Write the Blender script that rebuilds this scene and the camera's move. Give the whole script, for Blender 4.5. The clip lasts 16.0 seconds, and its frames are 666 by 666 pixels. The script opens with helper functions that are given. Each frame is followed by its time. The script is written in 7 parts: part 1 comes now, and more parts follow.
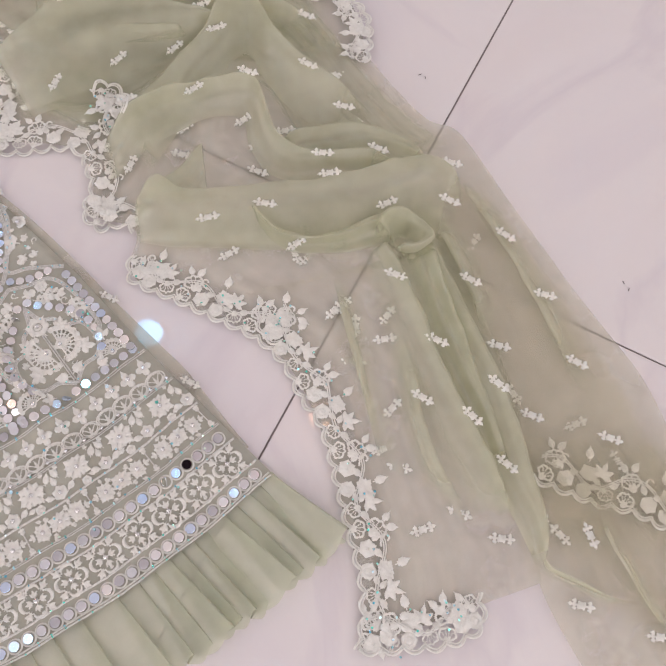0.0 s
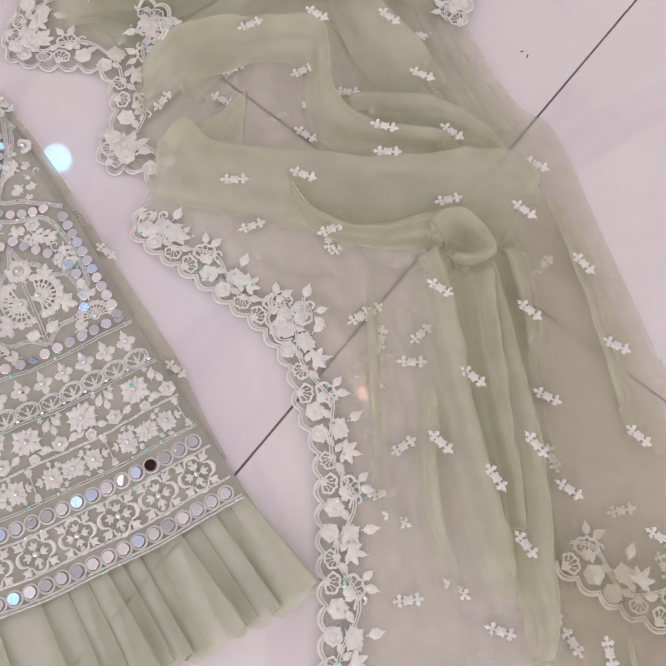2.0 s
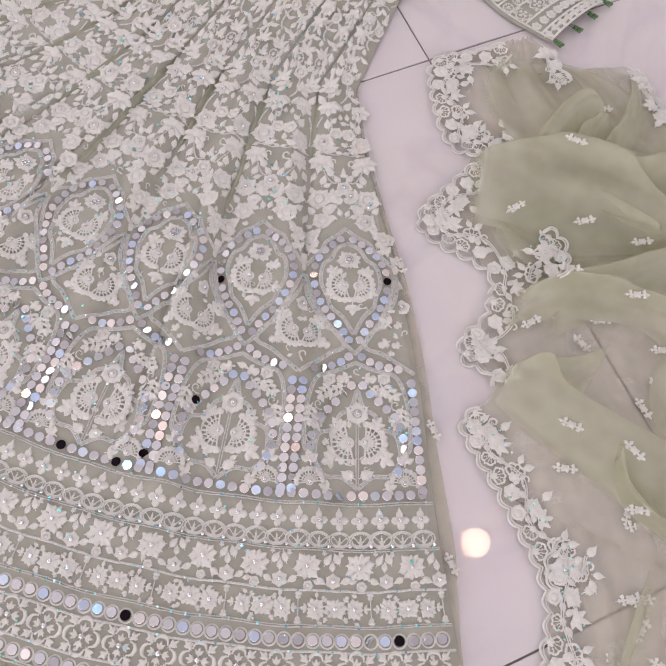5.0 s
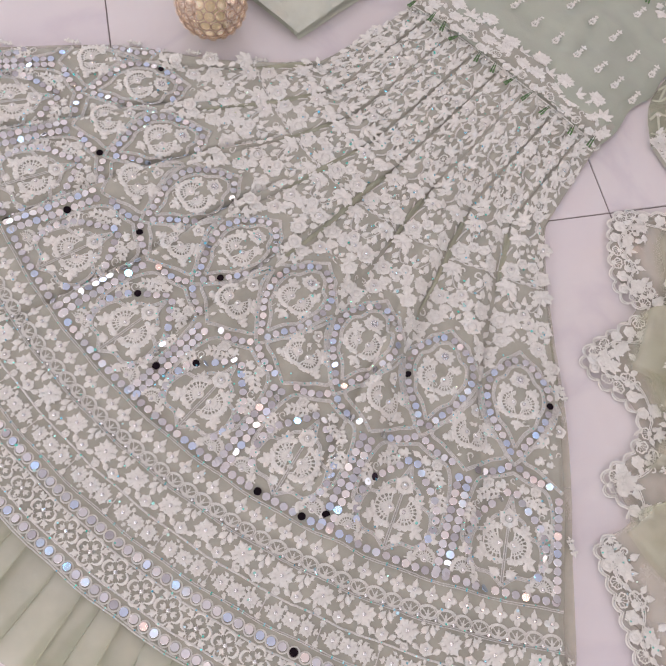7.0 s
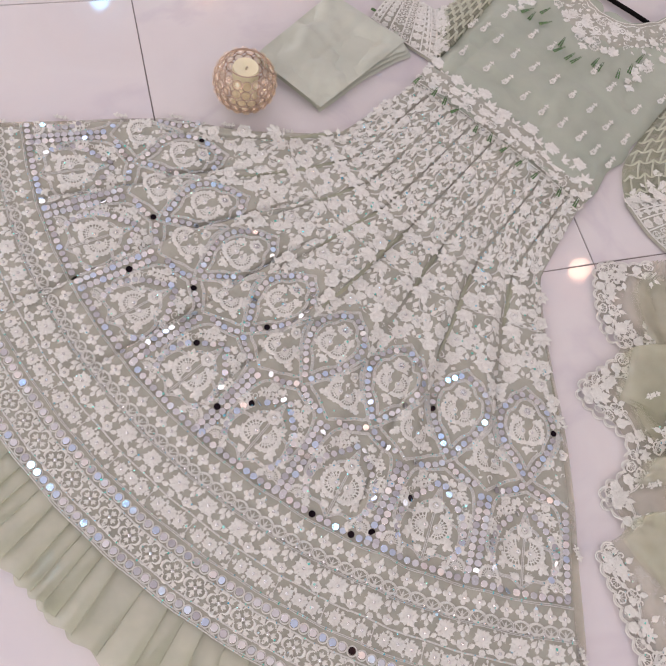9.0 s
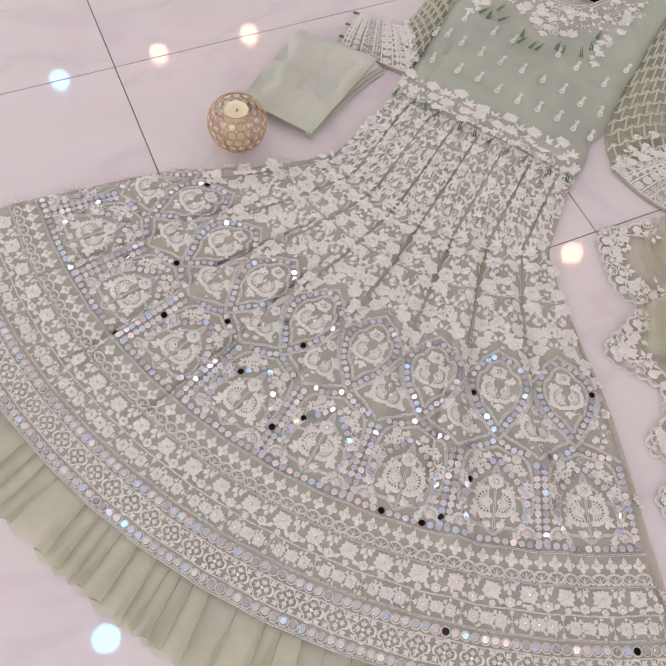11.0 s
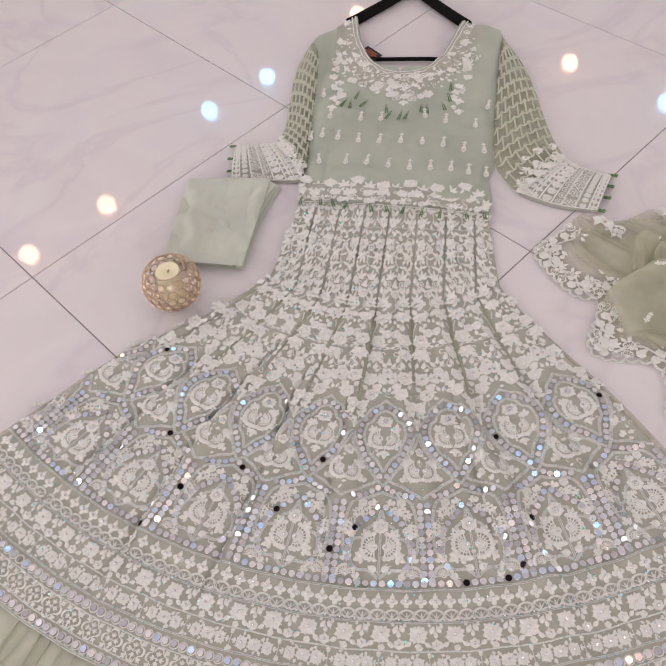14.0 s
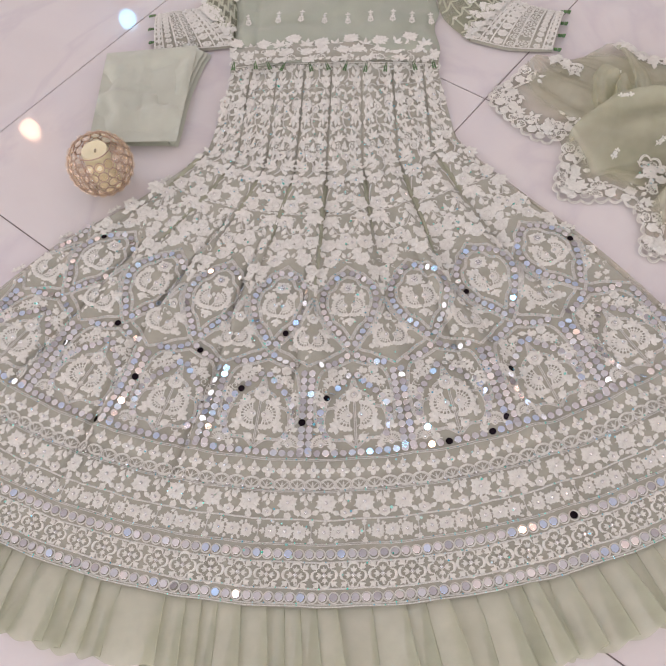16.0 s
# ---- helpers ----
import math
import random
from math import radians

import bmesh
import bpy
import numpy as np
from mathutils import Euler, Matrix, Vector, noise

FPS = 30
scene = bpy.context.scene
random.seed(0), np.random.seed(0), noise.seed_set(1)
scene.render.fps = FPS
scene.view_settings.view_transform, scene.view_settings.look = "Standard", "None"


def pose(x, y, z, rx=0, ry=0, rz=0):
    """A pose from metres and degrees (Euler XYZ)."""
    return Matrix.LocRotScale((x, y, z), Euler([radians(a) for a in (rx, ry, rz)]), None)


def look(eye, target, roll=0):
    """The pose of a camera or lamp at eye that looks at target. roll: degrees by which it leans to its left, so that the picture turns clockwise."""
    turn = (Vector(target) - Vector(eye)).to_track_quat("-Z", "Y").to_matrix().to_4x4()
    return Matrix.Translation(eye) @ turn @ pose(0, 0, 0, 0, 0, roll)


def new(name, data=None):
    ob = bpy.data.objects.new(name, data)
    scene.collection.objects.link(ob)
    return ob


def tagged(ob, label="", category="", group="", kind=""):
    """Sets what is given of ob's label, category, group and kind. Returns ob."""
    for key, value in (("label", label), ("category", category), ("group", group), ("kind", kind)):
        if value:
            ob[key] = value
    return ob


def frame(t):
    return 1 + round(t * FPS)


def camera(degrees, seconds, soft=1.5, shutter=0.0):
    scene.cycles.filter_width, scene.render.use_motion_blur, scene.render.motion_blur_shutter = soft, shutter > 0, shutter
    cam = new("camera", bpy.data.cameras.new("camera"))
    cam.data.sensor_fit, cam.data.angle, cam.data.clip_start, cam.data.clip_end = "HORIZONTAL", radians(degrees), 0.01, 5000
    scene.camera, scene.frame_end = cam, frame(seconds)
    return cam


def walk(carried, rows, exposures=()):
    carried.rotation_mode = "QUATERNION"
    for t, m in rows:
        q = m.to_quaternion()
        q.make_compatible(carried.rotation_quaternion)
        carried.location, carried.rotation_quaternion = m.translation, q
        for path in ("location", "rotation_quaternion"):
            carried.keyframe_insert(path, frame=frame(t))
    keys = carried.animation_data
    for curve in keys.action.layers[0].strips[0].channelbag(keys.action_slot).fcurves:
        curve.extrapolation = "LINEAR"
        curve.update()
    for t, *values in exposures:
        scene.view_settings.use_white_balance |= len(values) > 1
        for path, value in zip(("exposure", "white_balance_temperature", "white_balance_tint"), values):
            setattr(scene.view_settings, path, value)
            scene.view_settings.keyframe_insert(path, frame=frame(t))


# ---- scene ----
cam = camera(45.2, 16.0)
PATH = [
    (0, (0.615, -0.794, 0.723), (0.813, -0.091, -1.139), 6.5),
    (0.5, (0.66, -0.795, 0.669), (0.788, -0.127, -1.212), 5.0),
    (1, (0.68, -0.772, 0.624), (0.763, -0.141, -1.272), 3.5),
    (1.5, (0.672, -0.74, 0.62), (0.722, -0.123, -1.282), 4.9),
    (2, (0.668, -0.716, 0.623), (0.69, -0.099, -1.279), 4.5),
    (2.5, (0.656, -0.696, 0.638), (0.66, -0.07, -1.261), 5.8),
    (3, (0.634, -0.677, 0.658), (0.617, -0.028, -1.233), 8.5),
    (3.5, (0.603, -0.667, 0.678), (0.554, 0.017, -1.201), 9.9),
    (4, (0.564, -0.672, 0.688), (0.42, 0.04, -1.175), 7.8),
    (4.5, (0.523, -0.686, 0.696), (0.282, 0.049, -1.149), 6.6),
    (5, (0.48, -0.694, 0.712), (0.156, 0.028, -1.125), 6.2),
    (5.2, (0.466, -0.697, 0.72), (0.105, 0.017, -1.113), 6.0),
    (7.3, (0.31, -0.81, 0.858), (-0.106, -0.046, -0.943), 14.7),
    (7.5, (0.297, -0.826, 0.874), (-0.11, -0.046, -0.922), 15.8),
    (8, (0.271, -0.851, 0.905), (-0.102, -0.023, -0.877), 17.8),
    (8.5, (0.267, -0.869, 0.934), (-0.099, -0.025, -0.842), 17.7),
    (9, (0.259, -0.889, 0.96), (-0.099, -0.034, -0.813), 18.6),
    (9.5, (0.255, -0.91, 0.974), (-0.11, -0.047, -0.793), 18.1),
    (9.7, (0.255, -0.918, 0.978), (-0.112, -0.05, -0.786), 17.7),
    (11.8, (0.249, -0.967, 0.995), (-0.177, -0.036, -0.723), 0.1),
    (12, (0.253, -0.961, 1.0), (-0.176, -0.025, -0.715), -0.8),
    (12.5, (0.279, -0.951, 0.992), (-0.171, 0.021, -0.697), -2.2),
    (13, (0.283, -0.958, 0.991), (-0.189, 0.046, -0.674), -5.8),
    (13.5, (0.218, -0.971, 1.0), (-0.196, 0.134, -0.614), -8.9),
    (14, (0.167, -0.994, 1.001), (-0.135, 0.176, -0.593), -7.6),
    (14.5, (0.142, -1.013, 0.994), (-0.11, 0.177, -0.594), -7.2),
    (15, (0.138, -1.021, 0.961), (-0.071, 0.156, -0.643), -7.0),
    (15.5, (0.15, -1.02, 0.916), (-0.045, 0.083, -0.742), -8.3),
    (16, (0.151, -1.009, 0.896), (-0.027, 0.004, -0.82), -9.3),
]
walk(cam, [(t, look(eye, target, roll)) for t, eye, target, roll in PATH],
     [(0, 0.0, 6550, 11.5), (3, 0.0, 6390, 13.5), (5, -0.01, 6390, 13.5), (9, -0.03, 6500, 13.5), (12, -0.05, 6570, 11.5), (16, -0.05, 6610, 11.0)])

# ---- light ----
world = bpy.data.worlds.new("world")
scene.world = world
world.use_nodes = True
world.node_tree.nodes["Background"].inputs[0].default_value = (0.9, 0.92, 1.0, 1)
world.node_tree.nodes["Background"].inputs[1].default_value = 0.02

scene.cycles.caustics_reflective = False
scene.cycles.transparent_max_bounces = 32
CEILING = 2.7
WARM, COOL = (1.0, 0.55, 0.36), (0.22, 0.60, 1.0)
# recessed downlights in the shop's ceiling: place and colour
# unseen, added as fill: (3.3, 2.6), (2.5, -0.9), (-1.9, -0.6), (1.1, -2.3)
LIGHTS = [(-2.94, 1.61, COOL), (-2.575, 2.135, WARM), (-2.20, 2.61, WARM), (-1.735, 3.63, COOL), (-1.38, 4.05, COOL),
          (0.293, 2.115, WARM), (0.858, 4.295, WARM), (1.50, 3.86, COOL), (0.865, 0.11, WARM), (0.158, 0.602, COOL),
          (-0.585, 1.125, COOL), (3.3, 2.6, WARM), (2.5, -0.9, COOL), (-1.9, -0.6, WARM), (-0.67, -0.85, COOL), (-0.8, 4.90, WARM), (1.1, -2.3, WARM)]
LAMP_WATTS = 2.2
FILL_WATTS, FILL_COLOUR = 122.0, (1.015, 0.955, 0.965)   # added fill light in unseen windows: watts before each one's share

# ---- materials ----
def mat_new(name):
    m = bpy.data.materials.new(name)
    m.use_nodes = True
    nt = m.node_tree
    nt.nodes.clear()
    out = nt.nodes.new("ShaderNodeOutputMaterial")
    return m, nt, out


def node(nt, kind, **inputs):
    n = nt.nodes.new(kind)
    for k, v in inputs.items():
        n.inputs[k.replace("_", " ")].default_value = v
    return n


def tex_noise(nt, scale, detail=4.0, rough=0.6, coord="Object"):
    co = nt.nodes.new("ShaderNodeTexCoord")
    n = nt.nodes.new("ShaderNodeTexNoise")
    n.inputs["Scale"].default_value = scale
    n.inputs["Detail"].default_value = detail
    n.inputs["Roughness"].default_value = rough
    nt.links.new(co.outputs[coord], n.inputs["Vector"])
    return n


def ramp(nt, src, stops):
    r = nt.nodes.new("ShaderNodeValToRGB")
    els = r.color_ramp.elements
    while len(els) < len(stops):
        els.new(0.5)
    for e, (p, c) in zip(els, stops):
        e.position, e.color = p, (*c, 1)
    nt.links.new(src, r.inputs[0])
    return r


def bump(nt, src, strength, dist=0.001):
    b = nt.nodes.new("ShaderNodeBump")
    b.inputs["Strength"].default_value = strength
    b.inputs["Distance"].default_value = dist
    nt.links.new(src, b.inputs["Height"])
    return b


def surface(name, lo, hi, scale=60.0, rough=0.6, metal=0.0, bump_scale=900.0, bump_by=0.3, sheen=0.0, spec=0.5, coat=0.0, dist=0.0006):
    m, nt, out = mat_new(name)
    p = nt.nodes.new("ShaderNodeBsdfPrincipled")
    n = tex_noise(nt, scale)
    r = ramp(nt, n.outputs["Fac"], [(0.3, lo), (0.7, hi)])
    nt.links.new(r.outputs[0], p.inputs["Base Color"])
    p.inputs["Roughness"].default_value = rough
    p.inputs["Metallic"].default_value = metal
    p.inputs["Specular IOR Level"].default_value = spec
    p.inputs["Sheen Weight"].default_value = sheen
    p.inputs["Coat Weight"].default_value = coat
    if bump_by:
        b = bump(nt, tex_noise(nt, bump_scale, 2.0).outputs["Fac"], bump_by, dist)
        nt.links.new(b.outputs[0], p.inputs["Normal"])
    nt.links.new(p.outputs[0], out.inputs[0])
    return m


def sheer(name, lo, hi, opacity, spread=0.12, glow=0.45, scale=25.0, gathered=False, tint=(1, 1, 1), shine=0.05):
    """Organza and net: part of the light passes straight through the weave, the rest is scattered to both sides."""
    m, nt, out = mat_new(name)
    n = tex_noise(nt, scale, 3.0)
    r = ramp(nt, n.outputs["Fac"], [(0.3, lo), (0.7, hi)])
    d = nt.nodes.new("ShaderNodeBsdfDiffuse")
    tl = nt.nodes.new("ShaderNodeBsdfTranslucent")
    nt.links.new(r.outputs[0], d.inputs[0])
    nt.links.new(r.outputs[0], tl.inputs[0])
    g = nt.nodes.new("ShaderNodeBsdfGlossy")
    g.inputs["Roughness"].default_value = 0.38
    mx = node(nt, "ShaderNodeMixShader", Fac=glow)
    nt.links.new(d.outputs[0], mx.inputs[1])
    nt.links.new(tl.outputs[0], mx.inputs[2])
    mg = node(nt, "ShaderNodeMixShader", Fac=shine)
    nt.links.new(mx.outputs[0], mg.inputs[1])
    nt.links.new(g.outputs[0], mg.inputs[2])
    tr = nt.nodes.new("ShaderNodeBsdfTransparent")
    tr.inputs[0].default_value = (*tint, 1)
    weave = tex_noise(nt, 1500.0, 1.0)
    mr = nt.nodes.new("ShaderNodeMapRange")
    mr.inputs[1].default_value, mr.inputs[2].default_value = 0.3, 0.7
    mr.inputs[3].default_value, mr.inputs[4].default_value = opacity - 2.6 * spread, opacity + 2.6 * spread
    slub = tex_noise(nt, 13.0, 3.0)
    both_scales = nt.nodes.new("ShaderNodeMixRGB")
    both_scales.inputs[0].default_value = 0.80
    nt.links.new(weave.outputs["Fac"], both_scales.inputs[1])
    nt.links.new(slub.outputs["Fac"], both_scales.inputs[2])
    nt.links.new(both_scales.outputs[0], mr.inputs[0])
    mt = nt.nodes.new("ShaderNodeMixShader")
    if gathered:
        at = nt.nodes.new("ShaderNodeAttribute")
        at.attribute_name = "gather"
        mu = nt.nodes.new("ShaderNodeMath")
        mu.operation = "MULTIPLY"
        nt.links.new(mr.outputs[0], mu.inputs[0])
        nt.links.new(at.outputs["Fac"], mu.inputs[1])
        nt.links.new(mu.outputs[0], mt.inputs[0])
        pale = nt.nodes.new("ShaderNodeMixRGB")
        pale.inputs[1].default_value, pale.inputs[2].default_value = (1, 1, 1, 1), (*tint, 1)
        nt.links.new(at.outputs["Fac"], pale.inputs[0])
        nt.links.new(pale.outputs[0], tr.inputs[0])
    else:
        nt.links.new(mr.outputs[0], mt.inputs[0])
    nt.links.new(tr.outputs[0], mt.inputs[1])
    nt.links.new(mg.outputs[0], mt.inputs[2])
    nt.links.new(mt.outputs[0], out.inputs[0])
    return m


def mirror_foil():
    """Small foil mirrors; random tints and blacks are painted in place of their reflections."""
    m, nt, out = mat_new("mirror_foil")
    p = nt.nodes.new("ShaderNodeBsdfPrincipled")
    p.inputs["Metallic"].default_value, p.inputs["Roughness"].default_value = 1.0, 0.06
    info = nt.nodes.new("ShaderNodeObjectInfo")
    geo = nt.nodes.new("ShaderNodeNewGeometry")
    add = nt.nodes.new("ShaderNodeMath")
    add.operation = "ADD"
    nt.links.new(info.outputs["Random"], add.inputs[0])
    nt.links.new(geo.outputs["Random Per Island"], add.inputs[1])
    fr = nt.nodes.new("ShaderNodeMath")
    fr.operation = "FRACT"
    nt.links.new(add.outputs[0], fr.inputs[0])
    r = ramp(nt, fr.outputs[0], [(0.0, (0.02, 0.015, 0.02)), (0.022, (0.55, 0.55, 0.58)), (0.18, (0.74, 0.75, 0.78)), (0.50, (0.84, 0.84, 0.85)), (0.64, (0.64, 0.75, 0.93)), (0.76, (0.64, 0.66, 0.69)), (0.90, (0.92, 0.90, 0.88))])
    r.color_ramp.interpolation = "CONSTANT"
    nt.links.new(r.outputs[0], p.inputs["Base Color"])
    nt.links.new(p.outputs[0], out.inputs[0])
    return m


def tile_material():
    m, nt, out = mat_new("polished_tile")
    p = nt.nodes.new("ShaderNodeBsdfPrincipled")
    co = nt.nodes.new("ShaderNodeTexCoord")
    info = nt.nodes.new("ShaderNodeObjectInfo")
    add = nt.nodes.new("ShaderNodeVectorMath")
    add.operation = "MULTIPLY_ADD"
    nt.links.new(info.outputs["Random"], add.inputs[0])
    add.inputs[1].default_value = (7.0, 13.0, 3.0)
    nt.links.new(co.outputs["Object"], add.inputs[2])
    w = nt.nodes.new("ShaderNodeTexNoise")
    w.inputs["Scale"].default_value, w.inputs["Detail"].default_value, w.inputs["Distortion"].default_value = 2.6, 6.0, 1.6
    nt.links.new(add.outputs[0], w.inputs["Vector"])
    cloud = ramp(nt, w.outputs["Fac"], [(0.25, (0.67, 0.624, 0.62)), (0.5, (0.70, 0.664, 0.66)), (0.75, (0.66, 0.619, 0.64))])
    v = nt.nodes.new("ShaderNodeTexNoise")
    v.inputs["Scale"].default_value, v.inputs["Detail"].default_value, v.inputs["Distortion"].default_value = 1.7, 8.0, 2.2
    nt.links.new(add.outputs[0], v.inputs["Vector"])
    vein = ramp(nt, v.outputs["Fac"], [(0.46, (0, 0, 0)), (0.5, (0.35, 0.35, 0.35)), (0.54, (0, 0, 0))])
    mix = nt.nodes.new("ShaderNodeMixRGB")
    mix.inputs[2].default_value = (0.56, 0.51, 0.56, 1)
    nt.links.new(vein.outputs[0], mix.inputs[0])
    nt.links.new(cloud.outputs[0], mix.inputs[1])
    nt.links.new(mix.outputs[0], p.inputs["Base Color"])
    p.inputs["Roughness"].default_value = 0.022
    p.inputs["Specular IOR Level"].default_value = 0.55
    nt.links.new(p.outputs[0], out.inputs[0])
    return m


def glass_crystal():
    m, nt, out = mat_new("crystal")
    t = nt.nodes.new("ShaderNodeBsdfTransparent")
    t.inputs[0].default_value = (1.0, 0.97, 0.91, 1)
    g = nt.nodes.new("ShaderNodeBsdfGlossy")
    g.inputs[0].default_value = (1.0, 0.92, 0.87, 1)
    g.inputs["Roughness"].default_value = 0.08
    mx = node(nt, "ShaderNodeMixShader", Fac=0.13)
    nt.links.new(t.outputs[0], mx.inputs[1])
    nt.links.new(g.outputs[0], mx.inputs[2])
    nt.links.new(mx.outputs[0], out.inputs[0])
    return m


def glitter():
    m, nt, out = mat_new("iridescent_sequin")
    p = nt.nodes.new("ShaderNodeBsdfPrincipled")
    g = nt.nodes.new("ShaderNodeNewGeometry")
    r = ramp(nt, g.outputs["Random Per Island"], [(0.0, (0.55, 0.9, 0.85)), (0.3, (0.12, 0.75, 0.62)), (0.5, (0.75, 0.9, 0.95)), (0.75, (0.15, 0.6, 0.8)), (1.0, (0.8, 0.95, 0.8))])
    nt.links.new(r.outputs[0], p.inputs["Base Color"])
    p.inputs["Metallic"].default_value = 0.9
    p.inputs["Roughness"].default_value = 0.18
    nt.links.new(p.outputs[0], out.inputs[0])
    return m


TILE = tile_material()
GROUT = surface("grout", (0.16, 0.135, 0.13), (0.24, 0.21, 0.20), rough=0.9)
PAINT = surface("wall_paint", (0.86, 0.84, 0.84), (0.89, 0.87, 0.87), 3.0, rough=0.7, bump_by=0.1, bump_scale=200.0)
WALLPAINT = surface("beige_wall_paint", (0.62, 0.58, 0.56), (0.67, 0.63, 0.61), 3.0, rough=0.7, bump_by=0.1, bump_scale=200.0)
THREAD = surface("cream_thread", (0.69, 0.683, 0.632), (0.83, 0.825, 0.775), 120.0, rough=0.75, bump_scale=2600.0, bump_by=0.7, sheen=0.15)
NET = surface("sage_net_over_lining", (0.338, 0.334, 0.278), (0.434, 0.428, 0.358), 30.0, rough=0.8, bump_scale=1400.0, bump_by=0.5, sheen=0.2)
PLEAT_NET = surface("doubled_green_net", (0.31, 0.32, 0.235), (0.39, 0.40, 0.295), 60.0, rough=0.8, bump_scale=1400.0, bump_by=0.5, sheen=0.2)
GREEN = surface("sage_green_georgette", (0.325, 0.36, 0.288), (0.41, 0.445, 0.358), 9.0, rough=0.62, bump_scale=1800.0, bump_by=0.35, sheen=0.3)
LATTICE = surface("pale_sage_lattice_thread", (0.46, 0.475, 0.375), (0.55, 0.56, 0.45), 140.0, rough=0.7, bump_scale=2600.0, bump_by=0.6)
SATIN = surface("sage_green_satin", (0.45, 0.475, 0.395), (0.535, 0.56, 0.47), 10.0, rough=0.48, bump_scale=1600.0, bump_by=0.25, sheen=0.3)
ORGANZA = sheer("sage_organza", (0.68, 0.66, 0.555), (0.74, 0.715, 0.605), 0.36, 0.04, 0.36, tint=(0.95, 0.948, 0.908), shine=0.07)
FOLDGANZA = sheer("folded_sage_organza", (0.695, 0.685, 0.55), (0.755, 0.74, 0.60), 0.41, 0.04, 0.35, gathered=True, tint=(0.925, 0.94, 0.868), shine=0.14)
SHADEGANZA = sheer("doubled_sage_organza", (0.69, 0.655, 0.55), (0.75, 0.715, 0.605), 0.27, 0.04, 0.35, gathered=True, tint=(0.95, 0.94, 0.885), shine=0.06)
RUFFLE = sheer("ruffle_organza", (0.695, 0.702, 0.568), (0.755, 0.762, 0.623), 0.57, 0.05, 0.36, tint=(0.920, 0.955, 0.880), shine=0.06)
VEIL = sheer("net_veil", (0.56, 0.545, 0.43), (0.62, 0.605, 0.48), 0.36, 0.04, 0.35, tint=(0.965, 0.965, 0.91))
SLEEVENET = sheer("sleeve_net", (0.47, 0.49, 0.37), (0.54, 0.56, 0.43), 0.38, 0.06, 0.40, tint=(0.86, 0.89, 0.78))
MIRROR = mirror_foil()
CORD = surface("corded_thread", (0.54, 0.535, 0.50), (0.76, 0.75, 0.71), 420.0, rough=0.6, bump_scale=1100.0, bump_by=0.9)
SILVER = surface("silver_bead", (0.6, 0.6, 0.6), (0.85, 0.85, 0.85), 400.0, rough=0.15, metal=1.0, bump_by=0.0)
GLITTER = glitter()
BEAD = surface("green_bugle_bead", (0.025, 0.12, 0.04), (0.15, 0.26, 0.09), 300.0, rough=0.12, bump_by=0.0, coat=0.5)
BLACK = surface("black_velvet_hanger", (0.005, 0.0045, 0.0045), (0.010, 0.009, 0.009), 90.0, rough=0.95, bump_by=0.3, spec=0.1)
GOLD = surface("rose_gold_wire", (0.44, 0.31, 0.235), (0.60, 0.45, 0.355), 200.0, rough=0.3, metal=1.0, bump_by=0.0)
CRYSTAL = glass_crystal()
WAX = surface("ivory_wax", (0.84, 0.76, 0.50), (0.90, 0.83, 0.60), 60.0, rough=0.45, bump_scale=300.0, bump_by=0.15)
WICK = surface("wick", (0.35, 0.28, 0.2), (0.5, 0.42, 0.3), 300.0, rough=0.9)
TAG = surface("black_woven_label", (0.012, 0.010, 0.010), (0.02, 0.016, 0.016), 300.0, rough=0.7)
TAGRED = surface("red_gold_label_thread", (0.40, 0.06, 0.03), (0.55, 0.14, 0.05), 300.0, rough=0.6)
CHROME = surface("lamp_trim_metal", (0.75, 0.75, 0.75), (0.85, 0.85, 0.85), 100.0, rough=0.3, metal=1.0, bump_by=0.0)


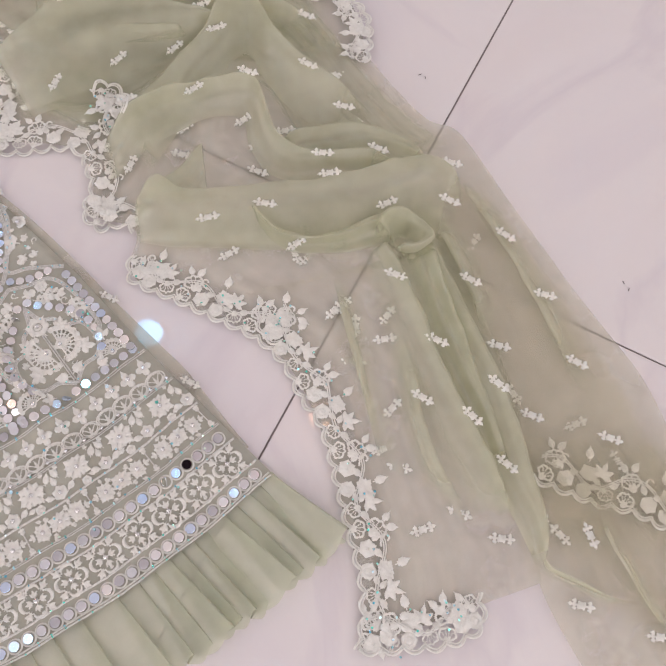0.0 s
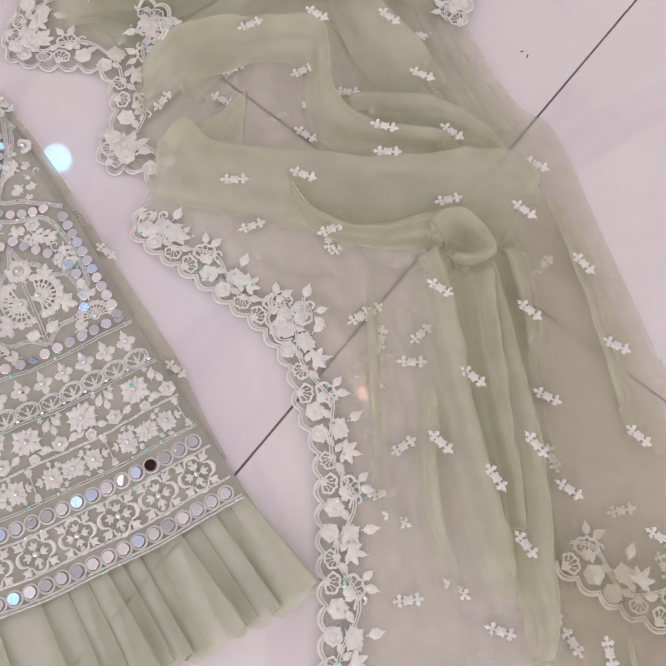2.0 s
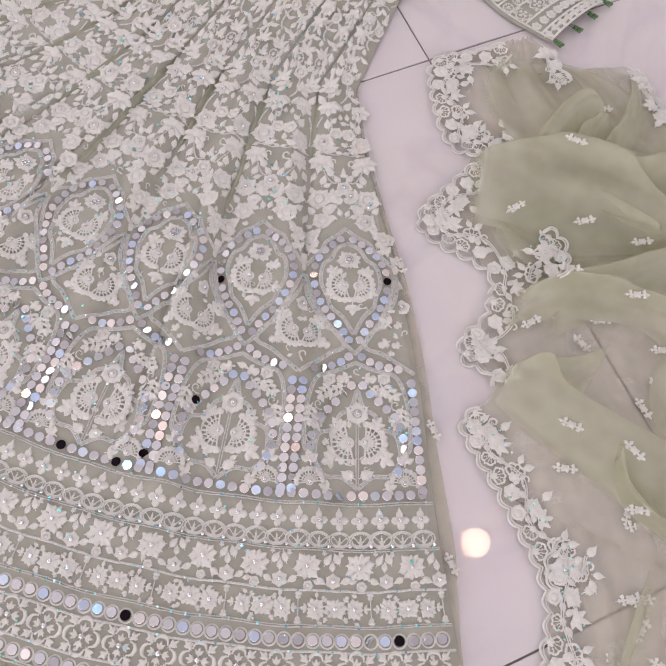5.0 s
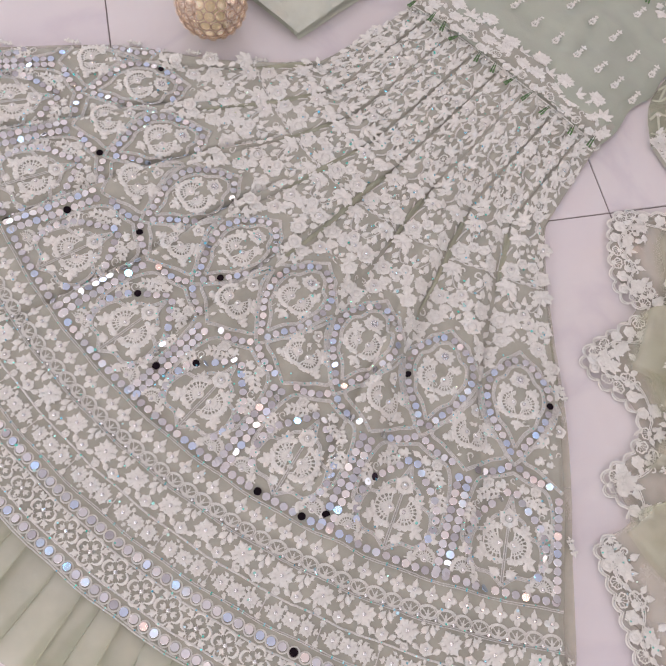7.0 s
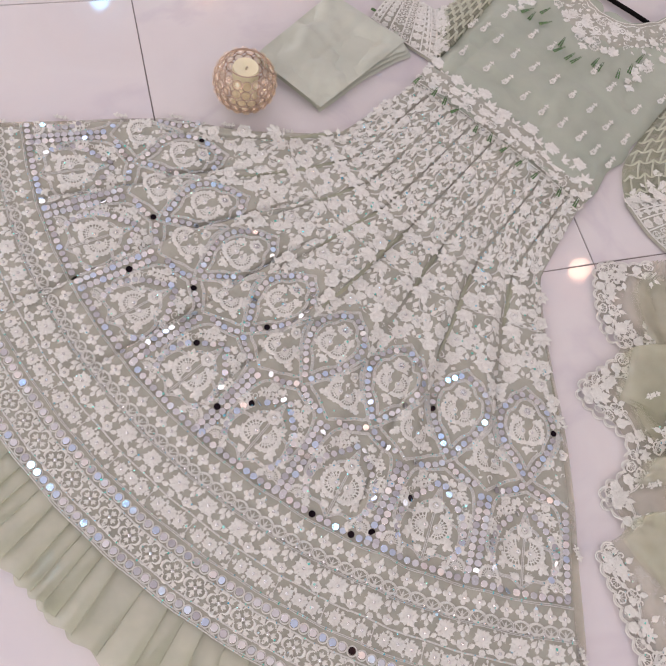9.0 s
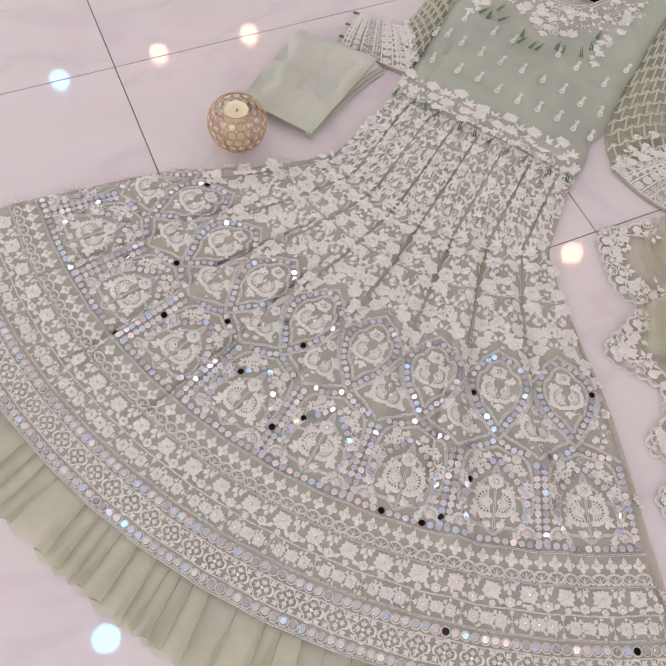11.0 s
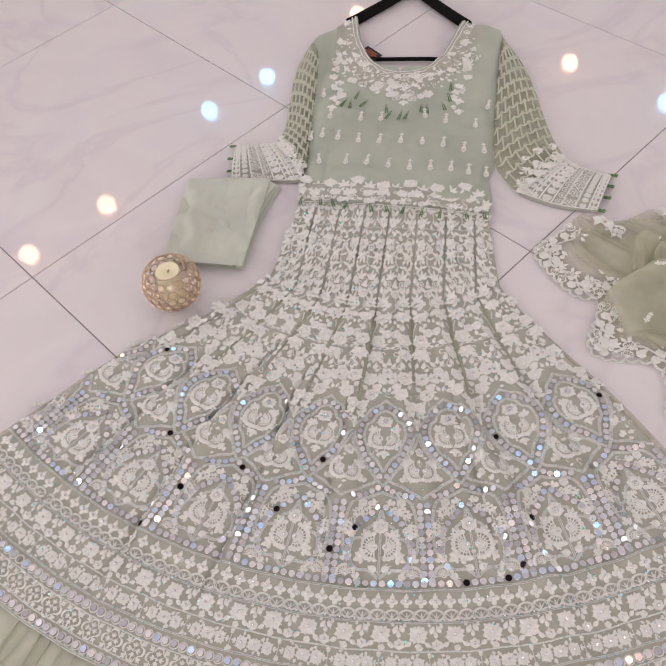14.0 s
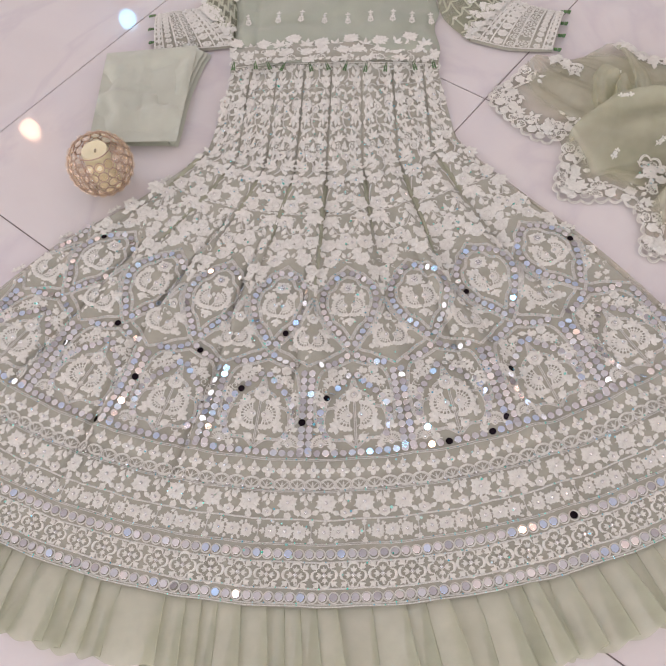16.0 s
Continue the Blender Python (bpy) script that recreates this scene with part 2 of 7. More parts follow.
# ---- mesh helpers ----
class Geo:
    """Vertices and faces of one mesh."""

    def __init__(self):
        self.v, self.f = [], []

    def add(self, verts, faces):
        o = len(self.v)
        self.v += [tuple(p) for p in verts]
        self.f += [tuple(o + i for i in f) for f in faces]
        return self

    def dome(self, pts, h, z=0.0, inner=0.62):
        """A filled outline, raised towards its middle, as satin stitch is."""
        n = len(pts)
        cx, cy = sum(p[0] for p in pts) / n, sum(p[1] for p in pts) / n
        vs = [(x, y, z) for x, y in pts]
        vs += [(cx + (x - cx) * inner, cy + (y - cy) * inner, z + h) for x, y in pts]
        vs.append((cx, cy, z + h * 1.1))
        fs = [(i, (i + 1) % n, n + (i + 1) % n, n + i) for i in range(n)]
        fs += [(n + i, n + (i + 1) % n, 2 * n) for i in range(n)]
        return self.add(vs, fs)

    def leaf(self, x, y, ang, length, width, h=0.0009, z=0.0, base=0.0, n=10):
        """A pointed leaf or petal that starts at (x, y) and points along ang (degrees from +y, clockwise)."""
        a = radians(ang)
        ux, uy = math.sin(a), math.cos(a)
        pts = []
        for i in range(n):
            t = 2 * math.pi * i / n
            l = (1 - math.cos(t)) / 2
            w = math.sin(t) * width / 2 * (0.55 + 0.6 * l if base == 0 else 1.0)
            pts.append((x + ux * l * length + uy * w, y + uy * l * length - ux * w))
        pts.reverse()
        return self.dome(pts, h, z)

    def disc(self, x, y, r, h=0.0006, z=0.0, n=10):
        return self.dome([(x + r * math.cos(2 * math.pi * i / n), y + r * math.sin(2 * math.pi * i / n)) for i in range(n)], h, z, 0.8)

    def ribbon(self, pts, w, h=0.0008, closed=False, z=0.0):
        """A corded line along points (x, y) or (x, y, z)."""
        n = len(pts)
        P = [(p[0], p[1], p[2] if len(p) > 2 else z) for p in pts]
        vs = []
        for i in range(n):
            a, b = (P[i - 1], P[(i + 1) % n]) if closed else (P[max(i - 1, 0)], P[min(i + 1, n - 1)])
            dx, dy = b[0] - a[0], b[1] - a[1]
            d = math.hypot(dx, dy) or 1.0
            nx, ny = -dy / d * w / 2, dx / d * w / 2
            x, y, q = P[i]
            vs += [(x + nx, y + ny, q), (x, y, q + h), (x - nx, y - ny, q)]
        m = n if closed else n - 1
        fs = []
        for i in range(m):
            a, b = 3 * i, 3 * ((i + 1) % n)
            fs += [(a, a + 1, b + 1, b), (a + 1, a + 2, b + 2, b + 1)]
        return self.add(vs, [tuple(reversed(f)) for f in fs])

    def put(self, other, m):
        return self.add([m @ Vector(p) for p in other.v], other.f)

    def mesh(self, name, material, smooth=True):
        me = bpy.data.meshes.new(name)
        me.from_pydata(self.v, [], self.f)
        me.materials.append(material)
        if smooth:
            me.polygons.foreach_set("use_smooth", [True] * len(me.polygons))
        me.update()
        return me


def part(name, geo, material, parent, label="", smooth=True):
    ob = new(name, geo.mesh(name, material, smooth) if isinstance(geo, Geo) else geo)
    ob.parent = parent
    return tagged(ob, label)


def thing(name, label, category, at=(0, 0, 0), group="", kind=""):
    ob = new(name)
    ob.location = at
    ob.empty_display_size = 0.05
    return tagged(ob, label, category, group, kind)


def placed(name, mesh, parent, m, label=""):
    ob = new(name, mesh)
    ob.parent = parent
    ob.matrix_basis = m
    return tagged(ob, label)


def tube(geo, path, radius, sides=6, cap=True):
    """A round cord along a list of Vectors."""
    rings = []
    for i, p in enumerate(path):
        t = (path[min(i + 1, len(path) - 1)] - path[max(i - 1, 0)]).normalized()
        a = t.cross(Vector((0, 0, 1)))
        a = a.normalized() if a.length > 1e-4 else Vector((1, 0, 0))
        b = a.cross(t)
        r = radius(i / (len(path) - 1)) if callable(radius) else radius
        rings.append([p + r * (a * math.cos(2 * math.pi * k / sides) + b * math.sin(2 * math.pi * k / sides)) for k in range(sides)])
    vs = [v for ring in rings for v in ring]
    fs = []
    for i in range(len(path) - 1):
        for k in range(sides):
            q, r = i * sides, (i + 1) * sides
            fs.append((q + k, q + (k + 1) % sides, r + (k + 1) % sides, r + k))
    if cap:
        fs += [tuple(range(sides - 1, -1, -1)), tuple(range(len(vs) - sides, len(vs)))]
    return geo.add(vs, fs)


def spline(pts, n):
    """n points on a smooth curve through the given ones, at even steps of the parameter."""
    P = np.array(pts, float)
    k = len(P)
    out = []
    for s in np.linspace(0, k - 1, n):
        i = min(int(s), k - 2)
        t = s - i
        p0, p1, p2, p3 = P[max(i - 1, 0)], P[i], P[i + 1], P[min(i + 2, k - 1)]
        out.append(0.5 * (2 * p1 + (p2 - p0) * t + (2 * p0 - 5 * p1 + 4 * p2 - p3) * t**2 + (3 * p1 - p0 - 3 * p2 + p3) * t**3))
    return np.array(out)


def even(pts, step):
    """Points at even distances along a polyline, each with its direction."""
    P = np.array(pts, float)
    seg = np.hypot(*np.diff(P[:, :2], axis=0).T)
    L = np.concatenate([[0], np.cumsum(seg)])
    n = max(int(round(L[-1] / step)), 1)
    out = []
    for d in (np.arange(n) + 0.5) * L[-1] / n:
        i = min(np.searchsorted(L, d) - 1, len(seg) - 1)
        i = max(i, 0)
        u = (d - L[i]) / max(seg[i], 1e-9)
        p = P[i] + (P[i + 1] - P[i]) * u
        q = (P[i + 1] - P[i])[:2] / max(seg[i], 1e-9)
        out.append((p, q))
    return out


def box(geo, lo, hi):
    x0, y0, z0 = lo
    x1, y1, z1 = hi
    v = [(x0, y0, z0), (x1, y0, z0), (x1, y1, z0), (x0, y1, z0), (x0, y0, z1), (x1, y0, z1), (x1, y1, z1), (x0, y1, z1)]
    return geo.add(v, [(3, 2, 1, 0), (4, 5, 6, 7), (0, 1, 5, 4), (1, 2, 6, 5), (2, 3, 7, 6), (3, 0, 4, 7)])


def fbm(x, y, s, seed=0.0):
    return noise.fractal(Vector((x * s, y * s, seed)), 1.0, 2.0, 3)


# ---- the shop: walls, ceiling, lamps ----
X0, X1, Y0, Y1 = -4.4, 4.2, -3.6, 5.4
def wall(nm, lo, hi, hole=None):
    """A wall along x or y with thickness; hole: from, to, sill and head of an opening through it."""
    q = Geo()
    ax = 0 if hi[0] - lo[0] > hi[1] - lo[1] else 1
    cuts = [(lo[ax], hi[ax], lo[2], hi[2])] if not hole else [(lo[ax], hole[0], lo[2], hi[2]), (hole[1], hi[ax], lo[2], hi[2]), (hole[0], hole[1], lo[2], hole[2]), (hole[0], hole[1], hole[3], hi[2])]
    for s0, s1, z0, z1 in cuts:
        p, r = [lo[0], lo[1], z0], [hi[0], hi[1], z1]
        p[ax], r[ax] = s0, s1
        box(q, p, r)
    return tagged(new(nm, q.mesh(nm, WALLPAINT, False)), "plain beige painted shop wall", "wall", kind="structure")


wall("wall_north", (X0 - 0.15, Y1, 0), (X1 + 0.15, Y1 + 0.15, CEILING), (-3.2, 3.2, 0.3, 2.5))
wall("wall_south", (X0 - 0.15, Y0 - 0.15, 0), (X1 + 0.15, Y0, CEILING), (-3.2, 3.2, 0.3, 2.5))
wall("wall_east", (X1, Y0, 0), (X1 + 0.15, Y1, CEILING), (-2.4, 3.2, 0.3, 2.5))
wall("wall_west", (X0 - 0.15, Y0, 0), (X0, Y1, CEILING), (-2.4, 3.2, 0.3, 2.5))
# soft fill light from four unseen windows, added to brighten the room evenly
for nm, at, turn, wide, share in (("added_window_1", (0.0, Y0 - 0.05, 1.4), 0, 6.4, 0.82), ("added_window_2", (X1 + 0.05, 0.4, 1.4), 90, 5.6, 0.48), ("added_window_3", (X0 - 0.05, 0.4, 1.4), -90, 5.6, 0.68), ("added_window_4", (0.0, Y1 + 0.05, 1.4), 180, 6.4, 0.34)):
    la = bpy.data.lights.new("fill_light", "AREA")
    la.shape, la.size, la.size_y, la.energy, la.color = "RECTANGLE", wide, 2.2, FILL_WATTS * share, FILL_COLOUR
    new("fill_light", la).matrix_basis = pose(*at, 90, 0, turn)
    q = Geo()
    for k in range(5):
        s = -wide / 2 + wide * k / 4
        box(q, (s - 0.025, -0.03, -1.1), (s + 0.025, 0.03, 1.1))
    for z in (-1.1, 1.05):
        box(q, (-wide / 2, -0.03, z), (wide / 2, 0.03, z + 0.05))
    tagged(new(nm, q.mesh(nm, CHROME, False)), "unseen window with slim metal bars, added to carry a fill light", "window", kind="structure").matrix_basis = pose(*at, 0, 0, turn)
tagged(new("ceiling", box(Geo(), (X0 - 0.15, Y0 - 0.15, CEILING), (X1 + 0.15, Y1 + 0.15, CEILING + 0.1)).mesh("ceiling", PAINT, False)), "plain white painted ceiling", "ceiling", kind="structure")

trim = Geo()
ring = [(0.066, 0.0), (0.082, 0.0), (0.085, 0.004), (0.082, 0.008), (0.066, 0.012)]
for i in range(24):
    a, b = 2 * math.pi * i / 24, 2 * math.pi * (i + 1) / 24
    for (r0, z0), (r1, z1) in zip(ring, ring[1:]):
        trim.add([(r0 * math.cos(a), r0 * math.sin(a), -z0), (r0 * math.cos(b), r0 * math.sin(b), -z0), (r1 * math.cos(b), r1 * math.sin(b), -z1), (r1 * math.cos(a), r1 * math.sin(a), -z1)], [(0, 1, 2, 3)])
trim_mesh = trim.mesh("trim_ring", CHROME)
for x, y, c in LIGHTS:
    lamp = thing("ceiling_light", "round recessed downlight with metal trim in the ceiling", "ceiling light", (x, y, CEILING - 0.001), "downlights in the ceiling")
    placed("trim_ring", trim_mesh, lamp, Matrix())
    la = bpy.data.lights.new("downlight", "POINT")
    la.shadow_soft_size, la.energy, la.color = 0.060, LAMP_WATTS, c
    lo = new("downlight", la)
    lo.location = (0, 0, -0.062)
    lo.parent = lamp

# ---- the dress: a skirt spread as a fan round one point ----
APEX, WAIST_Y = (0.04, 0.18), 0.012
HEM = 1.009
PANEL, MID = 8.72, 3.65          # degrees between panels, and the middle panel's middle
PANELS = range(-5, 5)
RIM = [(0.20, 46.0, 46.0), (0.30, 36.0, 33.5), (0.38, 30.3, 29.0), (0.45, 31.0, 31.0), (0.51, 32.3, 32.9), (0.58, 33.6, 35.6), (0.63, 34.0, 36.9), (0.73, 34.5, 37.6), (0.85, 34.4, 37.8), (1.1, 35.0, 37.9)]


def rim(r):
    rs = [q[0] for q in RIM]
    return float(np.interp(r, rs, [q[1] for q in RIM])), float(np.interp(r, rs, [q[2] for q in RIM]))


R9, L9 = rim(0.9)


def fan(th, r):
    """Plan place of the skirt's point at th degrees (as at the hem) and r metres from the fan's point."""
    ph = th / (R9 if th > 0 else L9)
    q = max(r, 0.38)
    a, b = rim(q)
    t = radians(ph * (a if th > 0 else b))
    x, y = APEX[0] + q * math.sin(t), APEX[1] - q * math.cos(t)
    if r < 0.38:
        s = max((r - 0.17) / 0.21, 0.0)
        x0 = 0.043 + ph * 0.166
        x, y = x0 + (x - x0) * s ** 1.15, WAIST_Y + (y - WAIST_Y) * s
    return x, y


def drawn(r):
    """How far the panels are drawn aside, and spread, towards the waist."""
    return max(0.0, min(1.0, (0.55 - r) / 0.13)), max(0.0, min(1.0, (0.40 - r) / 0.18))


def panel_of(th, r):
    """The panel, with its share, that lies at th."""
    w, v = drawn(r)
    return ((th - MID) / PANEL - 0.10 * w) / (1 + 0.04 * w + 0.09 * v)


def in_panel(k, s, r):
    """The angle at a share s of the half panel from the middle of panel k."""
    (w, v), u = drawn(r), k + s / 2
    return MID + PANEL * (u + w * (0.10 + 0.04 * u) + v * 0.09 * u)


FOLDS = [(-0.6, 7.0, 0.46, 0.72, 1.2), (8.0, 6.0, 0.46, 0.70, 1.2), (16.5, 8.0, 0.46, 0.82, 1.3), (25.2, 6.5, 0.48, 0.8, 1.3)]
# sharp creases, each with a soft ridge beside it
CREASES = [(-28.5, 0.0050, 0.50, 0.92), (-19.7, 0.0078, 0.44, 0.95), (-10.8, 0.0066, 0.48, 0.92), (-2.2, 0.0042, 0.48, 0.82), (14.2, 0.0038, 0.50, 0.86)]


def fold(th, r):
    """Height of the cloth over the floor."""
    z = 0.0085 + 0.009 * max(0.0, min(1.0, (0.30 - r) / 0.12)) * max(0.0, 1 - (th / 40) ** 2)
    g = max(0.0, min(1.0, (0.66 - r) / 0.22))
    z += g * 0.0016 * math.cos(2 * math.pi * (th - MID) / PANEL)
    g2 = max(0.0, min(1.0, (0.47 - r) / 0.1))
    z += g2 * 0.0009 * math.cos(2 * math.pi * (th - MID) / PANEL * 3)
    for at, mm, r0, r1, w in FOLDS:
        d = (th - at - 1.5 * math.sin(r * 9)) / w
        if abs(d) < 4:
            e = max(0.0, min(1.0, (r - r0 + 0.12) / 0.12)) * max(0.0, min(1.0, (r1 + 0.14 - r) / 0.14))
            z += e * mm * 0.0010 * (math.exp(-d * d) - 0.55 * math.exp(-((d - 1.5) / 0.7) ** 2))
    for at, high, r0, r1 in CREASES:
        d = th - at - 0.25 * math.sin(r * 17 + at)
        if -2 < d < 4.5:
            e = max(0.0, min(1.0, (r - r0) / 0.1)) * max(0.0, min(1.0, (r1 - r) / 0.1))
            z += e * high * (math.exp(-((d - 1.25) / 1.0) ** 2) - 1.1 * math.exp(-(d / 0.34) ** 2))
    # stitched seams between the panels, drawn in
    s = panel_of(th, r) + 0.5
    s = abs(s - round(s)) * PANEL
    z -= max(0.0, min(1.0, (0.71 - r) / 0.10)) * (0.0024 if r < 0.38 else 0.0044) * math.exp(-(s / (0.26 if r < 0.38 else 0.34)) ** 2)
    x, y = fan(th, r)
    z += 0.0030 * fbm(x, y, 7.0, 3.0) + 0.0008 * fbm(x, y, 22.0, 8.0)
    return max(z, 0.004)


def on_skirt(th, r, lift=0.0):
    x, y = fan(th, r)
    return Vector((x, y, fold(th, r) + lift))


def seat_on(th, r, turn=0.0, scale=1.0, lift=0.0, squash=1.0):
    """The pose of a motif on the skirt: its x runs along the hem, its y up to the waist."""
    p = on_skirt(th, r)
    d = 0.35
    ex = (on_skirt(th + d, r) - on_skirt(th - d, r)).normalized()
    ey = (on_skirt(th, r - 0.004) - on_skirt(th, r + 0.004)).normalized()
    ez = ex.cross(ey).normalized()
    ey = ez.cross(ex)
    m = Matrix((ex, ey, ez)).transposed().to_4x4()
    m.translation = p + ez * lift
    return m @ pose(0, 0, 0, 0, 0, -turn) @ Matrix.Diagonal((scale * squash, scale, scale, 1))


def deg(r, metres):
    return math.degrees(metres / r)


dress = thing("dress", "sage green dress embroidered with cream flowers and mirrors, spread on tiles", "dress")
random.seed(5)

# net layer at the back, wider than the embroidered front
g = Geo()
NA, NR = 120, 40
for j in range(NR + 1):
    r = 0.36 + (0.975 - 0.36) * j / NR
    for i in range(NA + 1):
        u = i / NA
        wide = 0.2 + 0.55 * min(1.0, (r - 0.36) / 0.4) - 0.5 * max(0.0, (r - 0.88) / 0.095) + 0.12 * math.sin(r * 31)
        th = -(L9 + wide * 0.8) + u * (L9 + R9 + wide * 1.8)
        x, y = fan(th, r)
        g.v.append((x, y, 0.0025 + 0.0012 * math.sin(th * 1.1 + 3 * r)))
for j in range(NR):
    for i in range(NA):
        a = j * (NA + 1) + i
        g.f.append((a + NA + 1, a + NA + 2, a + 1, a))
back = part("back_layer", g, VEIL, dress, "sheer sage net layer showing past the skirt's sides")

# skirt
g = Geo()
NA, NR = 420, 200
RT = 0.17
for j in range(NR + 1):
    r = RT + (HEM - RT) * j / NR
    for i in range(NA + 1):
        th = -L9 + (L9 + R9) * i / NA
        p = on_skirt(th, r)
        edge = min(i, NA - i)
        if edge < 3:
            p.z = 0.003 + (p.z - 0.003) * edge / 3
        if j > NR - 2:
            p.z *= 0.55
        g.v.append(tuple(p))
for j in range(NR):
    for i in range(NA):
        a = j * (NA + 1) + i
        g.f.append((a + NA + 1, a + NA + 2, a + 1, a))
skirt = part("skirt", g, NET, dress, "flared skirt of sage net with cream floral embroidery and mirror work")

# ruffle
g = Geo()
NA, NR = 1500, 10
PLEAT = 1.42
for j in range(NR + 1):
    s = j / NR
    for i in range(NA + 1):
        th = -(L9 + 0.4) + (L9 + R9 + 0.7) * i / NA
        k = th / PLEAT + 0.016 * max(0.0, th - 18) ** 2 + 0.30 * math.sin(th * 0.9) + 0.45 * math.sin(th * 0.37 + 1)
        n = math.floor(k)
        saw = k - n
        deep = 0.75 + 0.75 * math.sin(n * 2.3) * math.sin(n * 0.7 + 1)
        over = (0.25 + 0.55 * s) * deep
        lap = 0.0016 + (0.004 + 0.009 * s) * (saw ** 1.2) * deep + 0.0012 * math.sin(saw * 3.14)
        r = HEM - 0.003 + s * (0.085 + 0.0015 * math.sin(n * 1.7) + 0.0035 * math.cos(2 * math.pi * (saw - 0.4)) + 0.004 * math.sin(th * 0.21))
        t = radians(th + (saw - 0.5) * over * PLEAT + s * 0.25)
        g.v.append((APEX[0] + r * math.sin(t), APEX[1] - r * math.cos(t), lap + 0.0010 * math.sin(s * 5 + n)))
for j in range(NR):
    for i in range(NA):
        a = j * (NA + 1) + i
        g.f.append((a + NA + 1, a + NA + 2, a + 1, a))
ruffle = part("ruffle", g, RUFFLE, dress, "pleated sage organza ruffle along the hem")

# ---- embroidery motifs: stitched relief in metres, each one piece ----
def leaf_f(X, Y, x, y, ang, length, width, blunt=0.85):
    """Relief of a leaf that starts at (x, y) and points along ang (degrees from +y, clockwise): over 0 inside."""
    a = radians(ang)
    u = ((X - x) * math.sin(a) + (Y - y) * math.cos(a)) / length
    v = (X - x) * math.cos(a) - (Y - y) * math.sin(a)
    c = np.clip(u, 0.02, 0.98)
    w = width / 2 * np.sin(math.pi * c ** blunt) ** 0.9 + 0.00018
    return 1 - (v / w) ** 2 - ((u - c) * length / (0.25 * width)) ** 2


def disc_f(X, Y, x, y, R):
    return 1 - ((X - x) ** 2 + (Y - y) ** 2) / R**2


def line_f(X, Y, pts, w):
    """Relief of a cord along a polyline."""
    best = np.full(X.shape, 1e9)
    for (x0, y0), (x1, y1) in zip(pts, pts[1:]):
        dx, dy = x1 - x0, y1 - y0
        t = np.clip(((X - x0) * dx + (Y - y0) * dy) / (dx * dx + dy * dy + 1e-15), 0, 1)
        best = np.minimum(best, (X - x0 - t * dx) ** 2 + (Y - y0 - t * dy) ** 2)
    return 1 - best / (w / 2) ** 2


def relief(parts_of, hw, hh, cell=0.0007, H=0.0011, cy=0.0):
    """A motif as one stitched relief; parts_of(X, Y) gives the reliefs whose highest counts, those cut out, and the grooves pressed into them."""
    cell *= 1.24
    nx, ny = int(2 * hw / cell) + 1, int(2 * hh / cell) + 1
    X, Y = np.meshgrid(np.linspace(-hw, hw, nx), np.linspace(-hh, hh, ny) + cy)
    add, sub, *groove = parts_of(X, Y)
    F = np.max(add, axis=0)
    if sub:
        F = np.minimum(F, np.maximum(-np.max(sub, axis=0) * 1.2, -0.74))
    if groove:
        F = np.where(F > 0, F * (1 - 0.8 * np.clip(np.max(groove[0], axis=0) * 2.5, 0, 1)), F)
    Z = np.where(F > 0, H * np.minimum(1.0, 1.5 * np.sqrt(np.maximum(F, 0))) * (0.85 + 0.15 * np.clip(F, 0, 1)), np.maximum(F, -1.0) * H * 1.3)
    keep = F > -0.9
    q = Geo()
    idx = -np.ones(F.shape, int)
    use = keep[:-1, :-1] & keep[1:, :-1] & keep[:-1, 1:] & keep[1:, 1:]
    for j, i in zip(*np.nonzero(use)):
        for jj, ii in ((j, i), (j, i + 1), (j + 1, i + 1), (j + 1, i)):
            if idx[jj, ii] < 0:
                idx[jj, ii] = len(q.v)
                q.v.append((float(X[jj, ii]), float(Y[jj, ii]), float(Z[jj, ii])))
        q.f.append((idx[j, i], idx[j, i + 1], idx[j + 1, i + 1], idx[j + 1, i]))
    return q


def petals_f(X, Y, R, n, width, turn=0.0, start=0.12):
    return [leaf_f(X, Y, math.sin(radians(360 / n * k + turn)) * R * start, math.cos(radians(360 / n * k + turn)) * R * start, 360 / n * k + turn, R * (1 - start), width, 1.1) for k in range(n)]


def ring_cut(X, Y, R0, R1):
    r = np.hypot(X, Y)
    return 1 - ((r - (R0 + R1) / 2) / ((R1 - R0) / 2)) ** 2


def m_rose(R=0.0112, n=6):
    return relief(lambda X, Y: (petals_f(X, Y, R, n, R * 0.80) + [disc_f(X, Y, 0, 0, R * 0.60)], [ring_cut(X, Y, R * 0.30, R * 0.40)]), R, R, 0.0006, 0.0009)


def m_daisy(R=0.0138):
    """A dahlia of pointed petals, no two alike, wider than high."""
    def f(X, Y):
        add = [disc_f(X, Y, 0, 0, R * 0.36)]
        for k, (a, l) in enumerate(((4, 0.74), (38, 0.86), (68, 1.0), (97, 0.92), (128, 0.98), (158, 0.76), (192, 0.84), (226, 0.94), (258, 1.04), (287, 0.90), (318, 0.97), (341, 0.70))):
            add.append(leaf_f(X, Y, 0, 0, a, R * l, R * (0.33 + 0.05 * (k % 3)), 1.25))
        slit = [line_f(X, Y, [(math.sin(radians(a)) * R * 0.40, math.cos(radians(a)) * R * 0.40), (math.sin(radians(a)) * R * 0.62, math.cos(radians(a)) * R * 0.62)], R * 0.035) for a in (53, 112, 175, 242, 302, 21)]
        return add, slit
    return relief(f, R * 1.05, R * 0.95, 0.0006, 0.0009)


